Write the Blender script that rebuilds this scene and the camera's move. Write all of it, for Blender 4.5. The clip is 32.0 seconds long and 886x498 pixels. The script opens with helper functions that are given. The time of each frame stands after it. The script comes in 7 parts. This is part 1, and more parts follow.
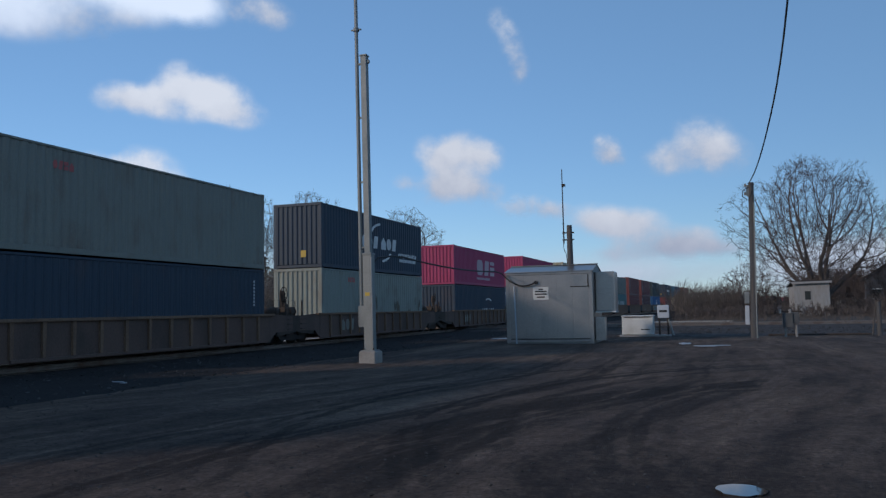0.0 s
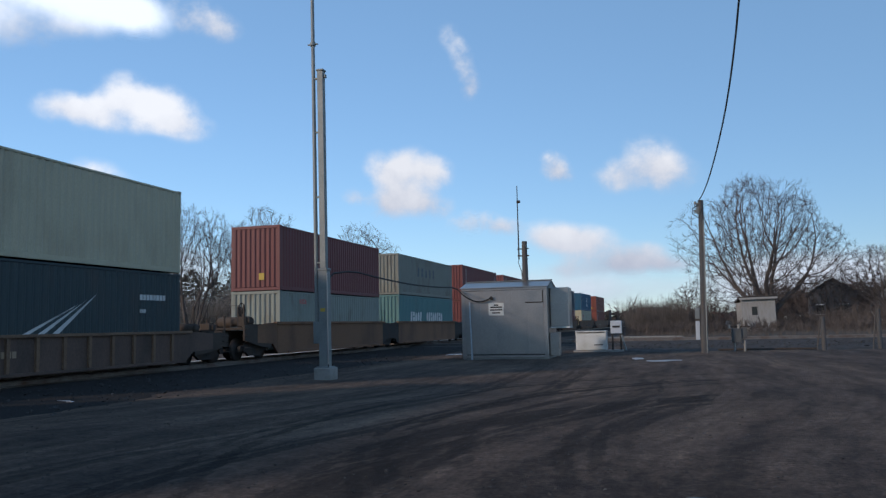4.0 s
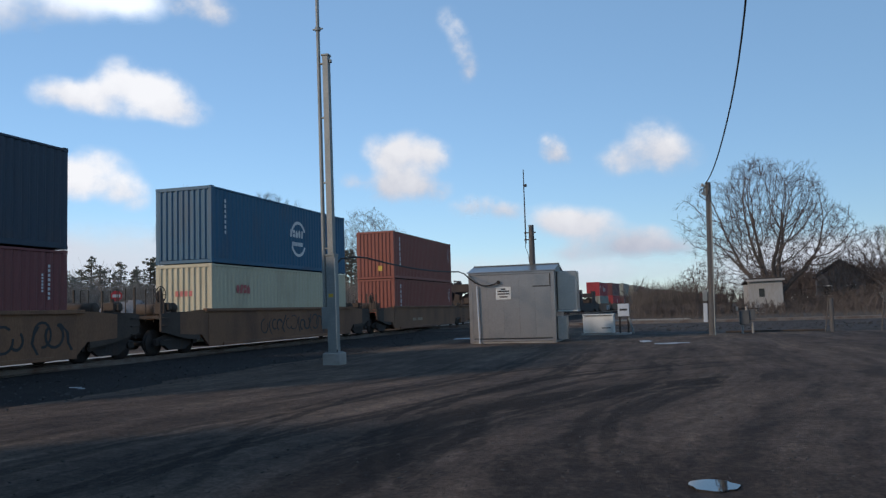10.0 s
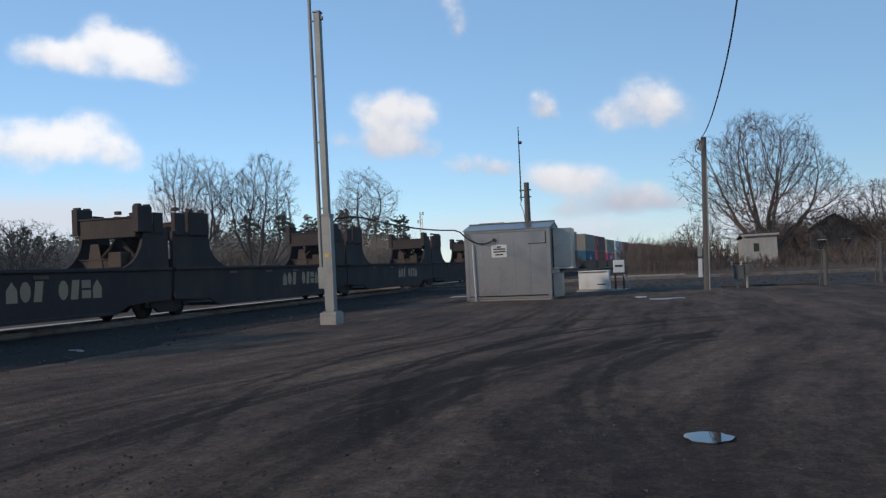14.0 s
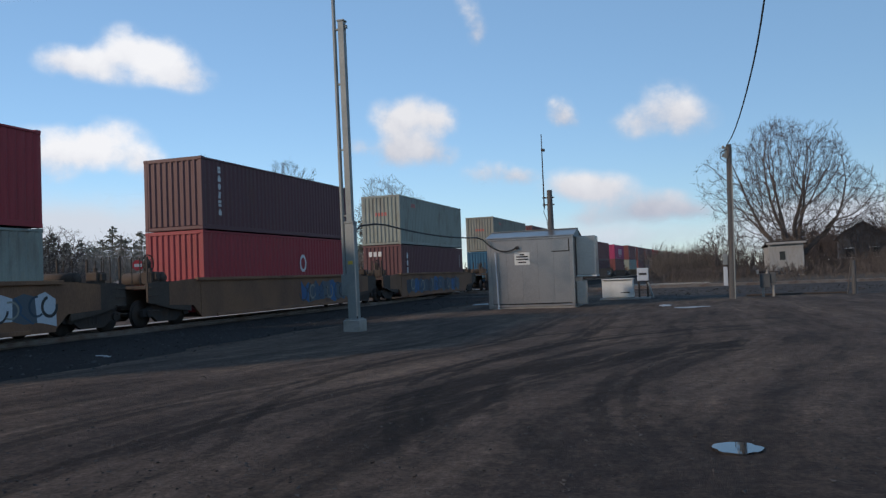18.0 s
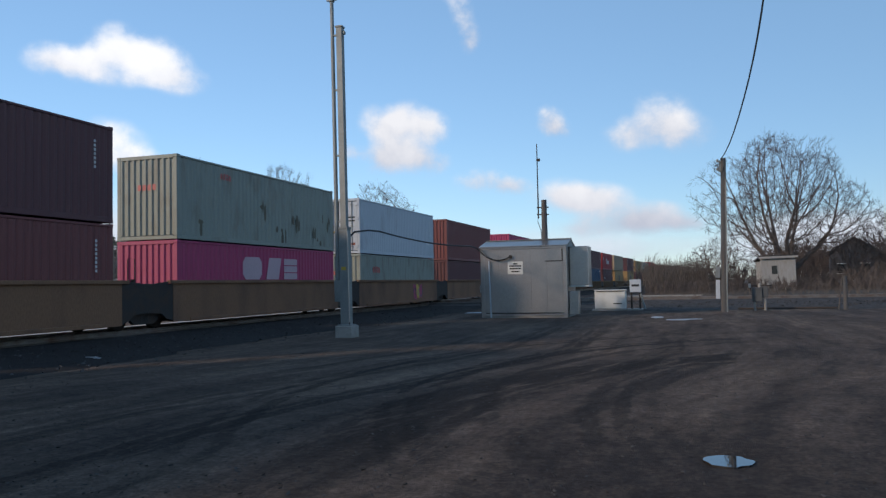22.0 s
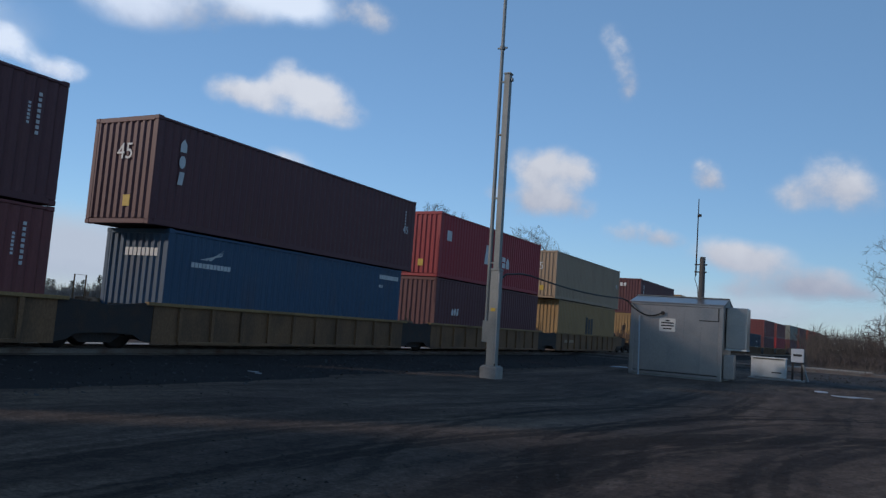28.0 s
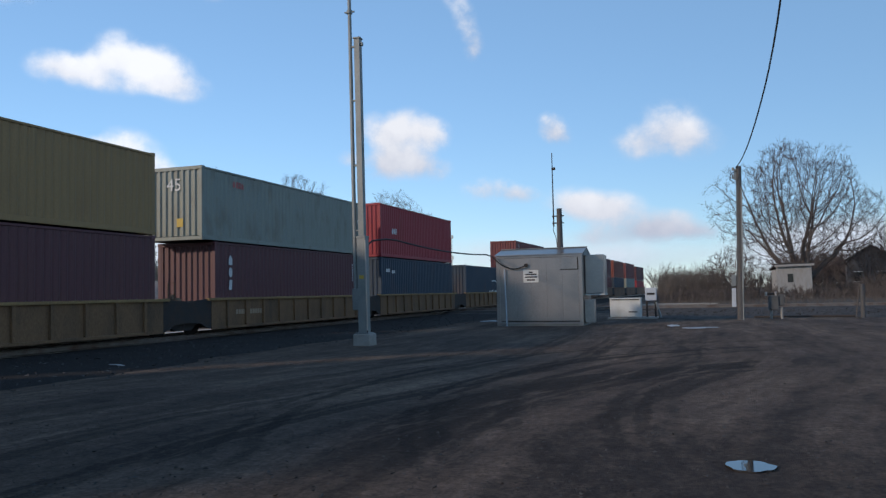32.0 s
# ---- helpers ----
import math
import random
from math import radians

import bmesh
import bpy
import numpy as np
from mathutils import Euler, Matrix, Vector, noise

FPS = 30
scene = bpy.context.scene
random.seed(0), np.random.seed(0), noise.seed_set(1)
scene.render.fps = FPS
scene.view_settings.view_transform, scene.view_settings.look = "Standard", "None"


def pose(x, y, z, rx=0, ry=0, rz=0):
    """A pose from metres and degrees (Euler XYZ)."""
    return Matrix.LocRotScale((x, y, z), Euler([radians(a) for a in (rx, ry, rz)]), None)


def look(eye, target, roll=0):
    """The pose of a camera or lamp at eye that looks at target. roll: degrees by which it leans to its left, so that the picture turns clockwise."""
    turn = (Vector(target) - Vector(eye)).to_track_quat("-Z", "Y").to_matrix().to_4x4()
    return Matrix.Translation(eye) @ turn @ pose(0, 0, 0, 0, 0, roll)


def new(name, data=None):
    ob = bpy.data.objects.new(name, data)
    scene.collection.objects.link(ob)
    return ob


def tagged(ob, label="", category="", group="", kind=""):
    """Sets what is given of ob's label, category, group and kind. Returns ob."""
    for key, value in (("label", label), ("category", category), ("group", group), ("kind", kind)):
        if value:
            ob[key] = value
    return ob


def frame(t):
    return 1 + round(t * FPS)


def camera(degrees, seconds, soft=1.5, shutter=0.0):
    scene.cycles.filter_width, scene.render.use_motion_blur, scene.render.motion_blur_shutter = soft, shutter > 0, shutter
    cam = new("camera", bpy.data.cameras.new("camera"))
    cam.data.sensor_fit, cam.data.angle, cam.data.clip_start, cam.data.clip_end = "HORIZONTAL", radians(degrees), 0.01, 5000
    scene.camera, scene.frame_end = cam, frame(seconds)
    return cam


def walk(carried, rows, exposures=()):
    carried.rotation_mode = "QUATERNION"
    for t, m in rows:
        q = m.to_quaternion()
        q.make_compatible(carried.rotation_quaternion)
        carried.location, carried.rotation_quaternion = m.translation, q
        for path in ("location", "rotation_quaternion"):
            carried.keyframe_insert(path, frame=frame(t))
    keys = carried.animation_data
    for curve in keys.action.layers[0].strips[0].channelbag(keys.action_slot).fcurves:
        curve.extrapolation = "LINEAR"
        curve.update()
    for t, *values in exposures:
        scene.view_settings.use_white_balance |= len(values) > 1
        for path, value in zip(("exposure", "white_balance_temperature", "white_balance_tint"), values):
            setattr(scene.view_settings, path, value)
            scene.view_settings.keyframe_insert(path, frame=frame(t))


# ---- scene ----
import collections
EYE = (0.0, 0.0, 1.45)
PATH = [  # seconds, tilt, lean, heading
    (0, 94.42, 1.13, 18.39), (0.5, 95.14, 1.05, 16.74), (1, 94.49, 0.82, 14.32), (1.5, 94.54, 0.20, 13.50),
    (2, 94.66, 0.06, 13.05), (2.5, 94.71, -0.10, 12.96), (3, 95.17, -0.53, 13.62), (3.5, 95.60, 1.27, 15.14),
    (5.5, 95.01, 0.97, 15.55), (6, 95.18, 1.39, 15.74), (6.5, 94.02, 1.74, 15.18), (7, 93.79, 1.51, 13.73),
    (7.5, 94.00, 1.43, 13.88), (8, 93.80, 1.34, 14.72), (8.5, 94.12, 1.83, 15.52), (9, 94.26, 1.79, 15.61),
    (9.5, 94.32, 1.85, 15.70), (10, 94.39, 1.71, 15.77), (10.5, 94.40, 1.62, 15.84), (11, 94.01, 1.65, 15.91),
    (11.5, 93.46, 1.98, 15.61), (12, 92.61, 2.20, 16.28), (12.5, 93.07, 2.32, 15.49), (13, 92.11, 2.37, 15.80),
    (13.5, 91.76, 2.52, 16.29), (14, 91.39, 2.44, 15.49), (14.5, 91.21, 2.70, 16.23), (16.5, 91.45, 3.12, 17.46),
    (17, 91.54, 3.10, 17.58), (17.5, 91.66, 2.57, 17.30), (18, 92.00, 2.26, 17.14), (18.5, 92.20, 1.44, 17.30),
    (19, 92.24, 1.16, 17.22), (19.5, 92.24, 1.11, 16.97), (20, 92.45, 1.26, 17.07), (20.5, 92.55, 1.51, 17.18),
    (21, 92.52, 1.50, 16.92), (21.5, 92.51, 1.38, 16.78), (22, 92.54, 1.15, 16.64), (22.5, 92.52, 1.08, 16.56),
    (23, 92.48, 1.40, 16.99), (23.5, 92.24, 1.71, 17.74), (24, 93.11, 2.68, 20.44), (24.5, 92.76, 1.67, 26.13),
    (26.5, 95.40, -8.43, 43.37), (27, 93.82, -7.28, 42.85), (27.5, 94.98, -3.94, 38.73), (28, 95.37, -4.23, 26.95),
    (28.5, 98.26, -2.85, 15.84), (29, 96.11, -1.74, 14.77), (29.5, 95.40, -1.08, 12.27), (30, 94.75, -0.53, 12.17),
    (30.5, 94.44, 0.66, 15.21), (31, 94.36, 1.08, 17.27), (31.5, 93.84, 1.29, 18.09), (32, 93.17, 1.19, 17.60),
]
EYE_LATE = (-0.05, -0.20, 1.45)     # the holder has stepped back a little by the end
cam = camera(58.4, 32.0, soft=1.35)
EXPOSURE = [(0.0, -0.45), (1.5, -0.1), (3.0, 0.0), (6.0, -0.3), (7.0, -0.04), (9.0, -0.08), (13.0, -0.02), (17.0, -0.14), (20.0, 0.0), (23.0, 0.04), (24.0, -0.16), (25.0, -0.25), (26.5, -0.42), (27.2, -0.46), (28.3, -0.5), (29.0, -0.06), (30.0, 0.12), (31.0, 0.0), (32.0, 0.0)]
WARMTH = ((0.0, 2.0, 6.0, 9.0, 13.0, 22.0, 24.0, 27.0, 28.0, 30.0, 32.0), (5650, 6000, 5930, 6130, 6220, 6200, 6120, 6020, 5680, 6050, 6030))     # white balance, kelvin
SWAY = ((0.0, 1.0, 3.0, 7.0, 9.0, 13.0, 17.0, 21.0, 23.5, 24.0, 24.5), (0.18, 0.13, 0.11, 0.10, 0.06, 0.06, 0.03, 0.0, 0.02, 0.17, 0.20))


def eye_at(t):
    """The holder shifts from foot to foot."""
    return (float(np.interp(t, *SWAY)), 0.0, 1.45) if t < 25 else EYE_LATE


walk(cam, [(t, pose(*eye_at(t), a, b, c + (math.degrees(eye_at(t)[0] / 28.0) if t < 25 else 0.0))) for t, a, b, c in PATH], exposures=[(t, e, float(np.interp(t, *WARMTH)), 12.0) for t, e in EXPOSURE])

# ---- world, sun ----
SUN_TO = Vector((-0.68, -0.64, 0.32)).normalized()
world = bpy.data.worlds.new("world")
scene.world = world
world.use_nodes = True
wn, wl = world.node_tree.nodes, world.node_tree.links
sky = wn.new("ShaderNodeTexSky")
sky.sky_type = "NISHITA"
sky.sun_disc = False
sky.sun_elevation = math.asin(SUN_TO.z)
sky.sun_rotation = -math.atan2(SUN_TO.x, SUN_TO.y)
sky.air_density, sky.dust_density, sky.ozone_density = 1.0, 0.06, 3.2
wn["Background"].inputs["Strength"].default_value = 0.15
blue_mix = wn.new("ShaderNodeMix")     # a flat blue mixed into the sky colour evens its gradient out
blue_mix.data_type = "RGBA"
blue_mix.inputs["Factor"].default_value = 0.46
blue_mix.inputs[7].default_value = (1.85, 3.2, 4.6, 1)
wl.new(sky.outputs["Color"], blue_mix.inputs[6])
wl.new(blue_mix.outputs[2], wn["Background"].inputs["Color"])
sun_lamp = bpy.data.lights.new("sun", "SUN")
sun_lamp.energy, sun_lamp.angle, sun_lamp.color = 2.7, radians(3.0), (1.0, 0.80, 0.60)
sun_ob = new("sun", sun_lamp)
sun_ob.matrix_world = look(tuple(SUN_TO * 100), (0, 0, 0))


# ---- mesh helpers ----
class Geo:
    """Collects vertices and faces of one mesh."""

    def __init__(self):
        self.v, self.f, self.pieces = [], [], []

    def add(self, vs, fs):
        o = len(self.v)
        self.pieces.append((vs, fs))
        self.v += [tuple(p) for p in vs]
        self.f += [tuple(i + o for i in f) for f in fs]
        return self

    def box(self, c, d, b=0.0):
        hx, hy, hz = d[0] / 2, d[1] / 2, d[2] / 2
        if b <= 0:
            vs = [(c[0] + sx * hx, c[1] + sy * hy, c[2] + sz * hz) for sx in (-1, 1) for sy in (-1, 1) for sz in (-1, 1)]
            return self.add(vs, [(0, 1, 3, 2), (4, 6, 7, 5), (0, 4, 5, 1), (2, 3, 7, 6), (0, 2, 6, 4), (1, 5, 7, 3)])
        b = min(b, 0.45 * min(d))
        vs, key = [], {}
        for sx in (-1, 1):
            for sy in (-1, 1):
                for sz in (-1, 1):
                    for ax in range(3):
                        r = [b, b, b]
                        r[ax] = 0
                        key[sx, sy, sz, ax] = len(vs)
                        vs.append((c[0] + sx * (hx - r[0]), c[1] + sy * (hy - r[1]), c[2] + sz * (hz - r[2])))
        fs = []
        ring = [(-1, -1), (1, -1), (1, 1), (-1, 1)]
        for ax in range(3):
            for s in (-1, 1):
                q = []
                for a, e in ring:
                    k = [a, e]
                    k.insert(ax, s)
                    q.append(key[(*k, ax)])
                fs.append(tuple(q))
            o = [i for i in range(3) if i != ax]
            for a, e in ring:
                k0, k1 = [a, e], [a, e]
                k0.insert(ax, -1)
                k1.insert(ax, 1)
                fs.append((key[(*k0, o[0])], key[(*k1, o[0])], key[(*k1, o[1])], key[(*k0, o[1])]))
        for sx in (-1, 1):
            for sy in (-1, 1):
                for sz in (-1, 1):
                    fs.append(tuple(key[sx, sy, sz, ax] for ax in range(3)))
        return self.add(vs, fs)

    def tube(self, p0, p1, r0, r1=None, n=8, caps=True):
        r1 = r0 if r1 is None else r1
        p0, p1 = Vector(p0), Vector(p1)
        w = (p1 - p0).normalized()
        u = w.orthogonal().normalized()
        s = w.cross(u)
        vs = []
        for p, r in ((p0, r0), (p1, r1)):
            for i in range(n):
                a = 2 * math.pi * i / n
                vs.append(tuple(p + (u * math.cos(a) + s * math.sin(a)) * r))
        fs = [(i, (i + 1) % n, n + (i + 1) % n, n + i) for i in range(n)]
        if caps:
            fs += [tuple(range(n - 1, -1, -1)), tuple(range(n, 2 * n))]
        return self.add(vs, fs)

    def line(self, pts, r, n=6):
        """One continuous round bar through the points."""
        pts = [Vector(p) for p in pts]
        side, vs = None, []
        for i, p in enumerate(pts):
            w = (pts[min(i + 1, len(pts) - 1)] - pts[max(i - 1, 0)]).normalized()
            side = w.orthogonal() if side is None else side - w * side.dot(w)
            side = (side if side.length > 1e-4 else w.orthogonal()).normalized()
            up = w.cross(side)
            vs += [tuple(p + (side * math.cos(6.28319 * k / n) + up * math.sin(6.28319 * k / n)) * r) for k in range(n)]
        fs = [(i * n + k, i * n + (k + 1) % n, (i + 1) * n + (k + 1) % n, (i + 1) * n + k) for i in range(len(pts) - 1) for k in range(n)]
        m = (len(pts) - 1) * n
        return self.add(vs, fs + [tuple(range(n - 1, -1, -1)), tuple(range(m, m + n))])

    def slab(self, poly, axis, lo, hi):
        """A flat polygon given in the two other axes, thickened along one axis."""
        def put(p, h):
            q = list(p)
            q.insert(axis, h)
            return tuple(q)
        n = len(poly)
        vs = [put(p, lo) for p in poly] + [put(p, hi) for p in poly]
        fs = [tuple(range(n)), tuple(range(2 * n - 1, n - 1, -1))] + [(i, (i + 1) % n, n + (i + 1) % n, n + i) for i in range(n)]
        return self.add(vs, fs)

    def mesh(self, name, smooth=False, clean=True):
        me = bpy.data.meshes.new(name)
        me.from_pydata(self.v, [], self.f)
        if clean:
            bm = bmesh.new()
            bm.from_mesh(me)
            bmesh.ops.recalc_face_normals(bm, faces=bm.faces)
            bm.to_mesh(me)
            bm.free()
        if smooth:
            me.polygons.foreach_set("use_smooth", [True] * len(me.polygons))
        me.materials.append(None)
        me.update()
        return me


def coloured(ob, mat):
    ob.material_slots[0].link = "OBJECT"
    ob.material_slots[0].material = mat
    return ob


def part(name, geo, mat, parent, label="", m=None, smooth=False):
    me = geo.mesh(name, smooth) if isinstance(geo, Geo) else geo
    ob = coloured(new(name, me), mat)
    ob.parent = parent
    if m is not None:
        ob.matrix_local = m
    return tagged(ob, label)


def part_pieces(name, geo, mat, parent, label=""):
    """Every separate shape of the collection becomes a part of its own."""
    for vs, fs in geo.pieces:
        part(name, Geo().add(vs, fs), mat, parent, label)


def thing(name, label, category, m=None, group="", kind=""):
    ob = new(name)
    ob.empty_display_size = 0.2
    if m is not None:
        ob.matrix_world = m
    return tagged(ob, label, category, group, kind)


def solid(name, geo, mat, label, category, m=None, group="", kind="", smooth=False):
    me = geo.mesh(name, smooth) if isinstance(geo, Geo) else geo
    ob = coloured(new(name, me), mat)
    if m is not None:
        ob.matrix_world = m
    return tagged(ob, label, category, group, kind)


# ---- materials ----
def material(name, colour, rough=0.7, metal=0.0, fine=40.0, coarse=1.5, vary=0.25, bump=0.15, second=None, amount=0.5, spec=0.4, stretch=(1, 1, 1), island=0.0):
    """Two scales of procedural variation: a coarse patchiness towards a second colour and a fine grain with relief."""
    mat = bpy.data.materials.new(name)
    mat.use_nodes = True
    n, l = mat.node_tree.nodes, mat.node_tree.links
    b = n["Principled BSDF"]
    tc = n.new("ShaderNodeTexCoord")
    mp = n.new("ShaderNodeMapping")
    mp.inputs["Scale"].default_value = stretch
    info = n.new("ShaderNodeObjectInfo")
    addv = n.new("ShaderNodeVectorMath")
    l.new(tc.outputs["Object"], mp.inputs["Vector"])
    l.new(mp.outputs["Vector"], addv.inputs[0])
    sc = n.new("ShaderNodeVectorMath")
    sc.operation = "SCALE"
    sc.inputs[0].default_value = (37.0, 21.0, 53.0)
    l.new(info.outputs["Random"], sc.inputs["Scale"])
    l.new(sc.outputs["Vector"], addv.inputs[1])
    big = n.new("ShaderNodeTexNoise")
    big.inputs["Scale"].default_value, big.inputs["Detail"].default_value = coarse, 6
    l.new(addv.outputs["Vector"], big.inputs["Vector"])
    small = n.new("ShaderNodeTexNoise")
    small.inputs["Scale"].default_value, small.inputs["Detail"].default_value = fine, 5
    l.new(addv.outputs["Vector"], small.inputs["Vector"])
    ramp = n.new("ShaderNodeValToRGB")
    ramp.color_ramp.elements[0].position, ramp.color_ramp.elements[1].position = 0.62 - 0.35 * amount, 0.78
    l.new(big.outputs["Fac"], ramp.inputs["Fac"])
    mix = n.new("ShaderNodeMix")
    mix.data_type = "RGBA"
    mix.inputs[6].default_value = (*colour, 1)
    mix.inputs[7].default_value = (*(second or [c * 0.55 for c in colour]), 1)
    l.new(ramp.outputs["Color"], mix.inputs["Factor"])
    val = n.new("ShaderNodeMapRange")
    val.inputs["From Min"].default_value, val.inputs["From Max"].default_value = 0.25, 0.75
    val.inputs["To Min"].default_value, val.inputs["To Max"].default_value = 1 - vary, 1 + vary
    l.new(small.outputs["Fac"], val.inputs["Value"])
    hsv = n.new("ShaderNodeHueSaturation")
    l.new(mix.outputs[2], hsv.inputs["Color"])
    l.new(val.outputs["Result"], hsv.inputs["Value"])
    if island:
        geo_n = n.new("ShaderNodeNewGeometry")
        mr = n.new("ShaderNodeMapRange")
        mr.inputs["To Min"].default_value, mr.inputs["To Max"].default_value = 1 - island, 1 + island
        l.new(geo_n.outputs["Random Per Island"], mr.inputs["Value"])
        h2 = n.new("ShaderNodeHueSaturation")
        l.new(hsv.outputs["Color"], h2.inputs["Color"])
        l.new(mr.outputs["Result"], h2.inputs["Value"])
        hsv = h2
    l.new(hsv.outputs["Color"], b.inputs["Base Color"])
    b.inputs["Roughness"].default_value = rough
    b.inputs["Metallic"].default_value = metal
    b.inputs["Specular IOR Level"].default_value = spec
    if bump:
        bp = n.new("ShaderNodeBump")
        bp.inputs["Strength"].default_value, bp.inputs["Distance"].default_value = bump, 0.02
        l.new(small.outputs["Fac"], bp.inputs["Height"])
        l.new(bp.outputs["Normal"], b.inputs["Normal"])
    return mat


RUST = (0.10, 0.045, 0.022)


def paint(name, colour, rust=0.25, rough=0.55, eaten=0.28, coarse=0.9):
    return material(name, colour, rough, 0.0, 30.0, coarse, 0.10, 0.05, second=[(1 - eaten) * c + eaten * r for c, r in zip(colour, RUST)], amount=rust, stretch=(1, 1, 0.45))


PAINT = {
    "grey_green": paint("grey_green_paint", (0.185, 0.187, 0.16), 0.3, 0.55, 0.5, 1.7),
    "pale_green": paint("pale_green_paint", (0.215, 0.23, 0.20), 0.3, 0.55, 0.5, 1.7),
    "cream": paint("cream_paint", (0.42, 0.38, 0.27), 0.35),
    "navy": paint("navy_paint", (0.022, 0.038, 0.060)),
    "blue": paint("blue_paint", (0.018, 0.085, 0.150)),
    "bright_blue": paint("bright_blue_paint", (0.02, 0.085, 0.21)),
    "slate_blue": paint("slate_blue_paint", (0.03, 0.065, 0.115)),
    "teal": paint("teal_paint", (0.085, 0.18, 0.18)),
    "dark_green": paint("dark_green_paint", (0.027, 0.043, 0.048)),
    "pink": paint("magenta_paint", (0.31, 0.035, 0.100), 0.1),
    "brown": paint("maroon_brown_paint", (0.092, 0.033, 0.037)),
    "rust_brown": paint("rust_brown_paint", (0.145, 0.042, 0.041)),
    "orange": paint("orange_brown_paint", (0.185, 0.052, 0.036)),
    "red": paint("red_paint", (0.26, 0.026, 0.034)),
    "silver": paint("silver_white_paint", (0.40, 0.43, 0.47), 0.1),
    "yellow": paint("dull_yellow_paint", (0.27, 0.168, 0.070), 0.3),
    "tan": paint("tan_paint", (0.285, 0.208, 0.138), 0.3),
    "white": paint("white_mark_paint", (0.55, 0.55, 0.54), 0.4),
    "faded_red": paint("faded_red_mark_paint", (0.40, 0.10, 0.09), 0.3),
    "faded_blue": paint("faded_blue_mark_paint", (0.06, 0.078, 0.095), 0.2),
    "faded_pink": paint("faded_pale_mark_paint", (0.42, 0.30, 0.33), 0.25),
    "black": paint("black_mark_paint", (0.02, 0.02, 0.022), 0.2),
    "stain": paint("rusty_olive_stain", (0.085, 0.072, 0.045), 0.4),
    "mark_yellow": paint("yellow_mark_paint", (0.46, 0.31, 0.04), 0.1),
}
CAR = {
    "grey": material("weathered_brown_car_paint", (0.11, 0.070, 0.054), 0.75, 0, 25, 0.8, 0.2, 0.15, second=(0.045, 0.034, 0.028), stretch=(1, 1, 0.4)),
    "ochre": material("weathered_ochre_car_paint", (0.182, 0.092, 0.049), 0.75, 0, 25, 0.8, 0.2, 0.15, second=(0.085, 0.045, 0.03), stretch=(1, 1, 0.4)),
    "yellow": material("weathered_yellow_car_paint", (0.165, 0.092, 0.045), 0.8, 0, 25, 1.3, 0.25, 0.15, second=(0.070, 0.046, 0.028), stretch=(1, 1, 0.4)),
    "rusty_chord": material("rusty_tan_chord_paint", (0.17, 0.105, 0.066), 0.8, 0, 25, 0.8, 0.25, 0.2, second=(0.09, 0.055, 0.038), stretch=(1, 1, 0.4)),
    # top chords of the yellow cars, lighter than their sides
    "chord": material("lighter_yellow_chord_paint", (0.24, 0.15, 0.06), 0.7, 0, 25, 0.8, 0.2, 0.15, second=(0.15, 0.09, 0.04), stretch=(1, 1, 0.4)),
    "black": material("sooty_black_car_paint", (0.031, 0.024, 0.025), 0.8, 0, 25, 0.8, 0.25, 0.15, second=(0.055, 0.042, 0.034), stretch=(1, 1, 0.4)),
}
SOOTY = material("sooty_brown_end_steel", (0.062, 0.046, 0.036), 0.85, 0, 25, 1.0, 0.25, 0.15, second=(0.036, 0.027, 0.022))
DARK_STEEL = material("dark_running_gear_steel", (0.031, 0.026, 0.024), 0.8, 0.0, 30, 3, 0.3, 0.2, second=(0.05, 0.03, 0.02))
RAIL_STEEL = material("worn_rail_steel", (0.20, 0.17, 0.15), 0.45, 0.6, 30, 2, 0.2, 0.1, second=(0.10, 0.05, 0.03))
GALV = material("galvanised_steel", (0.37, 0.335, 0.315), 0.33, 0.85, 22, 1.2, 0.10, 0.03, second=(0.27, 0.265, 0.26))
GALV_DULL = material("dull_galvanised_steel", (0.21, 0.22, 0.215), 0.55, 0.35, 25, 1.5, 0.15, 0.06, second=(0.14, 0.155, 0.155))
CONCRETE = material("weathered_concrete", (0.26, 0.245, 0.225), 0.9, 0, 60, 3, 0.2, 0.3, second=(0.20, 0.18, 0.16))
WHITE_PAINT = material("white_enamel", (0.52, 0.52, 0.50), 0.5, 0, 30, 2, 0.06, 0.04, second=(0.40, 0.39, 0.36))
WOOD_POLE = material("grey_weathered_pole_wood", (0.074, 0.075, 0.078), 0.9, 0, 30, 3, 0.3, 0.4, second=(0.10, 0.08, 0.065), stretch=(4, 4, 0.3))
WOOD_WHITE = material("peeling_white_boards", (0.29, 0.285, 0.275), 0.85, 0, 30, 2.2, 0.15, 0.3, second=(0.24, 0.22, 0.20), amount=0.8, stretch=(3, 3, 0.5))
DARK_ROOF = material("dark_felt_roof", (0.05, 0.045, 0.045), 0.9)
DARK_GLASS = material("dark_window_glass", (0.015, 0.017, 0.02), 0.1, 0, 10, 1, 0.05, 0)
RUBBER = material("black_cable", (0.015, 0.015, 0.016), 0.6)
SIGN_RED = material("red_sign_face", (0.42, 0.03, 0.035), 0.5, vary=0.06, bump=0.0)
BARK = material("grey_brown_bark", (0.115, 0.095, 0.085), 0.95, 0, 30, 2, 0.3, 0.4, second=(0.06, 0.05, 0.045))
TWIG = material("bare_twigs", (0.078, 0.062, 0.056), 0.95, 0, 20, 1, 0.25, 0, second=(0.07, 0.055, 0.05))
NEEDLES = material("dark_conifer_needles", (0.100, 0.104, 0.076), 0.95, 0, 15, 1, 0.4, 0.2, second=(0.05, 0.055, 0.035), island=0.3)
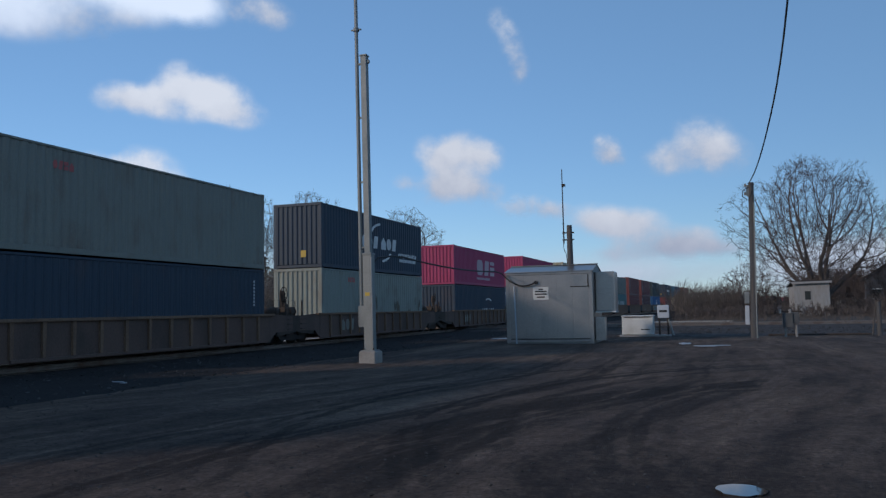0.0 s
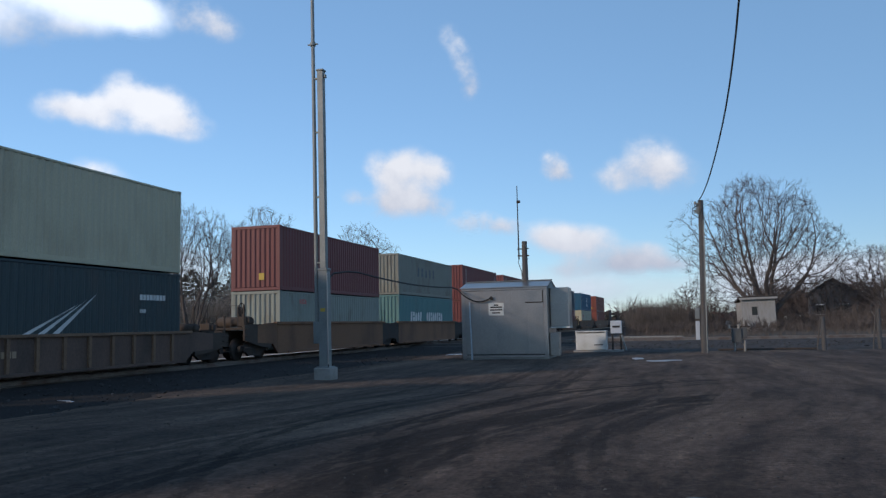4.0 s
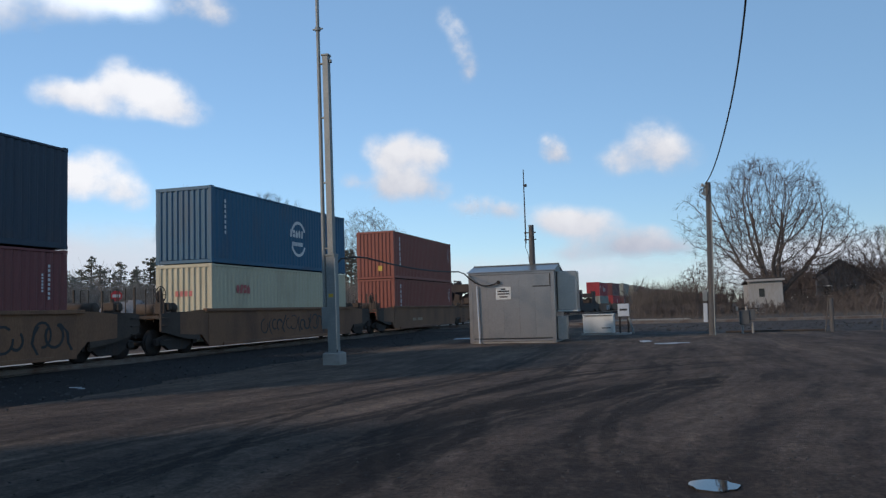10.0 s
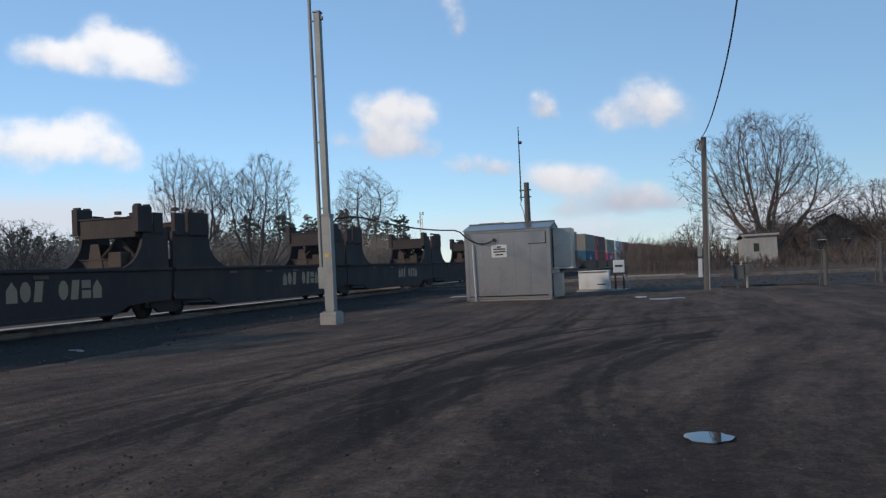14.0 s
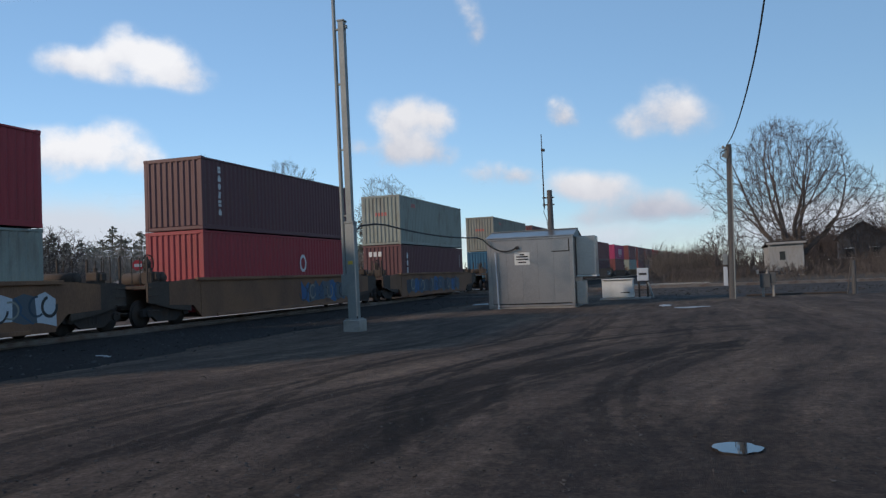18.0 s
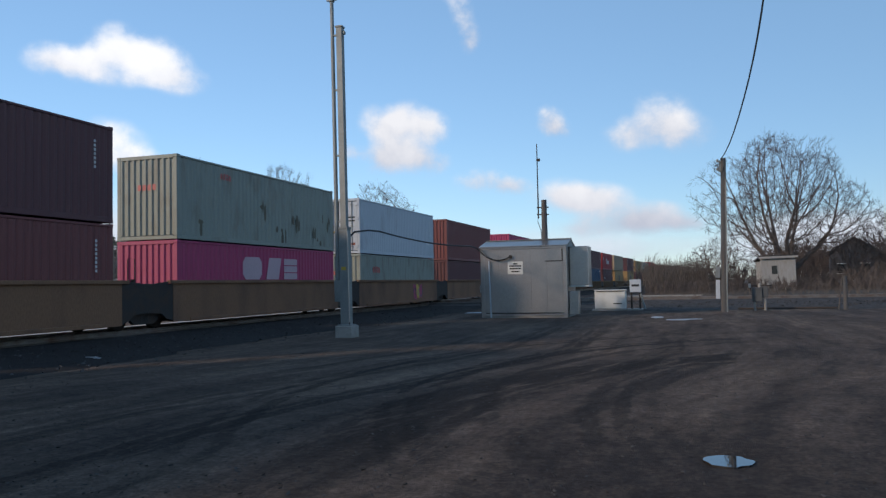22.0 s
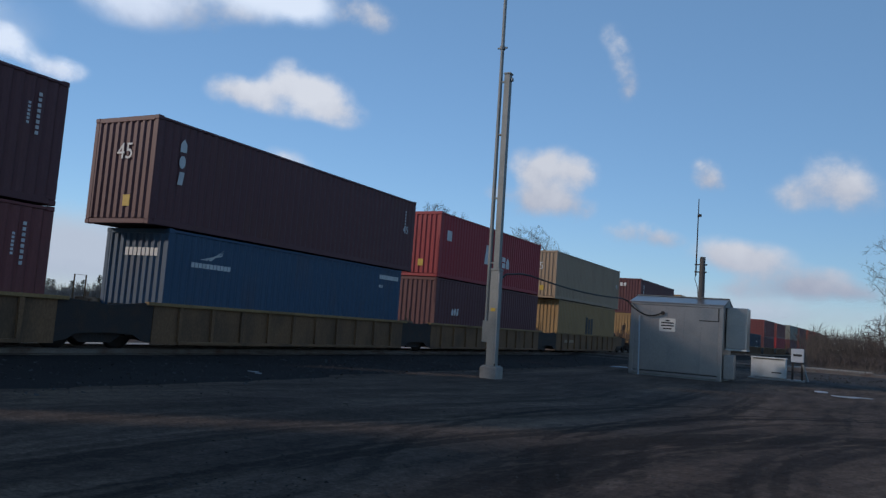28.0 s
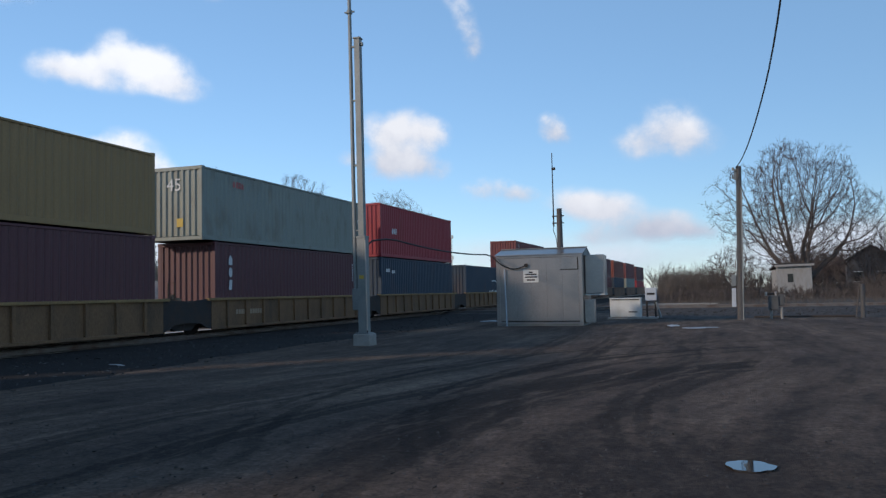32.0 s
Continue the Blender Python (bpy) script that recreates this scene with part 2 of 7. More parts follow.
SCRUB = material("brown_winter_scrub", (0.086, 0.073, 0.068), 0.95, 0, 10, 0.5, 0.3, 0, second=(0.066, 0.056, 0.052), island=0.35)
WOODS = material("grey_brown_winter_woods", (0.225, 0.188, 0.160), 0.95, 0, 10, 0.3, 0.3, 0, second=(0.165, 0.150, 0.115), island=0.35)
REED = material("pale_dry_reeds", (0.085, 0.074, 0.066), 0.95, 0, 10, 0.5, 0.3, 0, second=(0.070, 0.060, 0.053), island=0.35)
STONE = material("grey_ballast_stone", (0.055, 0.051, 0.05), 0.95, 0, 20, 2, 0.3, 0.3, second=(0.036, 0.033, 0.033), island=0.45)
TIE = material("old_timber_sleeper", (0.055, 0.042, 0.034), 0.95, 0, 25, 2, 0.3, 0.4)
ICE = material("thin_ice_and_snow", (0.34, 0.35, 0.37), 0.5, 0, 30, 4, 0.15, 0.2, second=(0.42, 0.42, 0.43))


def ground_material():
    """Dark wet gravel with brown dried patches, lighter worn lanes and fine stones."""
    mat = bpy.data.materials.new("dark_brown_gravel_lot")
    mat.use_nodes = True
    n, l = mat.node_tree.nodes, mat.node_tree.links
    b = n["Principled BSDF"]
    tc = n.new("ShaderNodeTexCoord")

    def noise_node(scale, detail, vec=None, rough=0.55):
        t = n.new("ShaderNodeTexNoise")
        t.inputs["Scale"].default_value, t.inputs["Detail"].default_value, t.inputs["Roughness"].default_value = scale, detail, rough
        l.new(vec or tc.outputs["Object"], t.inputs["Vector"])
        return t.outputs["Fac"]

    def ramp(fac, p0, c0, p1, c1):
        r = n.new("ShaderNodeValToRGB")
        e = r.color_ramp.elements
        e[0].position, e[0].color, e[1].position, e[1].color = p0, (*c0, 1), p1, (*c1, 1)
        l.new(fac, r.inputs["Fac"])
        return r.outputs["Color"]

    def blend(fac, a, c, kind="MIX"):
        m = n.new("ShaderNodeMix")
        m.data_type, m.blend_type = "RGBA", kind
        for sock, v in ((m.inputs["Factor"], fac), (m.inputs[6], a), (m.inputs[7], c)):
            if isinstance(v, (int, float)):
                sock.default_value = v
            elif isinstance(v, tuple):
                sock.default_value = (*v, 1)
            else:
                l.new(v, sock)
        return m.outputs[2]

    # wheel lanes that run up the lot and bend to one side near by
    sep = n.new("ShaderNodeSeparateXYZ")
    l.new(tc.outputs["Object"], sep.inputs[0])

    def math_node(op, a, c, clamp=False):
        m = n.new("ShaderNodeMath")
        m.operation, m.use_clamp = op, clamp
        for sock, v in zip(m.inputs, (a, c)):
            if isinstance(v, (int, float)):
                sock.default_value = v
            else:
                l.new(v, sock)
        return m.outputs[0]

    def smooth(value, f0, f1, t0, t1):
        m = n.new("ShaderNodeMapRange")
        m.interpolation_type = "SMOOTHSTEP"
        for k, v in (("From Min", f0), ("From Max", f1), ("To Min", t0), ("To Max", t1)):
            m.inputs[k].default_value = v
        l.new(value, m.inputs["Value"])
        return m.outputs["Result"]

    sway = math_node("MULTIPLY", math_node("SUBTRACT", noise_node(0.5, 3), 0.5), 0.5)
    ragged_edge = math_node("MULTIPLY", math_node("SUBTRACT", noise_node(5.0, 4), 0.5), 0.22)
    lane_x = math_node("ADD", math_node("SUBTRACT", sep.outputs["X"], smooth(sep.outputs["Y"], 6.0, 18.5, -2.78, -0.18)), sway)
    comb = n.new("ShaderNodeCombineXYZ")
    l.new(lane_x, comb.inputs["X"])
    l.new(math_node("MULTIPLY", sep.outputs["Y"], 0.16), comb.inputs["Y"])
    # tracks that swing round to the right in front of the hut
    def ring(cx, cy):
        arm = math_node("POWER", math_node("SUBTRACT", sep.outputs["X"], cx), 2.0)
        arm2 = math_node("POWER", math_node("SUBTRACT", sep.outputs["Y"], cy), 2.0)
        return math_node("ADD", math_node("POWER", math_node("ADD", arm, arm2), 0.5), math_node("MULTIPLY", sway, 0.5))
    swing, far_swing, inner = ring(6.3, 8.0), ring(7.4, 11.5), ring(10.4, 9.8)
    patches = noise_node(0.22, 5)
    broad = noise_node(0.9, 5, comb.outputs[0], 0.6)
    lanes = noise_node(3.2, 6, comb.outputs[0], 0.7)
    mott = noise_node(3.5, 8, None, 0.7)
    pebble = noise_node(11, 6, None, 0.75)
    stones = noise_node(28, 6, None, 0.7)
    grit = noise_node(120, 3, None, 0.7)
    col = ramp(patches, 0.35, (0.092, 0.075, 0.068), 0.66, (0.146, 0.114, 0.094))
    col = blend(1.0, col, ramp(broad, 0.36, (0.60, 0.60, 0.62), 0.64, (1.26, 1.22, 1.17)), "MULTIPLY")
    col = blend(1.0, col, ramp(lanes, 0.34, (0.70, 0.70, 0.71), 0.64, (1.2, 1.17, 1.14)), "MULTIPLY")
    col = blend(1.0, col, ramp(mott, 0.34, (0.76, 0.76, 0.77), 0.66, (1.2, 1.18, 1.15)), "MULTIPLY")
    broken = smooth(noise_node(1.3, 5, comb.outputs[0], 0.7), 0.38, 0.50, 0.0, 1.0)
    near_y = smooth(sep.outputs["Y"], 30.0, 20.0, 0.0, 1.0)
    lanes_of = [(lane_x, o, w, d) for o, w, d in ((-0.05, 0.5, 0.4), (0.28, 0.16, 0.4), (-1.25, 0.15, 0.45), (-2.0, 0.22, 0.8), (-2.3, 0.11, 0.7), (-3.5, 0.20, 0.6), (-3.85, 0.12, 0.5), (-5.2, 0.2, 0.4), (1.35, 0.22, 0.35), (3.2, 0.2, 0.3))]
    swings = [(swing, 9.25, 0.55, 0.9), (swing, 9.75, 0.14, 0.8), (swing, 8.6, 0.14, 0.6), (far_swing, 10.75, 0.17, 0.85), (far_swing, 11.1, 0.10, 0.8), (far_swing, 12.6, 0.13, 0.75), (far_swing, 12.95, 0.09, 0.6), (far_swing, 9.9, 0.20, 0.6), (inner, 11.45, 0.14, 0.55), (inner, 11.1, 0.12, 0.6), (inner, 10.75, 0.10, 0.4)]
    for axis, offset, wide, deep in lanes_of + swings:
        gap = math_node("ABSOLUTE", math_node("ADD", math_node("SUBTRACT", axis, offset), ragged_edge), 0.0)
        rut = math_node("MULTIPLY", smooth(gap, 0.5 * wide, wide, deep * 0.88, 0.0), math_node("MULTIPLY", broken, near_y))
        if axis is not lane_x:
            rut = math_node("MULTIPLY", rut, math_node("MULTIPLY", smooth(sep.outputs["Y"], 4.5, 8.0, 0.0, 1.0), smooth(sep.outputs["X"], 3.0, 0.5, 0.0, 1.0)))
        col = blend(rut, col, (0.022, 0.019, 0.018))
    # soaked ground round the puddle
    pool = math_node("ADD", math_node("POWER", math_node("SUBTRACT", sep.outputs["X"], 0.3), 2.0), math_node("POWER", math_node("MULTIPLY", math_node("SUBTRACT", sep.outputs["Y"], 6.4), 0.8), 2.0))
    soak = smooth(math_node("ADD", math_node("POWER", pool, 0.5), math_node("MULTIPLY", math_node("SUBTRACT", mott, 0.5), 1.6)), 2.4, 0.5, 0.0, 1.0)
    col = blend(math_node("MULTIPLY", soak, 0.55), col, (0.018, 0.017, 0.019))
    col = blend(1.0, col, ramp(pebble, 0.36, (0.72, 0.72, 0.73), 0.64, (1.26, 1.24, 1.2)), "MULTIPLY")
    fine = ramp(stones, 0.3, (0.68, 0.68, 0.68), 0.75, (1.4, 1.37, 1.33))
    col = blend(1.0, col, fine, "MULTIPLY")
    l.new(col, b.inputs["Base Color"])
    rr = n.new("ShaderNodeMapRange")
    rr.inputs["To Min"].default_value, rr.inputs["To Max"].default_value = 0.9, 1.0
    l.new(lanes, rr.inputs["Value"])
    l.new(rr.outputs["Result"], b.inputs["Roughness"])
    b.inputs["Specular IOR Level"].default_value = 0.1
    addm = n.new("ShaderNodeMath")
    addm.operation = "ADD"
    l.new(stones, addm.inputs[0])
    l.new(grit, addm.inputs[1])
    bp = n.new("ShaderNodeBump")
    bp.inputs["Strength"].default_value, bp.inputs["Distance"].default_value = 0.6, 0.05
    l.new(addm.outputs[0], bp.inputs["Height"])
    l.new(bp.outputs["Normal"], b.inputs["Normal"])
    return mat


GROUND = ground_material()

# ---- ground ----
RAIL_Z = 0.21          # top of the rails above the lot
FACE_X = -16.32        # near face of the containers on the straight
CENTRE_X = FACE_X - 1.219
BEND, BEND_FROM = 0.000318, -11.9


def on_track(s, side=0.0):
    """Place and heading on the curved main track, s metres along it, side metres to its right."""
    a = max(0.0, s - BEND_FROM) * BEND
    x = CENTRE_X + (1 - math.cos(a)) / BEND + side * math.cos(a)
    y = min(s, BEND_FROM) + math.sin(a) / BEND - side * math.sin(a)
    return x, y, a


def spaced(lo, hi, step, far):
    out = list(np.arange(lo, hi + 1e-6, step))
    g, w = step, hi
    while w < far:
        g *= 1.45
        w += g
        out.append(w)
    g, w = step, lo
    while w > -far:
        g *= 1.45
        w -= g
        out.insert(0, w)
    return out


def lot_height(x, y):
    near = max(0.0, 1 - abs(y - 16) / 30) * max(0.0, 1 - abs(x) / 26)
    f = min(1.0, max(0.0, (y - 6) / 12.5))
    lane = x - (-2.78 + 2.6 * f * f * (3 - 2 * f))
    rut = noise.noise((lane * 1.7, y * 0.10, 0.7)) * 0.022 + noise.noise((lane * 4.5, y * 0.16, 5.0)) * 0.014
    for o in (-3.5, -2.0, -0.42, 0.28, 1.35):
        rut -= 0.02 * math.exp(-((lane - o) / 0.14) ** 2) * (0.5 + noise.noise((o, y * 0.4, 2.2)))
    return near * (rut + noise.noise((x * 0.5, y * 0.5, 9.0)) * 0.015 + noise.noise((x * 2.3, y * 2.3, 2.0)) * 0.012) - 0.03 * math.exp(-((x - 0.29) ** 2 / 0.12 + (y - 6.76) ** 2 / 0.12))


def make_ground():
    xs, ys = spaced(-15.0, 15.0, 0.22, 2400.0), spaced(2.0, 42.0, 0.22, 2400.0)
    vs = [(x, y, lot_height(x, y) if -30 < x < 30 and -20 < y < 60 else 0.0) for y in ys for x in xs]
    w = len(xs)
    fs = [(j * w + i, j * w + i + 1, (j + 1) * w + i + 1, (j + 1) * w + i) for j in range(len(ys) - 1) for i in range(w - 1)]
    g = Geo()
    g.v, g.f = vs, fs
    return solid("ground", g.mesh("ground", smooth=True, clean=False), GROUND, "dark brown gravel lot with curved tyre ruts", "ground", kind="structure")


make_ground()


def strip(name, mat, label, s0, s1, step, lo, hi, z_lo, z_hi, kind="structure", wob=0.35, category="ground"):
    """A band of loose stone beside or under the main track, with an uneven edge."""
    g = Geo()
    n, cols = int((s1 - s0) / step) + 1, 9
    for i in range(n):
        s = s0 + i * step
        for j in range(cols):
            f = j / (cols - 1)
            side = lo + (hi - lo) * f
            if j in (0, cols - 1):
                side += wob * noise.noise((s * 0.25, j, 4.0)) * 2
            x, y, _ = on_track(s, side)
            edge = 0 if 0 < j < cols - 1 else 1
            z = (z_lo + (z_hi - z_lo) * f) * (1 - edge) + 0.022 * noise.noise((x * 1.1, y * 1.1, 1.0)) * (1 - edge) - 0.05 * edge
            g.v.append((x, y, z))
    g.f = [(i * cols + j, i * cols + j + 1, (i + 1) * cols + j + 1, (i + 1) * cols + j) for i in range(n - 1) for j in range(cols - 1)]
    return solid(name, g.mesh(name, True), mat, label, category, kind=kind)


BALLAST = material("dark_cinder_ballast", (0.030, 0.027, 0.026), 1.0, 0, 26, 0.5, 0.45, 0.9, second=(0.021, 0.019, 0.019), spec=0.12)
# sunlight on the ground beyond the train is put into this pale gravel colour
SUNLIT_GRAVEL = material("sunlit_pale_gravel", (0.40, 0.37, 0.33), 0.95, 0, 20, 0.5, 0.25, 0.5, second=(0.30, 0.28, 0.25))
GREY_BALLAST = material("grey_crossing_ballast", (0.072, 0.063, 0.058), 0.98, 0, 5, 0.9, 0.65, 0.9, second=(0.042, 0.036, 0.033), spec=0.1)
GRASS = material("dead_winter_grass", (0.036, 0.029, 0.023), 0.95, 0, 12, 0.2, 0.35, 0.5, second=(0.045, 0.036, 0.028))
strip("ballast", BALLAST, "dark cinder ballast bed beside the main track", -90, 330, 1.0, -1.75, 7.2, 0.055, 0.02)
strip("gravel_road", SUNLIT_GRAVEL, "pale gravel road behind the main track, coloured as if sunlit", -90, 330, 2.0, -4.6, -1.8, 0.02, 0.05)


def rail_profile():
    return [(-0.07, -0.17), (0.07, -0.17), (0.07, -0.155), (0.012, -0.13), (0.012, -0.045), (0.036, -0.035), (0.036, -0.006), (0.028, 0.0), (-0.028, 0.0), (-0.036, -0.006), (-0.036, -0.035), (-0.012, -0.045), (-0.012, -0.13), (-0.07, -0.155)]


def sweep(points, top):
    """points: (x, y, heading)."""
    g, pr = Geo(), rail_profile()
    k = len(pr)
    for x, y, a in points:
        for u, z in pr:
            g.v.append((x + u * math.cos(a), y - u * math.sin(a), top + z))
    for i in range(len(points) - 1):
        for j in range(k):
            g.f.append((i * k + j, i * k + (j + 1) % k, (i + 1) * k + (j + 1) % k, (i + 1) * k + j))
    return g


main_track = thing("railway_track", "main line track on dark ballast with worn steel rails", "track", kind="structure")
for side in (-0.7535, 0.7535):
    part("rail", sweep([on_track(s, side) for s in range(-600, 800, 8)], RAIL_Z), RAIL_STEEL, main_track)
tie_mesh = Geo().box((0, 0, 0), (2.6, 0.23, 0.17), 0.012).mesh("sleeper")
for i in range(150):
    x, y, a = on_track(-14 + i * 0.55)
    part("sleeper", tie_mesh, TIE, main_track, m=pose(x, y, RAIL_Z - 0.17 - 0.085, 0, 0, -math.degrees(a)))

# crossing track, square to the view beyond the hut
CROSS = [(-46.0, 52.6), (110.0, 55.5)]


def on_cross(f, side=0.0):
    (x0, y0), (x1, y1) = CROSS
    a = math.atan2(x1 - x0, y1 - y0)
    return x0 + (x1 - x0) * f + side * math.cos(a), y0 + (y1 - y0) * f - side * math.sin(a), a


cross_track = thing("crossing_track", "rusty crossing track on grey ballast", "track", kind="structure")
for side in (-0.7535, 0.7535):
    part("rail", sweep([on_cross(i / 30, side) for i in range(5, 31)], 0.34), RAIL_STEEL, cross_track)
for i in range(130):
    x, y, a = on_cross((26.0 + i * 0.6) / 156.0)
    part("sleeper", tie_mesh, TIE, cross_track, m=pose(x, y, 0.34 - 0.255, 0, 0, -math.degrees(a)))


def cross_bed():
    g = Geo()
    cols = 10
    zs = (-0.05, 0.03, 0.05, 0.08, 0.12, 0.15, 0.17, 0.165, 0.08, -0.05)
    yo = (-15.5, -14.5, -11, -8, -5, -2.4, -1.5, 1.5, 2.4, 3.4)
    n = 150
    for i in range(n):
        x, y, _ = on_cross(0.14 + 0.86 * i / (n - 1))
        for j in range(cols):
            yy = y + yo[j] + (1.2 * noise.noise((x * 0.12, j * 0.2, 0.0)) if j < 3 else 0)
            if x < -2.2 and j < 5:
                yy = max(yy, y - 4 + j * 0.4)
            g.v.append((x, yy, zs[j] + 0.03 * noise.noise((x * 0.9, yy * 0.9, 2.0)) * (0 < j < cols - 1)))
    g.f = [(i * cols + j, i * cols + j + 1, (i + 1) * cols + j + 1, (i + 1) * cols + j) for i in range(n - 1) for j in range(cols - 1)]
    return solid("crossing_ballast", g.mesh("crossing_ballast", True), GREY_BALLAST, "coarse grey ballast bank of the crossing track", "ground", kind="structure")


cross_bed()


def field(name, mat, label, x0, x1, y0, y1, z):
    g = Geo()
    nx, ny = 24, 24
    for j in range(ny + 1):
        for i in range(nx + 1):
            x, y = x0 + (x1 - x0) * i / nx, y0 + (y1 - y0) * j / ny
            e = i in (0, nx) or j in (0, ny)
            g.v.append((x + 0.6 * noise.noise((x * .1, y * .1, 0)), y, -0.05 if e else z + 0.12 * noise.noise((x * 0.15, y * 0.15, 6.0))))
    g.f = [(j * (nx + 1) + i, j * (nx + 1) + i + 1, (j + 1) * (nx + 1) + i + 1, (j + 1) * (nx + 1) + i) for j in range(ny) for i in range(nx)]
    return solid(name, g.mesh(name, True), mat, label, "ground", kind="structure")


field("grass_verge", GRASS, "brown dead grass beyond the crossing track", -3.0, 160, 59.5, 330, 0.14)
field("grass_field", GRASS, "brown dead grass behind the gravel road", -420, -22.4, -120, 420, 0.10)

# ---- train ----
SPEED = 18.107
carried_things = []     # (object, place along the track at the start, height)


def corrugated(length, z0, z1, crest, depth, period, back):
    """A closed corrugated sheet along y, facing +x."""
    pts, y = [], -length / 2
    while y < length / 2 - 1e-6:
        for f, d in ((0.0, 0), (0.28, 0), (0.5, depth), (0.78, depth)):
            if y + f * period < length / 2:
                pts.append((y + f * period, crest - d))
        y += period
    pts.append((length / 2, crest))
    g = Geo()
    n = len(pts)
    g.v = [(x, y, z0) for y, x in pts] + [(x, y, z1) for y, x in pts] + [(back, -length / 2, z0), (back, length / 2, z0), (back, -length / 2, z1), (back, length / 2, z1)]
    g.f = [(i, i + 1, n + i + 1, n + i) for i in range(n - 1)] + [(2 * n, 2 * n + 2, 2 * n + 3, 2 * n + 1)]
    return g


HC, STD = 2.896, 2.591
BOX_MESH = {}


def box_meshes(length, height):
    key = (length, height)
    if key in BOX_MESH:
        return BOX_MESH[key]
    L, H = length, height
    d = {}
    d["side_panel"] = corrugated(L - 0.30, 0.16, H - 0.10, 1.205, 0.036, 0.278, 1.15).mesh("side_panel")
    d["end_panel"] = corrugated(2.14, 0.16, H - 0.10, L / 2 - 0.015, 0.05, 0.24, L / 2 - 0.11).mesh("end_panel")
    d["roof"] = Geo().box((0, 0, H - 0.035), (2.30, L - 0.30, 0.04), 0.008).mesh("roof")
    d["floor"] = Geo().box((0, 0, 0.10), (2.30, L - 0.30, 0.10), 0.01).mesh("floor")
    d["corner_post"] = Geo().box((0, 0, H / 2), (0.15, 0.15, H - 0.236), 0.012).mesh("corner_post")
    d["corner_casting"] = Geo().box((0, 0, 0), (0.165, 0.18, 0.118), 0.012).mesh("corner_casting")
    d["bottom_rail"] = Geo().box((0, 0, 0), (0.05, L - 0.34, 0.16), 0.01).mesh("bottom_rail")
    d["top_rail"] = Geo().box((0, 0, 0), (0.06, L - 0.34, 0.07), 0.01).mesh("top_rail")
    d["end_rail"] = Geo().box((0, 0, 0), (2.12, 0.10, 0.13), 0.01).mesh("end_rail")
    leaf = Geo().box((0, 0, H / 2), (1.02, 0.05, H - 0.34), 0.008)
    for k in range(5):
        leaf.box((0, -0.03, 0.30 + k * (H - 0.6) / 4), (0.98, 0.02, 0.05), 0.004)
    d["door"] = leaf.mesh("door")
    d["door_seal"] = Geo().box((0, 0, H / 2), (2.12, 0.02, H - 0.26)).mesh("door_seal")
    d["hinge"] = Geo().box((0, 0, 0), (0.16, 0.03, 0.09), 0.006).tube((0.05, -0.02, -0.07), (0.05, -0.02, 0.07), 0.02, n=8).mesh("hinge")
    rod = Geo().tube((0, 0, 0.14), (0, 0, H - 0.14), 0.022, n=8).box((0.09, -0.01, 1.1), (0.24, 0.025, 0.05), 0.005)
    for z in (0.35, H / 2, H - 0.35):
        rod.box((0, 0.0, z), (0.09, 0.05, 0.07), 0.006)
    d["lock_rod"] = rod.mesh("lock_rod")
    BOX_MESH[key] = d
    return d


def glyphs(g, y, z, h, count, width=0.62, gap=0.16, up=0, x=1.2065):
    """A row (or, with up, a column) of plain letter-sized shapes; returns the far end."""
    w, t = h * width, h * 0.2
    for i in range(count):
        y0, z0 = (y + i * (w + h * gap), z) if not up else (y, z - i * h * 1.25)
        k = (i * 5 + count) % 4
        if h < 0.23:        # small ones stay plain bars
            g.box((x, y0 + w / 2, z0 + h / 2), (0.006, w, h * 0.8))
        elif k == 0:        # disc
            g.slab([(y0 + w / 2 + math.cos(a * 0.5236) * w / 2, z0 + h / 2 + math.sin(a * 0.5236) * h / 2) for a in range(12)], 0, x - 0.003, x + 0.003)
        elif k == 1:        # leaning block
            g.slab([(y0, z0), (y0 + w * 0.78, z0), (y0 + w, z0 + h), (y0 + w * 0.22, z0 + h)], 0, x - 0.003, x + 0.003)
        elif k == 2:        # two stacked bars
            g.box((x, y0 + w / 2, z0 + h * 0.24), (0.006, w, h * 0.42)).box((x, y0 + w / 2, z0 + h * 0.77), (0.006, w, h * 0.42))
        else:               # gable block
            g.slab([(y0, z0), (y0 + w, z0), (y0 + w, z0 + h * 0.6), (y0 + w / 2, z0 + h), (y0, z0 + h * 0.6)], 0, x - 0.003, x + 0.003)
    return y + count * (w + h * gap)


def arc_marks(g, y, z, r, a0, a1, t, x=1.2065, n=10, squash=0.5):
    aa = [math.radians(a0 + (a1 - a0) * i / n) for i in range(n + 1)]
    vs = [(xx, y + math.cos(a) * rr, z + math.sin(a) * rr * squash) for a in aa for rr in (r, r - t) for xx in (x - 0.003, x + 0.003)]
    fs = []
    for i in range(n):
        o, p = i * 4, i * 4 + 4
        fs += [(o, p, p + 1, o + 1), (o + 2, o + 3, p + 3, p + 2), (o + 1, p + 1, p + 3, o + 3), (o, o + 2, p + 2, p)]
    g.add(vs, fs + [(0, 1, 3, 2), (n * 4, n * 4 + 2, n * 4 + 3, n * 4 + 1)])


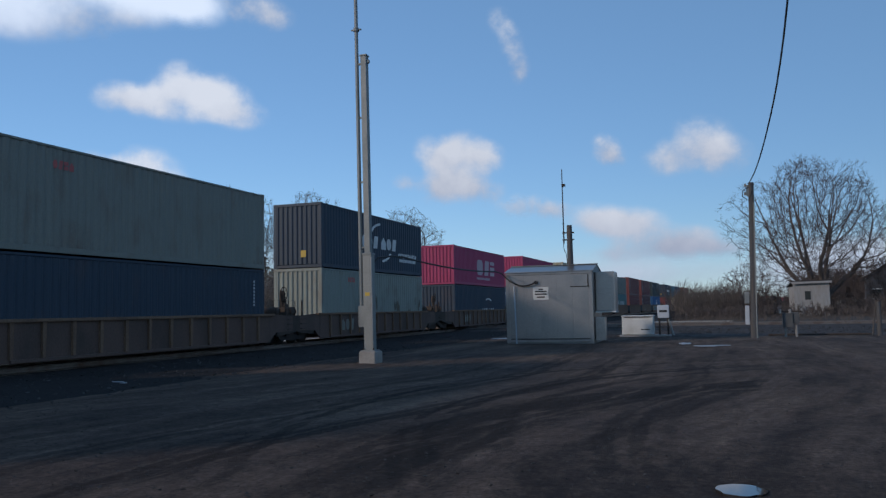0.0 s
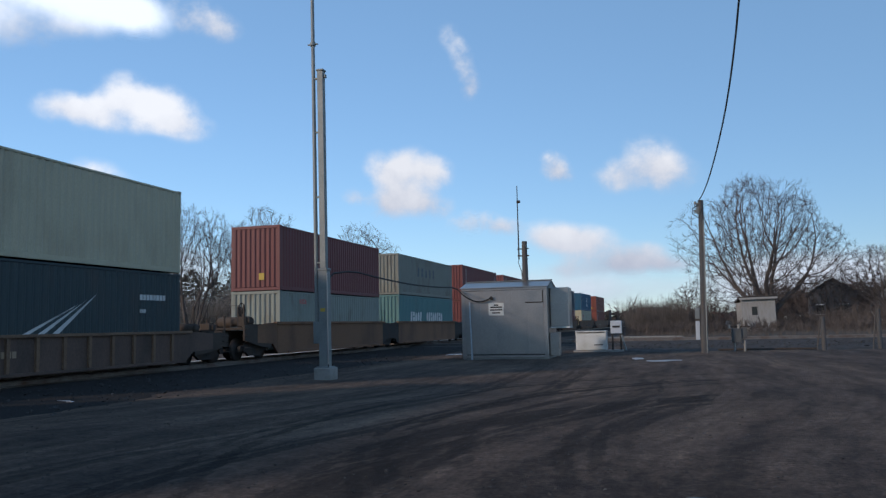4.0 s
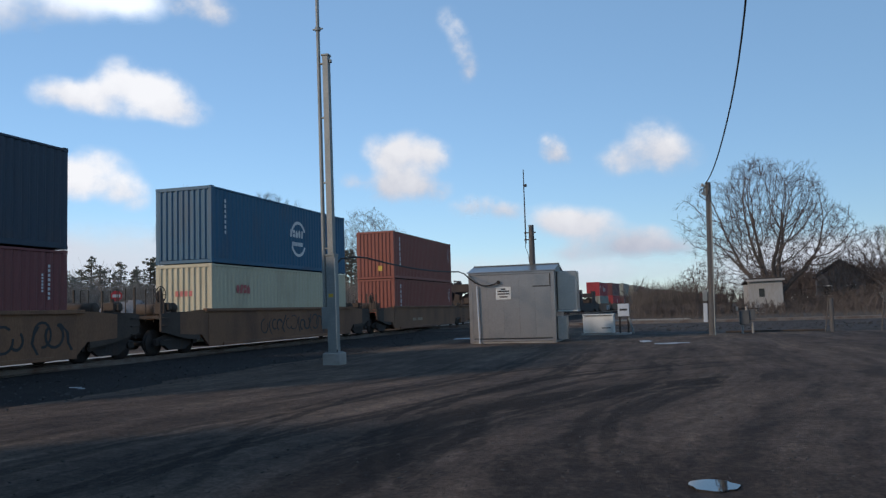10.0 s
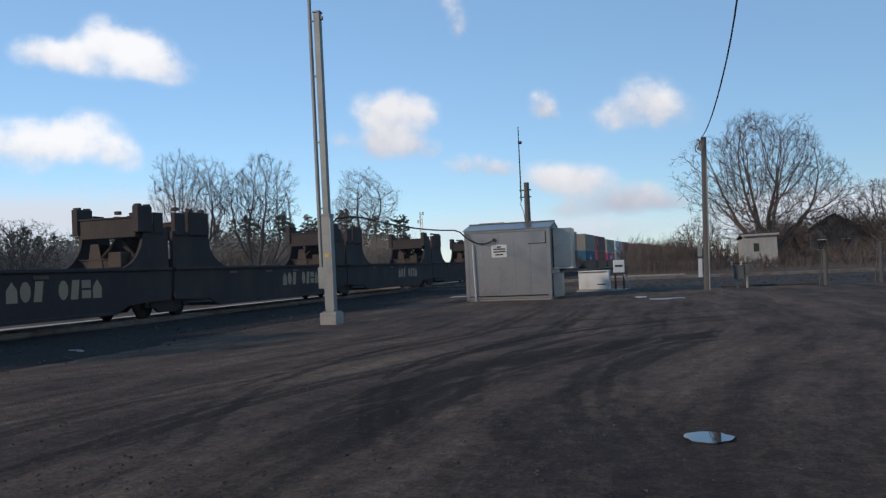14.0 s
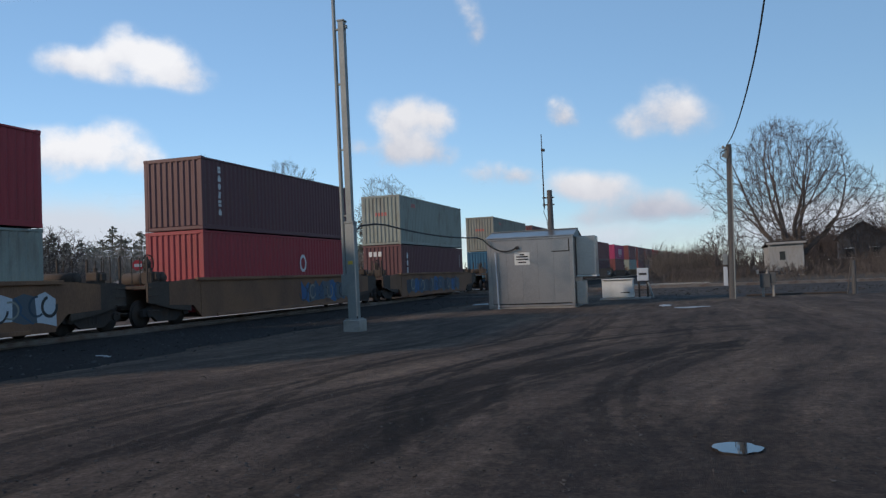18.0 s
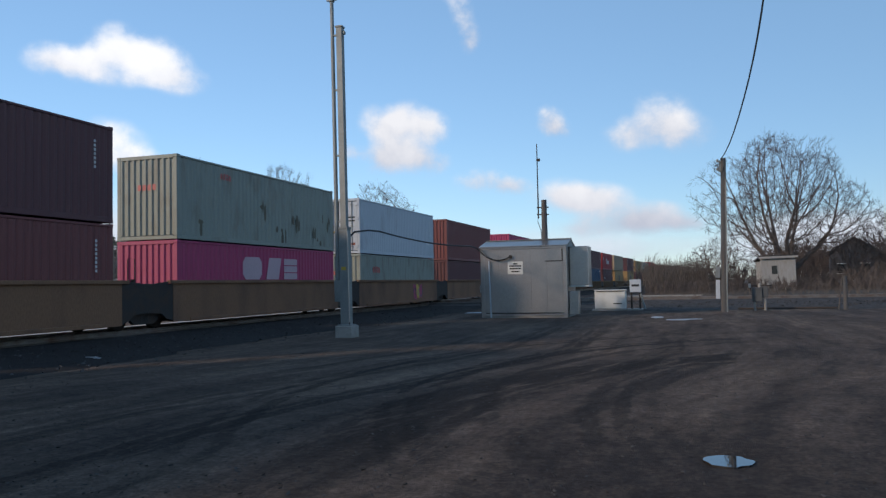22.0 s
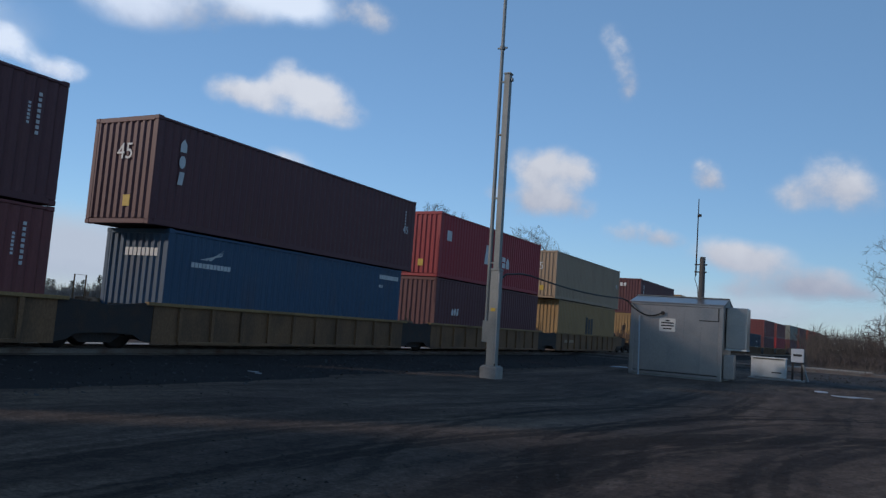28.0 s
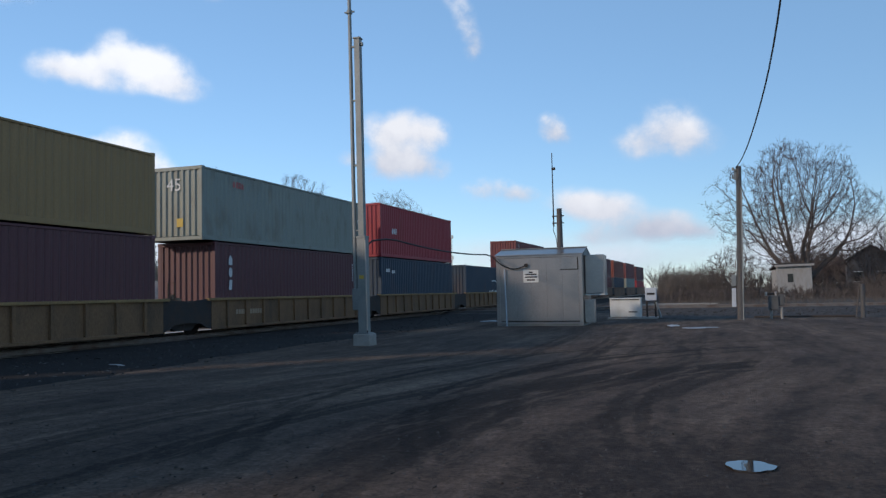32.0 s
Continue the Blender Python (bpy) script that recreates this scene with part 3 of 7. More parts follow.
def decal(kind, L, H):
    """Painted marks on the near side; y runs from the leading end. Returns (shape, paint) pairs."""
    g, e = Geo(), -L / 2
    out = []
    if kind in ("arcs", "arcs_notes"):
        glyphs(g, e + 4.1, 1.2, 0.62, 3, 0.95, 0.17)
        glyphs(g, e + 6.46, 1.2, 0.62, 3, 0.95, 0.17)
        if kind == "arcs_notes":
            glyphs(g, e + 8.72, 0.90, 0.24, 12, 0.72, 0.2)
            glyphs(g, e + 8.86, 0.64, 0.2, 12, 0.8, 0.2)
        arc_marks(g, e + 6.6, 1.8, 1.5, 100, 160, 0.22)
        arc_marks(g, e + 6.35, 1.28, 1.5, -80, -20, 0.22)
        out.append((g, "white"))
    elif kind == "arcs_low":
        y = glyphs(g, e + 6.0, H * 0.16, 0.6, 3)
        glyphs(g, y + 0.3, H * 0.16, 0.6, 3)
        arc_marks(g, e + 7.6, H * 0.42, 1.3, 50, 120, 0.2)
        out.append((g, "white"))
    elif kind in ("blocks", "blocks_low"):
        h = H * (0.42 if kind == "blocks" else 0.34)
        z0, y0 = (H * 0.30, e + 5.0) if kind == "blocks" else (H * 0.48, e + 4.1)
        g.slab([(y0 + 0.2, z0), (y0 + 1.2, z0), (y0 + 1.4, z0 + 0.2), (y0 + 1.4, z0 + h - 0.2), (y0 + 1.2, z0 + h), (y0 + 0.2, z0 + h), (y0, z0 + h - 0.2), (y0, z0 + 0.2)], 0, 1.2035, 1.2095)
        g.slab([(y0 + 1.75, z0), (y0 + 2.75, z0), (y0 + 3.0, z0 + h), (y0 + 2.0, z0 + h)], 0, 1.2035, 1.2095)
        for k in range(3):
            g.box((1.2065, y0 + 3.8, z0 + 0.14 + k * (h - 0.28) / 2), (0.006, 1.15, 0.26))
        if kind == "blocks":
            glyphs(g, y0 - 0.1, z0 - 0.36, 0.2, 21)
        out.append((g, "faded_pink"))
    elif kind == "wing":
        glyphs(g, e + 4.0, H * 0.14, 0.42, 12)
        for k in range(3):
            g.slab([(e + 5.1 + k * 0.55, H * 0.30), (e + 5.35 + k * 0.55, H * 0.30), (e + 7.2 + k * 0.4, H * 0.60 + k * 0.16), (e + 7.0 + k * 0.4, H * 0.56 + k * 0.16)], 0, 1.2035, 1.2095)
        glyphs(g, e + 10.0, H * 0.66, 0.22, 8)
        glyphs(g, e + 10.0, H * 0.52, 0.14, 3)
        out.append((g, "white"))
    elif kind == "wing_small":
        glyphs(g, e + 0.9, 1.93, 0.17, 11, 0.68)
        for k in range(3):
            g.slab([(e + 1.2 + k * 0.16, 2.18), (e + 1.32 + k * 0.16, 2.18), (e + 2.1, 2.40 + k * 0.06), (e + 2.02, 2.34 + k * 0.06)], 0, 1.2035, 1.2095)
        glyphs(g, e + 10.6, 2.42, 0.2, 9)
        glyphs(g, e + 10.6, 2.1, 0.12, 3)
        out.append((g, "white"))
    elif kind == "dome":
        glyphs(g, e + 5.0, 1.38, 0.33, 5, 1.12, 0.2)
        glyphs(g, e + 5.1, 1.13, 0.2, 8, 0.9, 0.3)
        arc_marks(g, e + 6.15, 1.75, 0.75, 10, 170, 0.07, squash=0.5)
        arc_marks(g, e + 6.15, 1.75, 0.72, 10, 170, 0.06, squash=0.3)
        arc_marks(g, e + 6.15, 1.75, 0.34, 0, 180, 0.06, squash=1.0)
        out.append((g, "white"))
    elif kind == "globe":
        glyphs(g, e + 6.2, H * 0.50, 0.34, 5)
        glyphs(g, e + 6.4, H * 0.36, 0.22, 6)
        arc_marks(g, e + 7.0, H * 0.50, 0.75, 25, 155, 0.13, squash=1.0)
        arc_marks(g, e + 7.0, H * 0.46, 0.75, 205, 335, 0.13, squash=1.0)
        glyphs(g, e + 0.9, H * 0.80, 0.16, 7, up=1)
        out.append((g, "white"))
    elif kind == "wide_row":
        glyphs(g, e + 3.8, H * 0.50, 0.62, 5, gap=0.75)
        out.append((g, "faded_blue"))
    elif kind == "two_rows":
        glyphs(g, e + 2.2, H * 0.42, 0.62, 5)
        glyphs(g, e + 5.6, H * 0.42, 0.62, 8)
        out.append((g, "white"))
    elif kind == "big_first":
        y = glyphs(g, e + 4.7, H * 0.36, 0.95, 1, 0.8)
        glyphs(g, y + 0.25, H * 0.36, 0.58, 4, 0.7)
        g.box((1.2065, e + 0.9, H * 0.66), (0.006, 0.45, 0.45))
        out.append((g, "white"))
    elif kind == "column":
        glyphs(g, e + 1.0, H * 0.80, 0.245, 6, 0.72, up=1)
        glyphs(g, e + L - 0.72, H * 0.82, 0.10, 8, 0.8, up=1)
        glyphs(g, e + L - 0.95, H * 0.74, 0.07, 6, 0.9, up=1)
        out.append((g, "white"))
    elif kind == "short_column":
        glyphs(g, e + 0.85, H * 0.72, 0.36, 3, up=1)
        glyphs(g, e + L - 0.8, H * 0.80, 0.10, 7, 0.8, up=1)
        out.append((g, "white"))
    elif kind == "red_logo":
        glyphs(g, e + 1.7, H * 0.62, 0.34, 4)
        out.append((g, "faded_red"))
    elif kind == "red_small":
        glyphs(g, e + 1.9, H * 0.78, 0.24, 4)
        out.append((g, "faded_red"))
    elif kind == "red_rusty":
        glyphs(g, e + 2.6, H * 0.80, 0.24, 4)
        out.append((g, "faded_red"))
        rust, rnd = Geo(), random.Random(77)
        for cy, cz, n in ((7.2, 0.55, 5), (8.3, 0.9, 4), (5.6, 1.5, 3), (10.4, 0.5, 4), (11.3, 1.2, 3), (1.6, 0.4, 2)):
            for _ in range(n):
                y, z, w, h = e + cy + rnd.uniform(-0.5, 0.5), cz + rnd.uniform(-0.3, 0.3), rnd.uniform(0.05, 0.16), rnd.uniform(0.08, 0.4)
                rust.slab([(y + w * math.cos(a * 0.785) * rnd.uniform(0.6, 1.2), z + h * math.sin(a * 0.785) * rnd.uniform(0.6, 1.2)) for a in range(8)], 0, 1.2045, 1.2075)
        out.append((rust, "stain"))
    elif kind == "black_blocks":
        for yy, ww, zz, hh in ((0, 0.42, 0, 1.15), (0.56, 0.42, 0, 1.05), (1.12, 0.42, 0, 1.1), (-0.3, 2.1, -0.16, 0.09)):
            g.box((1.2065, e + 5.4 + yy + ww / 2, H * 0.30 + zz + hh / 2), (0.006, ww, hh))
        out.append((g, "black"))
    elif kind == "black_small":
        for row, z in enumerate((H * 0.52, H * 0.30)):
            glyphs(g, e + 4.6, z, 0.4, 2 + row % 2)
        out.append((g, "black"))
    elif kind == "small_white":
        glyphs(g, e + 1.6, H * 0.45, 0.32, 3)
        out.append((g, "white"))
    elif kind == "corner":
        glyphs(g, e + 0.7, H * 0.72, 0.22, 3)
        glyphs(g, e + 1.5, H * 0.70, 0.2, 3)
        out.append((g, "white"))
    elif kind == "emblem":
        glyphs(g, e + 6.3, H * 0.30, 0.28, 7)
        arc_marks(g, e + 7.3, H * 0.60, 0.3, 0, 360, 0.1, squash=1.3)
        out.append((g, "white"))
    elif kind == "edge":
        glyphs(g, e + L - 0.75, H * 0.80, 0.10, 8, 0.8, up=1)
        glyphs(g, e + L - 1.5, H * 0.30, 0.10, 5, 1.2)
        out.append((g, "white"))
    return out


def end_marks(kind, L, H):
    """Marks on the leading end, facing -y."""
    g = Geo()
    y = -L / 2 + 0.012

    def slab(x, z, w, h):
        g.box((x, y, z), (w, 0.006, h))
    if kind in ("yellow_plate", "forty_five"):
        slab(0.3, 0.62, 0.26, 0.3)
        return g, "mark_yellow"
    if kind == "short_column":
        for k in range(3):
            slab(-0.75 + k * 0.3, H * 0.82, 0.2, 0.28)
        return g, "white"
    if kind == "band":
        for k in range(8):
            slab(-0.35 + k * 0.16, H * 0.78, 0.12, 0.22)
        return g, "white"
    if kind == "red":
        for k in range(4):
            slab(-0.3 + k * 0.2, H * 0.62, 0.13, 0.2)
        return g, "faded_red"
    return None


WORDS = {"grey_green": "grey-green", "pale_green": "pale green", "slate_blue": "slate blue", "bright_blue": "bright blue", "dark_green": "dark green", "rust_brown": "rust brown", "pink": "magenta pink", "tan": "dusty tan"}
SAYS = {"": "plain corrugated sides", "arcs": "white arcs and marks", "arcs_notes": "white arcs and small marks", "arcs_low": "white marks low on its side", "blocks": "large pale block marks", "blocks_low": "pale block marks", "wing": "white wing mark", "wing_small": "a small white wing mark", "dome": "white globe mark", "globe": "round white globe mark", "wide_row": "wide faded marks", "two_rows": "white bar marks", "big_first": "white block marks", "column": "a white column of marks", "short_column": "small white marks", "red_logo": "a faded red mark", "red_small": "a small faded red mark", "red_rusty": "red mark and rust patches", "black_blocks": "a black block mark", "black_small": "small black marks", "small_white": "a small white mark", "corner": "small white corner marks", "emblem": "a small white emblem", "edge": "white edge marks"}


def shipping_container(colour, height, length, mark, end, u_centre, z, group):
    mat, L, H = PAINT[colour], length, height
    d = box_meshes(L, H)
    ft = "forty-five" if L > 13 else "forty"
    ob = thing("shipping_container", f"{WORDS.get(colour, colour)} {ft}-foot steel container with {SAYS[mark]}", "container", group=group)
    doors_lead = end == "doors"
    turn = pose(0, 0, 0, 0, 0, 180)
    part("side_panel", d["side_panel"], mat, ob)
    part("side_panel", d["side_panel"], mat, ob, m=turn)
    part("roof", d["roof"], mat, ob)
    part("floor", d["floor"], DARK_STEEL, ob)
    sy = -1 if doors_lead else 1
    part("end_panel", d["end_panel"], mat, ob, m=pose(0, 0, 0, 0, 0, -90 * sy))
    for sx in (-1, 1):
        for yy in (-1, 1):
            part("corner_post", d["corner_post"], mat, ob, m=pose(sx * 1.136, yy * (L / 2 - 0.08), 0))
            for zz in (0.059, H - 0.059):
                part("corner_casting", d["corner_casting"], mat, ob, m=pose(sx * 1.137, yy * (L / 2 - 0.089), zz))
        part("bottom_rail", d["bottom_rail"], mat, ob, m=pose(sx * 1.19, 0, 0.095))
        part("top_rail", d["top_rail"], mat, ob, m=pose(sx * 1.185, 0, H - 0.06))
        leaf = part("door", d["door"], mat, ob, m=pose(sx * 0.535 * sy, sy * (L / 2 - 0.06), 0, 0, 0, 180 if sy > 0 else 0))
        for rx in (-0.22, 0.22):
            part("lock_rod", d["lock_rod"], GALV_DULL if doors_lead else mat, leaf, m=pose(rx, -0.055, 0))
    # dark sheet behind the leaves, added so that the gaps round them look dark
    part("door_seal", d["door_seal"], RUBBER, ob, m=pose(0, sy * (L / 2 - 0.10), 0))
    if doors_lead:
        for sx in (-1, 1):
            for k in range(4):
                part("hinge", d["hinge"], mat, ob, m=pose(sx * 1.06, -L / 2 + 0.005, 0.35 + k * (H - 0.7) / 3))
        for lx, lz, w, h, c in ((0.25, 0.55, 0.3, 0.16, "mark_yellow"), (0.78, 0.5, 0.3, 0.14, "orange"), (0.72, 1.9, 0.42, 0.08, "black"), (0.72, 1.72, 0.42, 0.08, "black"), (-0.3, 1.15, 0.3, 0.12, "mark_yellow")):
            part("door_label", Geo().box((lx, -L / 2 + 0.028, lz), (w, 0.006, h)), PAINT[c], ob)
    for yy in (-1, 1):
        part("end_rail", d["end_rail"], mat, ob, m=pose(0, yy * (L / 2 - 0.055), 0.075))
        part("end_rail", d["end_rail"], mat, ob, m=pose(0, yy * (L / 2 - 0.055), H - 0.07))
    for g, p in decal(mark, L, H):
        part_pieces("painted_mark", g, PAINT[p], ob)
    em = end_marks(end, L, H)
    if em:
        part_pieces("end_mark", em[0], PAINT[em[1]], ob)
    carried_things.append((ob, u_centre, z))
    return ob


def number(text, size, mat, parent, m):
    cu = bpy.data.curves.new("painted_number", "FONT")
    cu.body, cu.size, cu.extrude = text, size, 0.003
    cu.materials.append(mat)
    ob = new("painted_number", cu)
    ob.parent = parent
    ob.matrix_local = m
    return ob


# well cars
def well_meshes():
    d = {}
    prof = [(-6.4, 0.17), (6.4, 0.17), (6.4, 1.40), (-6.4, 1.40)]
    d["side_sill"] = Geo().slab(prof, 0, 1.235, 1.275).mesh("side_sill")
    d["top_chord"] = Geo().box((1.275, 0, 1.45), (0.16, 13.3, 0.11), 0.012).mesh("top_chord")
    d["bottom_chord"] = Geo().box((1.275, 0, 0.22), (0.13, 11.0, 0.11), 0.012).mesh("bottom_chord")
    d["rib"] = Geo().slab([(-0.045, 0.28), (0.045, 0.28), (0.06, 1.39), (-0.06, 1.39)], 0, 1.276, 1.355).mesh("rib")
    fl = Geo()
    for k in range(7):
        fl.box((0, -5.4 + k * 1.8, 0.24), (2.44, 0.3, 0.16), 0.01)
    fl.box((0.9, 0, 0.24), (0.3, 11.6, 0.10), 0.01).box((-0.9, 0, 0.24), (0.3, 11.6, 0.10), 0.01)
    d["floor"] = fl.mesh("floor")
    pl = Geo().box((0, 0, 0.93), (2.5, 0.75, 0.10), 0.01).box((0, 0.35, 0.72), (0.5, 1.5, 0.34), 0.02).box((1.1, 0, 1.15), (0.12, 0.7, 0.5), 0.01).box((-1.1, 0, 1.15), (0.12, 0.7, 0.5), 0.01)
    d["end_platform"] = pl.mesh("end_platform")
    d["end_skirt"] = Geo().slab([(-0.92, 0.22), (-0.62, 0.28), (-0.35, 0.46), (0.78, 0.52), (0.78, 1.30), (-0.1, 1.40), (-0.67, 1.46), (-0.67, 1.39), (-0.92, 1.39)], 0, 1.16, 1.265).mesh("end_skirt")
    d["open_end_skirt"] = Geo().slab([(-0.92, 0.24), (-0.8, 0.34), (-0.5, 0.60), (0.78, 0.66), (0.78, 1.36), (-0.1, 1.44), (-0.67, 1.46), (-0.67, 1.39), (-0.92, 1.39)], 0, 1.16, 1.265).mesh("end_skirt")
    d["air_reservoir"] = Geo().tube((-0.75, 0, 0), (0.75, 0, 0), 0.20, n=14).tube((-0.84, 0, 0), (-0.75, 0, 0), 0.10, 0.20, 14).tube((0.75, 0, 0), (0.84, 0, 0), 0.20, 0.10, 14).mesh("air_reservoir", True)
    d["valve_box"] = Geo().box((0, 0, 0), (0.42, 0.36, 0.40), 0.03).box((0.26, 0, 0.05), (0.12, 0.2, 0.22), 0.02).tube((0, 0, 0.18), (0, 0, 0.32), 0.06, n=8).mesh("valve_box")
    d["long_platform"] = Geo().box((0, 0.9, 1.24), (2.36, 2.1, 0.10), 0.01).box((0, 0.9, 0.86), (0.6, 2.2, 0.6), 0.02).mesh("long_platform")
    d["platform_edge"] = Geo().slab([(-0.25, 0.42), (0.7, 0.52), (1.95, 0.78), (1.95, 1.34), (1.4, 1.40), (-0.25, 1.40)], 0, 1.19, 1.26).mesh("platform_edge")
    d["railing_post"] = Geo().box((0, 0, 1.70), (0.06, 0.06, 0.95), 0.008).mesh("railing_post")
    d["railing_hoop"] = Geo().line([(0, -0.16, 1.1), (0, -0.16, 2.15), (0, 0.16, 2.15), (0, 0.16, 1.1)], 0.018).mesh("railing_hoop")
    w = Geo()
    for r, x0, x1 in ((0.46, -0.72, -0.685), (0.42, -0.79, -0.72), (0.10, -0.86, -0.68)):
        w.tube((x0, 0, 0), (x1, 0, 0), r, r, 24)
    d["wheel"] = w.mesh("wheel", True)
    d["axle"] = Geo().tube((-0.95, 0, 0), (0.95, 0, 0), 0.075, n=10).mesh("axle")
    sf = Geo().slab([(-1.15, 0.34), (-0.75, 0.36), (-0.45, 0.16), (0.45, 0.16), (0.75, 0.36), (1.15, 0.34), (1.15, 0.55), (0.5, 0.75), (-0.5, 0.75), (-1.15, 0.55)], 0, 0.93, 1.06)
    for k in (-0.16, 0.0, 0.16):
        sf.tube((1.0, k, 0.25), (1.0, k, 0.56), 0.07, n=10)
    for k in (-0.9, 0.9):
        sf.tube((1.04, k, 0.44), (1.13, k, 0.44), 0.12, n=12)
    d["side_frame"] = sf.mesh("side_frame")
    d["bolster"] = Geo().box((0, 0, 0.60), (2.0, 0.4, 0.25), 0.02).mesh("bolster")
    bw = Geo()
    for i in range(16):
        a0, a1 = 2 * math.pi * i / 16, 2 * math.pi * (i + 1) / 16
        bw.tube((math.cos(a0) * 0.28, 0, math.sin(a0) * 0.28), (math.cos(a1) * 0.28, 0, math.sin(a1) * 0.28), 0.016, n=5, caps=False)
    for i in range(4):
        a = math.pi * i / 4
        bw.tube((math.cos(a) * 0.27, 0, math.sin(a) * 0.27), (-math.cos(a) * 0.27, 0, -math.sin(a) * 0.27), 0.012, n=5, caps=False)
    bw.tube((0, -0.05, 0), (0, 0.05, 0), 0.06, n=8)
    d["brake_wheel"] = bw.mesh("brake_wheel")
    d["hose"] = Geo().line([(0.5, -0.6, 0.75), (0.6, -0.2, 0.45), (0.6, 0.3, 0.45), (0.5, 0.7, 0.75)], 0.025).mesh("air_hose")
    d["ladder_rung"] = Geo().line([(1.27, -0.2, 0), (1.33, -0.2, 0), (1.33, 0.2, 0), (1.27, 0.2, 0)], 0.014).mesh("ladder_rung")
    d["cut_lever"] = Geo().line([(1.2, 1.98, 0.95), (1.2, 2.05, 0.78), (0.4, 2.05, 0.78), (0.1, 2.1, 0.66)], 0.018).mesh("cut_lever")
    d["coupler"] = Geo().box((0, 0, 0.72), (0.24, 1.6, 0.26), 0.03).mesh("coupler")
    return d


WELL = well_meshes()
TURN = pose(0, 0, 0, 0, 0, 180)


def truck(parent, y):
    hub = part("bolster", WELL["bolster"], DARK_STEEL, parent, m=pose(0, y, 0))
    for m in (pose(0, 0, 0), TURN):
        part("side_frame", WELL["side_frame"], DARK_STEEL, hub, m=m)
    for yy in (-0.9, 0.9):
        part("axle", WELL["axle"], DARK_STEEL, hub, m=pose(0, yy, 0.42))
        part("wheel", WELL["wheel"], DARK_STEEL, hub, m=pose(0, yy, 0.42))
        part("wheel", WELL["wheel"], DARK_STEEL, hub, m=pose(0, yy, 0.42, 0, 0, 180))


def scrawl(parent, y0, y1, seed, colours):
    """Spray-painted piece along the near sill: an uneven filled shape with angular outline strokes."""
    rnd = random.Random(seed)
    steps = max(6, int((y1 - y0) / 0.35))
    top = [(y0 + (y1 - y0) * i / steps, 1.18 + rnd.uniform(-0.16, 0.14)) for i in range(steps + 1)]
    low = [(y0 + (y1 - y0) * i / steps + rnd.uniform(-0.1, 0.1), 0.40 + rnd.uniform(-0.12, 0.14)) for i in range(steps + 1)]
    fills = [c for c in colours if c not in ("white", "outline")]
    for i in range(steps if fills else 0):
        g = Geo().slab([low[i], low[i + 1], top[i + 1], top[i]], 0, 1.277, 1.280)
        part("graffiti_fill", g, PAINT[fills[(i // 2) % len(fills)]], parent)
    n = max(4, int((y1 - y0) / 0.42))
    for i in range(n):
        c = y0 + (y1 - y0) * (i + 0.5) / n
        mark = "white" if "white" in colours else ("black" if not fills else ("navy", "black", "grey_green", "slate_blue")[i % 4])
        t = rnd.uniform(0.03, 0.055)
        if i % 3 == 1:
            pts = [(c + rnd.uniform(-0.3, 0.3), 0.42 + 0.25 * k + rnd.uniform(-0.06, 0.06)) for k in range(4)]
            outline = [(p - t, q) for p, q in pts] + [(p + t, q) for p, q in reversed(pts)]
            g = Geo().slab(outline, 0, 1.2805, 1.2835)
        else:
            g, a0 = Geo(), rnd.uniform(0, 360)
            arc_marks(g, c, 0.82 + rnd.uniform(-0.08, 0.08), rnd.uniform(0.24, 0.38), a0, a0 + rnd.uniform(200, 320), t * 1.6, x=1.282, n=12, squash=rnd.uniform(0.85, 1.15))
        part("graffiti_line", g, PAINT[mark], parent)


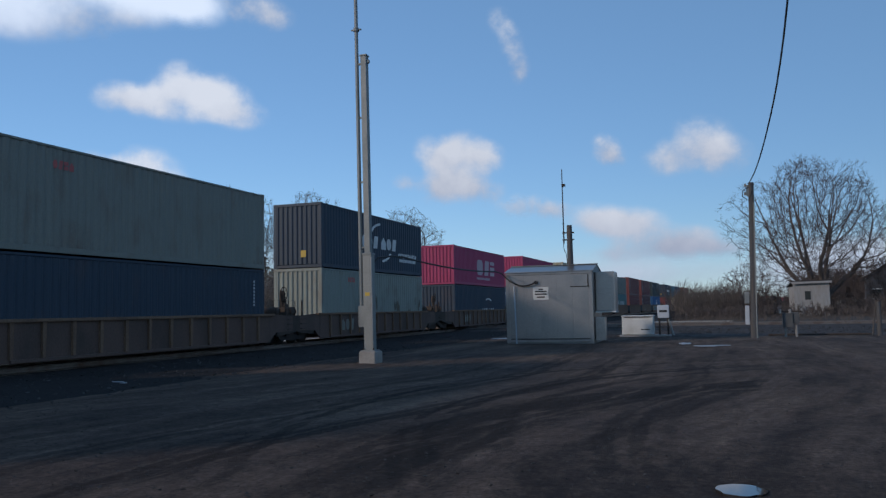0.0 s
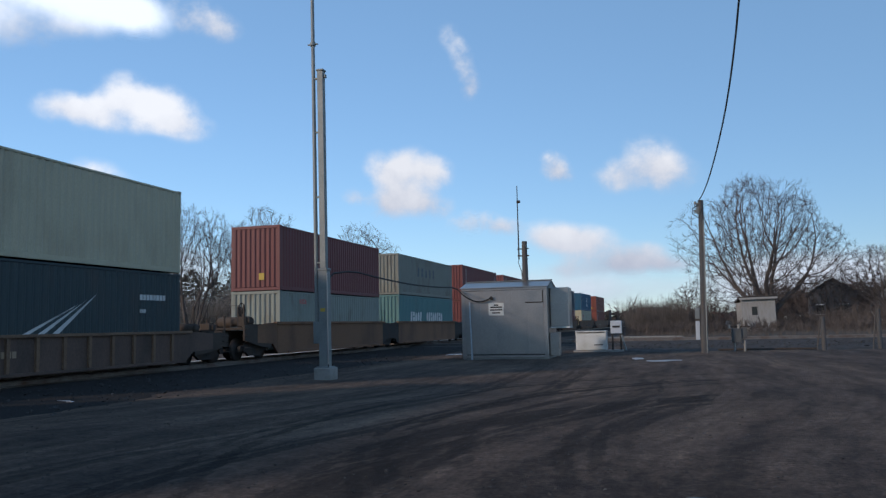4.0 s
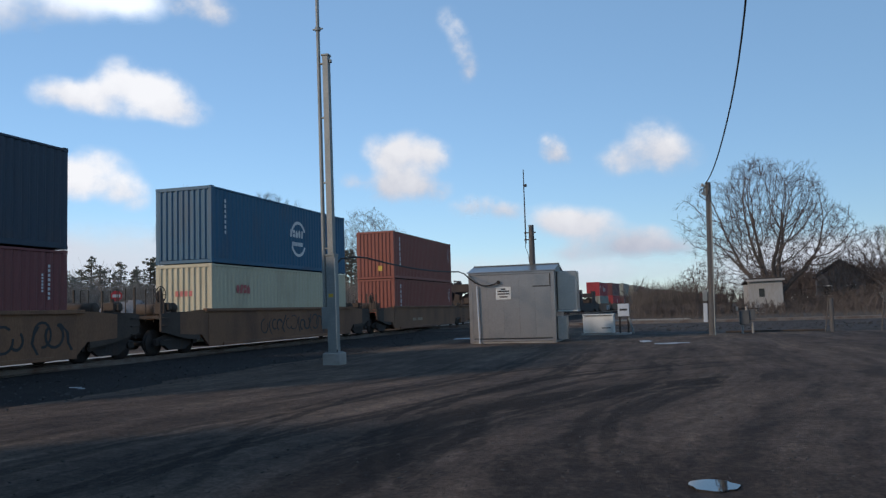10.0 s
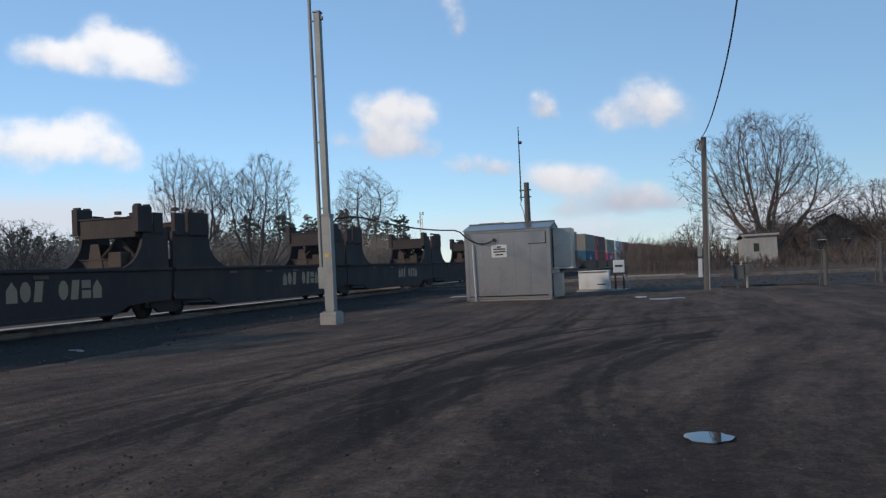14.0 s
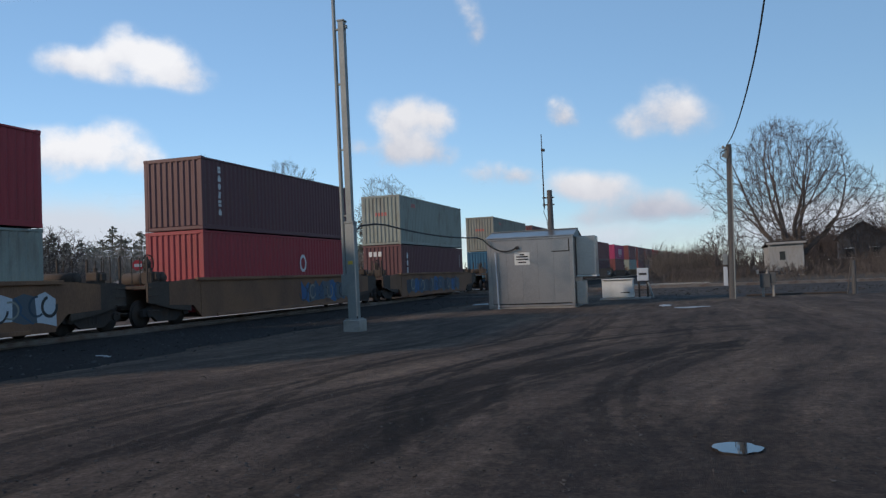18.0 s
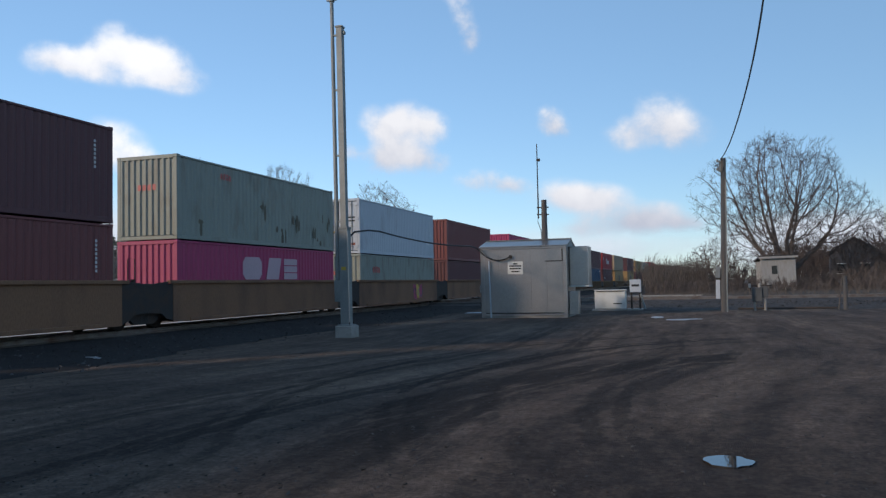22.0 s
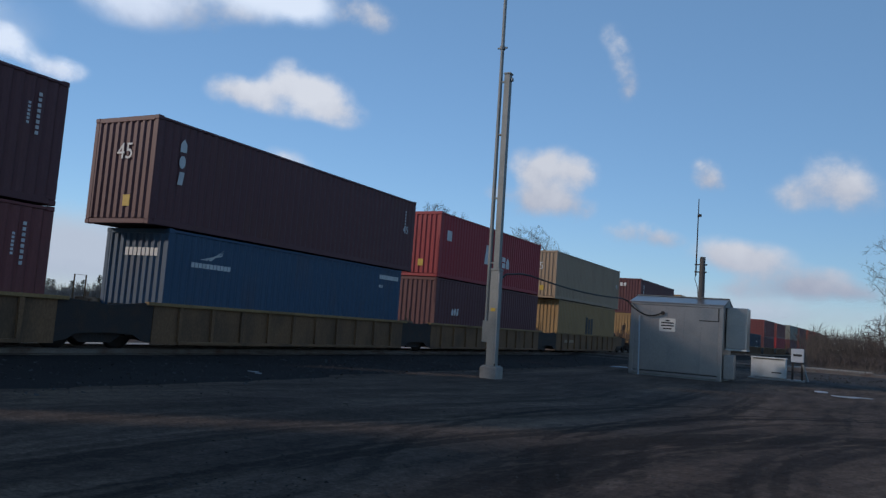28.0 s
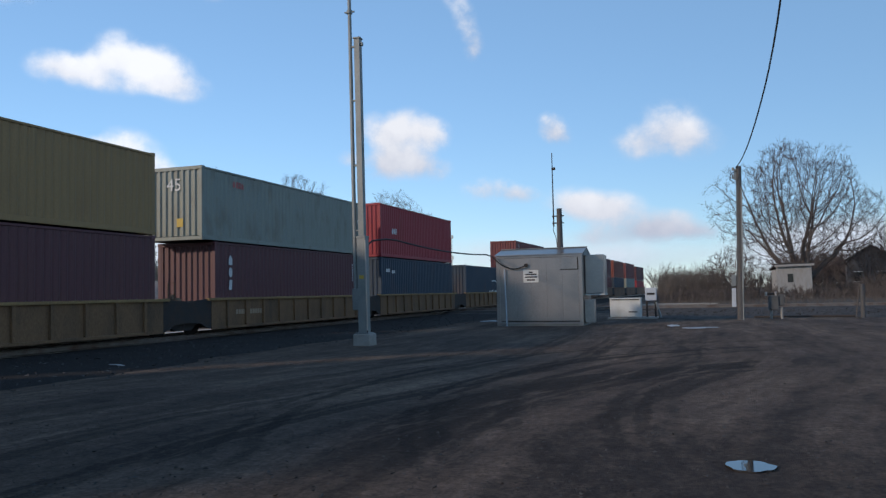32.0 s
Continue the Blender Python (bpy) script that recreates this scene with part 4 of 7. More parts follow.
def well_car(kind, u_centre, rear, lead, marks, idx):
    mat = CAR[kind]
    what = {"grey": "weathered brown ribbed well car carrying stacked containers", "ochre": "dirty ochre well car with plain deep sides", "yellow": "dull yellow ribbed well car carrying stacked containers"}[kind]
    ob = thing("well_car", what, "rail car", group="well cars of the train")
    tall = {"grey": 0.82, "ochre": 1.03, "yellow": 0.82}[kind]
    for m in (Matrix.Diagonal((1, 1, tall, 1)), Matrix.Diagonal((-1, 1, tall, 1))):
        part("side_sill", WELL["side_sill"], mat, ob, m=m)
        part("top_chord", WELL["top_chord"], {"yellow": CAR["chord"], "grey": CAR["rusty_chord"]}.get(kind, mat), ob, m=m)
        part("bottom_chord", WELL["bottom_chord"], mat, ob, m=m)
        if kind != "ochre":
            for k in range(12 if kind == "grey" else 10):
                part("rib", WELL["rib"], CAR["rusty_chord"] if kind == "grey" else mat, ob, m=m @ pose(0, -5.5 + k * (1.0 if kind == "grey" else 1.22), 0))
    part("floor", WELL["floor"], DARK_STEEL, ob)
    low = Matrix.Diagonal((1, 1, tall, 1))
    part("end_platform", WELL["end_platform"], SOOTY, ob, m=pose(0, 7.33, 0) @ low)
    part("end_platform", WELL["end_platform"], SOOTY, ob, m=pose(0, -7.33, 0, 0, 0, 180) @ low)
    for m, is_open in ((pose(0, 7.33, 0) @ low, rear == "end"), (pose(0, -7.33, 0, 0, 0, 180) @ low, lead)):
        for flip in (pose(0, 0, 0), Matrix.Diagonal((-1, 1, 1, 1))):
            part("end_skirt", WELL["open_end_skirt" if is_open else "end_skirt"], mat if is_open else DARK_STEEL, ob, m=m @ flip)
    open_ends = ([(pose(0, 7.2, 0), 1)] if rear == "end" else []) + ([(pose(0, -7.2, 0, 0, 0, 180), -1)] if lead else [])
    fittings = mat if kind == "yellow" else SOOTY
    for m, s in open_ends:
        truck(ob, s * 8.0)
        m = m @ low
        part("end_platform_deck", WELL["long_platform"], SOOTY, ob, m=m)
        part("coupler", WELL["coupler"], DARK_STEEL, ob, m=pose(0, s * 9.55, 0))
        for flip in (pose(0, 0, 0), Matrix.Diagonal((-1, 1, 1, 1))):
            part("platform_edge", WELL["platform_edge"], SOOTY, ob, m=m @ flip)
            for yy in (0.15, 1.05, 1.85) if kind == "yellow" else (1.85,):
                part("railing_post", WELL["railing_post"], fittings, ob, m=m @ flip @ pose(1.16, yy, 0))
            part("railing_hoop", WELL["railing_hoop"], fittings, ob, m=m @ flip @ pose(0.7, 1.8, 0, 0, 0, 90))
            for k in range(4):
                part("ladder_rung", WELL["ladder_rung"], fittings, ob, m=m @ flip @ pose(0, 1.72, 0.5 + 0.24 * k))
        part("cut_lever", WELL["cut_lever"], DARK_STEEL, ob, m=m)
        part("air_reservoir", WELL["air_reservoir"], SOOTY, ob, m=pose(0, s * 7.75, 1.29 * tall + 0.24))
        part("valve_box", WELL["valve_box"], CAR["rusty_chord"] if kind == "yellow" else SOOTY, ob, m=pose(0.8, s * 8.45, 1.29 * tall + 0.24))
    if lead:
        bw = part("brake_wheel", WELL["brake_wheel"], DARK_STEEL, ob, m=pose(0.62, -8.3, 2.05, 0, 0, 90))
        part("brake_stand", Geo().box((0.12, 0.14, -0.12), (0.30, 0.20, 0.52), 0.08).box((0.05, 0.14, -0.58), (0.08, 0.08, 0.5), 0.01).box((0.2, 0.14, -0.58), (0.08, 0.08, 0.5), 0.01), SOOTY, bw)
    if rear == "joint":
        truck(ob, 7.7)
        for sx in (-1, 1):
            part("grab_iron", WELL["railing_hoop"], fittings, ob, m=pose(sx * 1.05, 7.1, 0) @ low)
        part("joint_cover", WELL["valve_box"], CAR["rusty_chord"] if kind == "yellow" else SOOTY, ob, m=pose(0.7, 7.6, 1.02 * tall + 0.22))
        part("air_hose", WELL["hose"], RUBBER, ob, m=pose(0, 7.7, 0))
    if marks == "forty":
        number("40", 0.46, PAINT["black"], ob, pose(1.279, -0.4 if kind == "yellow" else -2.6, 0.60, 90, 0, 90))
    if marks == "long_bars":
        for flip in (pose(0, 0, 0), Matrix.Diagonal((-1, 1, 1, 1))):
            part("rear_platform_side", Geo().slab([(8.12, 0.22), (9.9, 0.26), (10.8, 0.55), (11.2, 0.95), (11.2, 1.46), (8.12, 1.46)], 0, 1.18, 1.27), mat, ob, m=flip)
            part("rear_platform_chord", Geo().box((1.26, 9.66, 1.50), (0.16, 3.1, 0.08), 0.01), mat, ob, m=flip)
        part("rear_platform_deck", Geo().box((0, 10.0, 1.38), (2.34, 2.4, 0.10), 0.01), SOOTY, ob)
    if marks in ("bars", "forty", "long_bars"):
        g = Geo()
        y = glyphs(g, -3.1 if kind != "yellow" else -4.9, 0.60, 0.22, 4, x=1.279)
        glyphs(g, y + 0.25, 0.60, 0.22, 6, x=1.279)
        part_pieces("reporting_mark", g, PAINT["tan"], ob)
    elif marks == "striped":
        scrawl(ob, -5.3, 1.0, idx, ["black", "teal", "slate_blue", "faded_blue"])
        scrawl(ob, 4.6, 6.6, idx + 40, ["faded_blue", "black"])
        for y, w, h in ((-5.85, 0.75, 0.30), (-2.4, 0.6, 0.13), (1.3, 0.55, 0.13), (4.4, 0.45, 0.13), (6.3, 0.4, 0.13)):
            part("reflector_stripe", Geo().box((1.2855, y, 1.16 if h < 0.2 else 1.02), (0.004, w, h)), PAINT["mark_yellow"], ob, "yellow reflective stripe")
        part("black_panel", Geo().box((1.279, 2.95, 0.90), (0.004, 2.5, 0.38)), PAINT["black"], ob)
        g = Geo()
        glyphs(g, 1.85, 0.80, 0.21, 4, x=1.283)
        glyphs(g, 2.95, 0.80, 0.21, 6, x=1.283)
        part_pieces("reporting_mark", g, PAINT["white"], ob)
        number("125 T", 0.34, PAINT["white"], ob, pose(1.225, -7.95, 1.0, 90, 0, 90))
    elif marks == "letters":
        g = Geo()
        glyphs(g, -4.4, 0.42, 0.52, 3, 0.75, x=1.279)
        part_pieces("painted_mark", g, PAINT["grey_green"], ob)
    elif marks.startswith("tag"):
        _, a, b, cols = marks.split(":")
        scrawl(ob, float(a), float(b), idx, cols.split(","))
    carried_things.append((ob, u_centre, RAIL_Z))
    return ob


def empty_stack_car(u_centre, idx, marks):
    """Old empty stack car: black deep sides that meet over a shared truck, between two raised guide frames."""
    mat = CAR["black"]
    ob = thing("empty_stack_car", "sooty black empty stack car with raised bulkhead frames", "rail car", group="empty stack cars of the train")
    lead_sill = [(-7.46, 0.24), (-0.9, 0.24), (-0.3, 0.50), (1.9, 0.58), (1.9, 1.58), (-7.46, 1.58)]
    rear_sill = [(2.08, 0.58), (4.2, 0.50), (4.8, 0.24), (7.46, 0.24), (7.46, 1.58), (2.08, 1.58)]
    quarter = [0.157 * k for k in range(11)]
    lead_web = [(-0.75 + 1.3 * math.sin(a), 1.64 + 1.2 * (1 - math.cos(a))) for a in quarter]
    rear_web = [(5.9 - 1.6 * math.sin(a), 1.64 + 1.15 * (1 - math.cos(a))) for a in quarter]
    if idx == 0:
        part("end_beam", Geo().box((0, 0.6, 1.15), (2.4, 2.4, 0.9), 0.03), mat, ob)
    for sx in (-1, 1):
        x, gx = sx * 1.25, sx * 1.17
        for prof in (lead_sill, rear_sill)[idx == 0:]:
            part("side_sill", Geo().slab(prof, 0, x - 0.03, x + 0.03), mat, ob)
        for y, ln in ((-2.78, 9.36), (4.77, 5.38))[idx == 0:]:
            part("top_chord", Geo().box((sx * 1.27, y, 1.62), (0.16, ln, 0.10), 0.012), mat, ob)
            part("bottom_chord", Geo().box((sx * 1.29, y - 1.4 if y < 0 else y + 1.3, 0.29), (0.08, ln - (3.2 if y < 0 else 2.7), 0.10), 0.012), mat, ob)
        for y in (-6.3, -3.9, 5.8)[2 * (idx == 0):]:
            part("stake_pocket", Geo().box((sx * 1.30, y, 1.44), (0.05, 0.55, 0.10), 0.008), CAR["grey"], ob)
        part("lead_web", Geo().slab([*lead_web, (0.62, 3.0), (1.86, 3.0), (1.86, 1.64)], 0, gx - 0.05, gx + 0.05), mat, ob)
        part("rear_web", Geo().slab([(2.12, 1.64), (2.12, 2.9), (4.25, 2.9), *reversed(rear_web)], 0, gx - 0.05, gx + 0.05), mat, ob)
        part("guide_tower", Geo().box((gx, 0.62, 3.25), (0.24, 0.72, 0.86), 0.02), mat, ob)
        part("guide_tower", Geo().box((gx, 1.36, 3.15), (0.16, 0.5, 0.7), 0.02), mat, ob)
        part("guide_tower", Geo().box((gx, 2.55, 3.15), (0.18, 0.6, 0.8), 0.02), mat, ob)
        part("guide_tower", Geo().box((gx, 3.6, 3.2), (0.24, 1.2, 0.84), 0.02), mat, ob)
        for y in (0.4, 0.85, 2.4, 3.2, 3.95):
            part("guide_lug", Geo().box((gx, y, 3.68), (0.2, 0.16, 0.12), 0.01), mat, ob)
        for k in range(8):
            part("step_rung", Geo().line([(gx, 4.2, 1.9 + 0.24 * k), (gx, 4.42, 1.9 + 0.24 * k)], 0.03), mat, ob)
        part("step_rail", Geo().tube((gx, 4.40, 1.8), (gx, 4.40, 3.65), 0.02, n=6), mat, ob)
        part("cross_brace", Geo().tube((sx * 1.05, 0.9, 1.7), (0, 0.9, 2.65), 0.06, n=6), mat, ob)
    for yy, ll in ((-4.3, 6.2), (6.1, 2.6))[idx == 0:]:
        part("floor", Geo().box((0, yy, 0.30), (2.42, ll, 0.12), 0.01), DARK_STEEL, ob)
    for y, z, h in ((0.5, 2.98, 0.62), (0.5, 1.80, 0.34), (3.75, 2.98, 0.62), (3.75, 1.80, 0.34)):
        part("cross_beam", Geo().box((0, y, z), (2.22, 0.34, h), 0.015).box((0, y, z + h / 2 + 0.02), (2.22, 0.42, 0.05), 0.01), mat, ob)
    part("bulkhead_wall", Geo().slab([(-1.1, 1.64), (1.1, 1.64), (1.1, 2.3), (0.45, 2.75), (-0.2, 2.35), (-1.1, 2.55)], 1, 1.45, 1.50), mat, ob)
    part("lading_box", Geo().box((0.55, 0.25, 1.95), (0.5, 0.5, 0.5), 0.02), SOOTY, ob, "worn brown locker")
    part("bulkhead_plate", Geo().slab([(-0.75, 1.7), (-0.15, 1.7), (-0.3, 2.5), (-0.6, 2.5)], 1, 0.30, 0.33), SOOTY, ob, "worn brown plate")
    truck(ob, 1.99)
    if marks:
        g = Geo()
        y = glyphs(g, -5.05, 0.80, 0.55, 3, 0.66, x=1.284)
        glyphs(g, y + 0.45, 0.80, 0.55, 4, 0.66, x=1.284)
        part_pieces("painted_mark", g, PAINT["tan"], ob)
    elif idx == 0:
        g = Geo()
        y = glyphs(g, 3.6, 0.85, 0.34, 4, 0.5, x=1.284)
        glyphs(g, y + 0.2, 0.85, 0.34, 6, 0.5, x=1.284)
        part_pieces("reporting_mark", g, PAINT["grey_green"], ob)
    carried_things.append((ob, u_centre, RAIL_Z))
    return ob


# place of the leading end, top and bottom load (colour, height, mark, end), car, marks on the car
F40, F45 = 12.192, 13.716
G, O_, Y_ = "grey", "ochre", "yellow"
TRAIN = [
    (-3.0, ("pale_green", HC, "red_small", ""), ("brown", STD, "", ""), G, ""),
    (14.48, ("grey_green", HC, "red_small", ""), ("navy", STD, "edge", ""), G, ""),
    (31.29, ("navy", HC, "arcs_notes", "yellow_plate"), ("pale_green", HC, "red_rusty", ""), G, "letters"),
    (49.33, ("pink", STD, "blocks", ""), ("navy", STD, "arcs_low", ""), G, "letters"),
    (67.57, ("pink", STD, "blocks", ""), ("slate_blue", HC, "wing", "band"), G, "letters"),
    (84.58, ("cream", HC, "red_small", "red"), ("dark_green", HC, "wing", "band"), G, "bars"),
    (104.12, ("rust_brown", HC, "", "yellow_plate"), ("pale_green", STD, "red_small", ""), O_, ""),
    (119.74, ("grey_green", STD, "wide_row", ""), ("teal", HC, "two_rows", ""), O_, ""),
    (135.13, ("rust_brown", HC, "column", ""), ("rust_brown", HC, "edge", ""), O_, ""),
    (150.42, ("rust_brown", HC, "column", ""), ("brown", HC, "short_column", "short_column"), O_, "forty"),
    (165.9, ("dark_green", HC, "corner", ""), ("bright_blue", HC, "dome", ""), O_, "striped"),
    (187.46, ("navy", HC, "arcs", "yellow_plate"), ("rust_brown", HC, "column", ""), O_, "tag:-1.2:6.2:outline"),
    (206.88, ("blue", HC, "globe", ""), ("cream", HC, "red_logo", "red"), O_, "tag:-2.6:3.4:outline"),
    (226.35, ("orange", HC, "column", "yellow_plate"), ("orange", HC, "column", ""), O_, "long_bars"),
    (330.62, ("red", STD, "big_first", ""), ("pale_green", STD, "red_logo", "red"), O_, "tag:2.2:6.4:silver,faded_blue,silver"),
    (349.96, ("brown", STD, "column", ""), ("red", HC, "emblem", ""), O_, "tag:0.8:6.4:bright_blue,faded_blue,slate_blue,faded_blue"),
    (369.27, ("pale_green", HC, "red_small", "red"), ("brown", HC, "short_column", "short_column"), O_, "tag:-5.6:4.8:navy,faded_blue,bright_blue,slate_blue,faded_blue"),
    (390.71, ("grey_green", HC, "red_small", "red"), ("blue", HC, "dome", ""), O_, "bars"),
    (406.0, ("brown", HC, "short_column", "yellow_plate"), ("rust_brown", HC, "edge", ""), O_, ""),
    (421.29, ("pale_green", HC, "red_rusty", "red"), ("pink", STD, "blocks_low", ""), O_, ""),
    (436.7, ("silver", HC, "edge", "doors"), ("pale_green", STD, "red_logo", "red"), O_, "tag:1.8:3.4:pink,mark_yellow"),
    (451.94, ("rust_brown", HC, "", ""), ("brown", STD, "edge", ""), O_, "tag:2.2:6.0:black,white"),
    (471.14, ("pink", STD, "blocks", ""), ("rust_brown", HC, "edge", ""), G, "letters"),
    (490.99, ("rust_brown", HC, "column", ""), ("pale_green", HC, "red_logo", ""), Y_, "forty"),
    (506.52, ("brown", HC, "column", ""), ("rust_brown", HC, "column", ""), Y_, "bars"),
    (522.16, ("brown", HC, "short_column", "forty_five"), ("slate_blue", HC, "wing_small", "band"), Y_, ""),
    (537.4, ("red", HC, "big_first", "yellow_plate"), ("brown", HC, "small_white", ""), Y_, ""),
    (553.17, ("tan", HC, "", "forty_five"), ("yellow", HC, "black_blocks", ""), Y_, "bars"),
    (572.52, ("brown", HC, "short_column", "short_column"), ("yellow", HC, "black_blocks", ""), Y_, "forty"),
    (588.03, ("yellow", STD, "black_small", ""), ("brown", HC, "small_white", ""), Y_, "bars"),
    (603.44, ("pale_green", STD, "red_small", "forty_five"), ("brown", HC, "short_column", ""), Y_, "bars"),
    (618.49, ("red", HC, "small_white", "yellow_plate"), ("navy", HC, "corner", ""), Y_, ""),
    (633.9, None, ("navy", HC, "arcs_low", ""), Y_, ""),
    (649.3, ("rust_brown", HC, "column", ""), ("brown", STD, "", ""), Y_, ""),
    (664.7, ("rust_brown", STD, "", ""), ("red", HC, "", ""), Y_, ""),
    (684.0, ("grey_green", HC, "", ""), ("brown", HC, "", ""), O_, ""),
    (699.4, ("brown", HC, "", ""), ("rust_brown", HC, "", ""), O_, ""),
    (714.8, ("orange", HC, "", ""), ("navy", HC, "", ""), O_, ""),
    (730.2, ("rust_brown", HC, "", ""), ("pale_green", HC, "", ""), O_, ""),
    (745.6, ("brown", HC, "", ""), ("red", STD, "", ""), O_, ""),
]
starts = [r[0] for r in TRAIN]
for i, (u, top, low, kind, marks) in enumerate(TRAIN):
    mid = u + F40 / 2
    ahead = TRAIN[i - 1][0] if i else u - 20
    behind = TRAIN[i + 1][0] if i + 1 < len(TRAIN) else u + 20
    well_car(kind, mid, "joint" if behind - u < 16.6 else "end", u - ahead >= 16.6, marks, i)
    shipping_container(low[0], low[1], F40, low[2], low[3], mid, RAIL_Z + 0.33, "stacked containers on the train")
    if top:
        long = top[3] == "forty_five"
        box45 = shipping_container(top[0], top[1], F45 if long else F40, top[2], top[3], mid, RAIL_Z + 0.33 + low[1] + 0.02, "stacked containers on the train")
        if long:
            number("45", 0.42, PAINT["white"], box45, pose(1.208, F45 / 2 - 0.9, 1.5, 90, 0, 90))
            number("45", 0.62, PAINT["white"], box45, pose(-0.25, -F45 / 2 + 0.012, 1.75, 90, 0, 0))
for i in range(6):
    empty_stack_car(245.2 + i * 14.92, i, i in (1, 2, 3, 4))

# ---- things on the lot ----
def mast():
    x, y = -9.10, 20.85
    ob = thing("radio_mast", "grey galvanised mast with a slim side pipe on a concrete block", "mast", pose(x, y, 0))
    part("base_block", Geo().box((0, 0, 0.14), (0.52, 0.52, 0.40), 0.03), CONCRETE, ob, "pale concrete block")
    part("base_plate", Geo().box((0, 0, 0.355), (0.40, 0.40, 0.03), 0.005), GALV_DULL, ob)
    for sx in (-1, 1):
        for sy in (-1, 1):
            part("anchor_bolt", Geo().tube((sx * 0.15, sy * 0.15, 0.36), (sx * 0.15, sy * 0.15, 0.43), 0.018, n=6), DARK_STEEL, ob)
    lean = -0.0195
    part("square_post", Geo().slab([(-0.13, -0.13), (0.13, -0.13), (0.13, 0.13), (-0.13, 0.13)], 2, 0.37, 3.1), GALV_DULL, ob, m=Matrix.Shear("XY", 4, (lean, 0)))
    g = Geo().box((0.0, 0, 6.0), (0.18, 0.18, 5.85), 0.01)
    part("upper_post", g, GALV_DULL, ob, m=Matrix.Shear("XY", 4, (lean, 0)))
    part("post_cap", Geo().box((0, 0, 8.93), (0.23, 0.23, 0.05), 0.01).box((0.13, 0, 8.75), (0.06, 0.10, 0.10), 0.01), GALV_DULL, ob, m=Matrix.Shear("XY", 4, (lean, 0)))
    part("sleeve_collar", Geo().box((0, 0, 3.1), (0.29, 0.29, 0.07), 0.01), GALV_DULL, ob, m=Matrix.Shear("XY", 4, (lean, 0)))
    pipe = part("side_pipe", Geo().tube((-0.24, 0, 1.55), (-0.24, 0, 13.0), 0.062, 0.05, 12), GALV_DULL, ob, "slim grey pipe", m=Matrix.Shear("XY", 4, (lean, 0)))
    part("pipe_joint", Geo().tube((-0.24, 0, 9.70), (-0.24, 0, 9.80), 0.085, n=12).box((-0.24, 0, 9.75), (0.32, 0.05, 0.04), 0.008), GALV_DULL, pipe)
    part("pipe_foot_box", Geo().box((-0.22, -0.02, 1.32), (0.20, 0.16, 0.62), 0.015), GALV_DULL, ob, m=Matrix.Shear("XY", 4, (lean, 0)))
    for z in (1.7, 3.3, 5.2, 7.1, 8.7):
        part("clamp", Geo().box((-0.15, 0, z), (0.26, 0.07, 0.05), 0.008), GALV_DULL, ob, m=Matrix.Shear("XY", 4, (lean, 0)))
    part("conduit", Geo().tube((0.13, -0.12, 0.4), (0.13, -0.12, 3.0), 0.02, n=8), GALV, ob, m=Matrix.Shear("XY", 4, (lean, 0)))
    part("warning_tag", Geo().box((0.0, -0.135, 1.95), (0.14, 0.008, 0.10)), PAINT["mark_yellow"], ob, "small yellow tag", m=Matrix.Shear("XY", 4, (lean, 0)))
    return ob


mast()


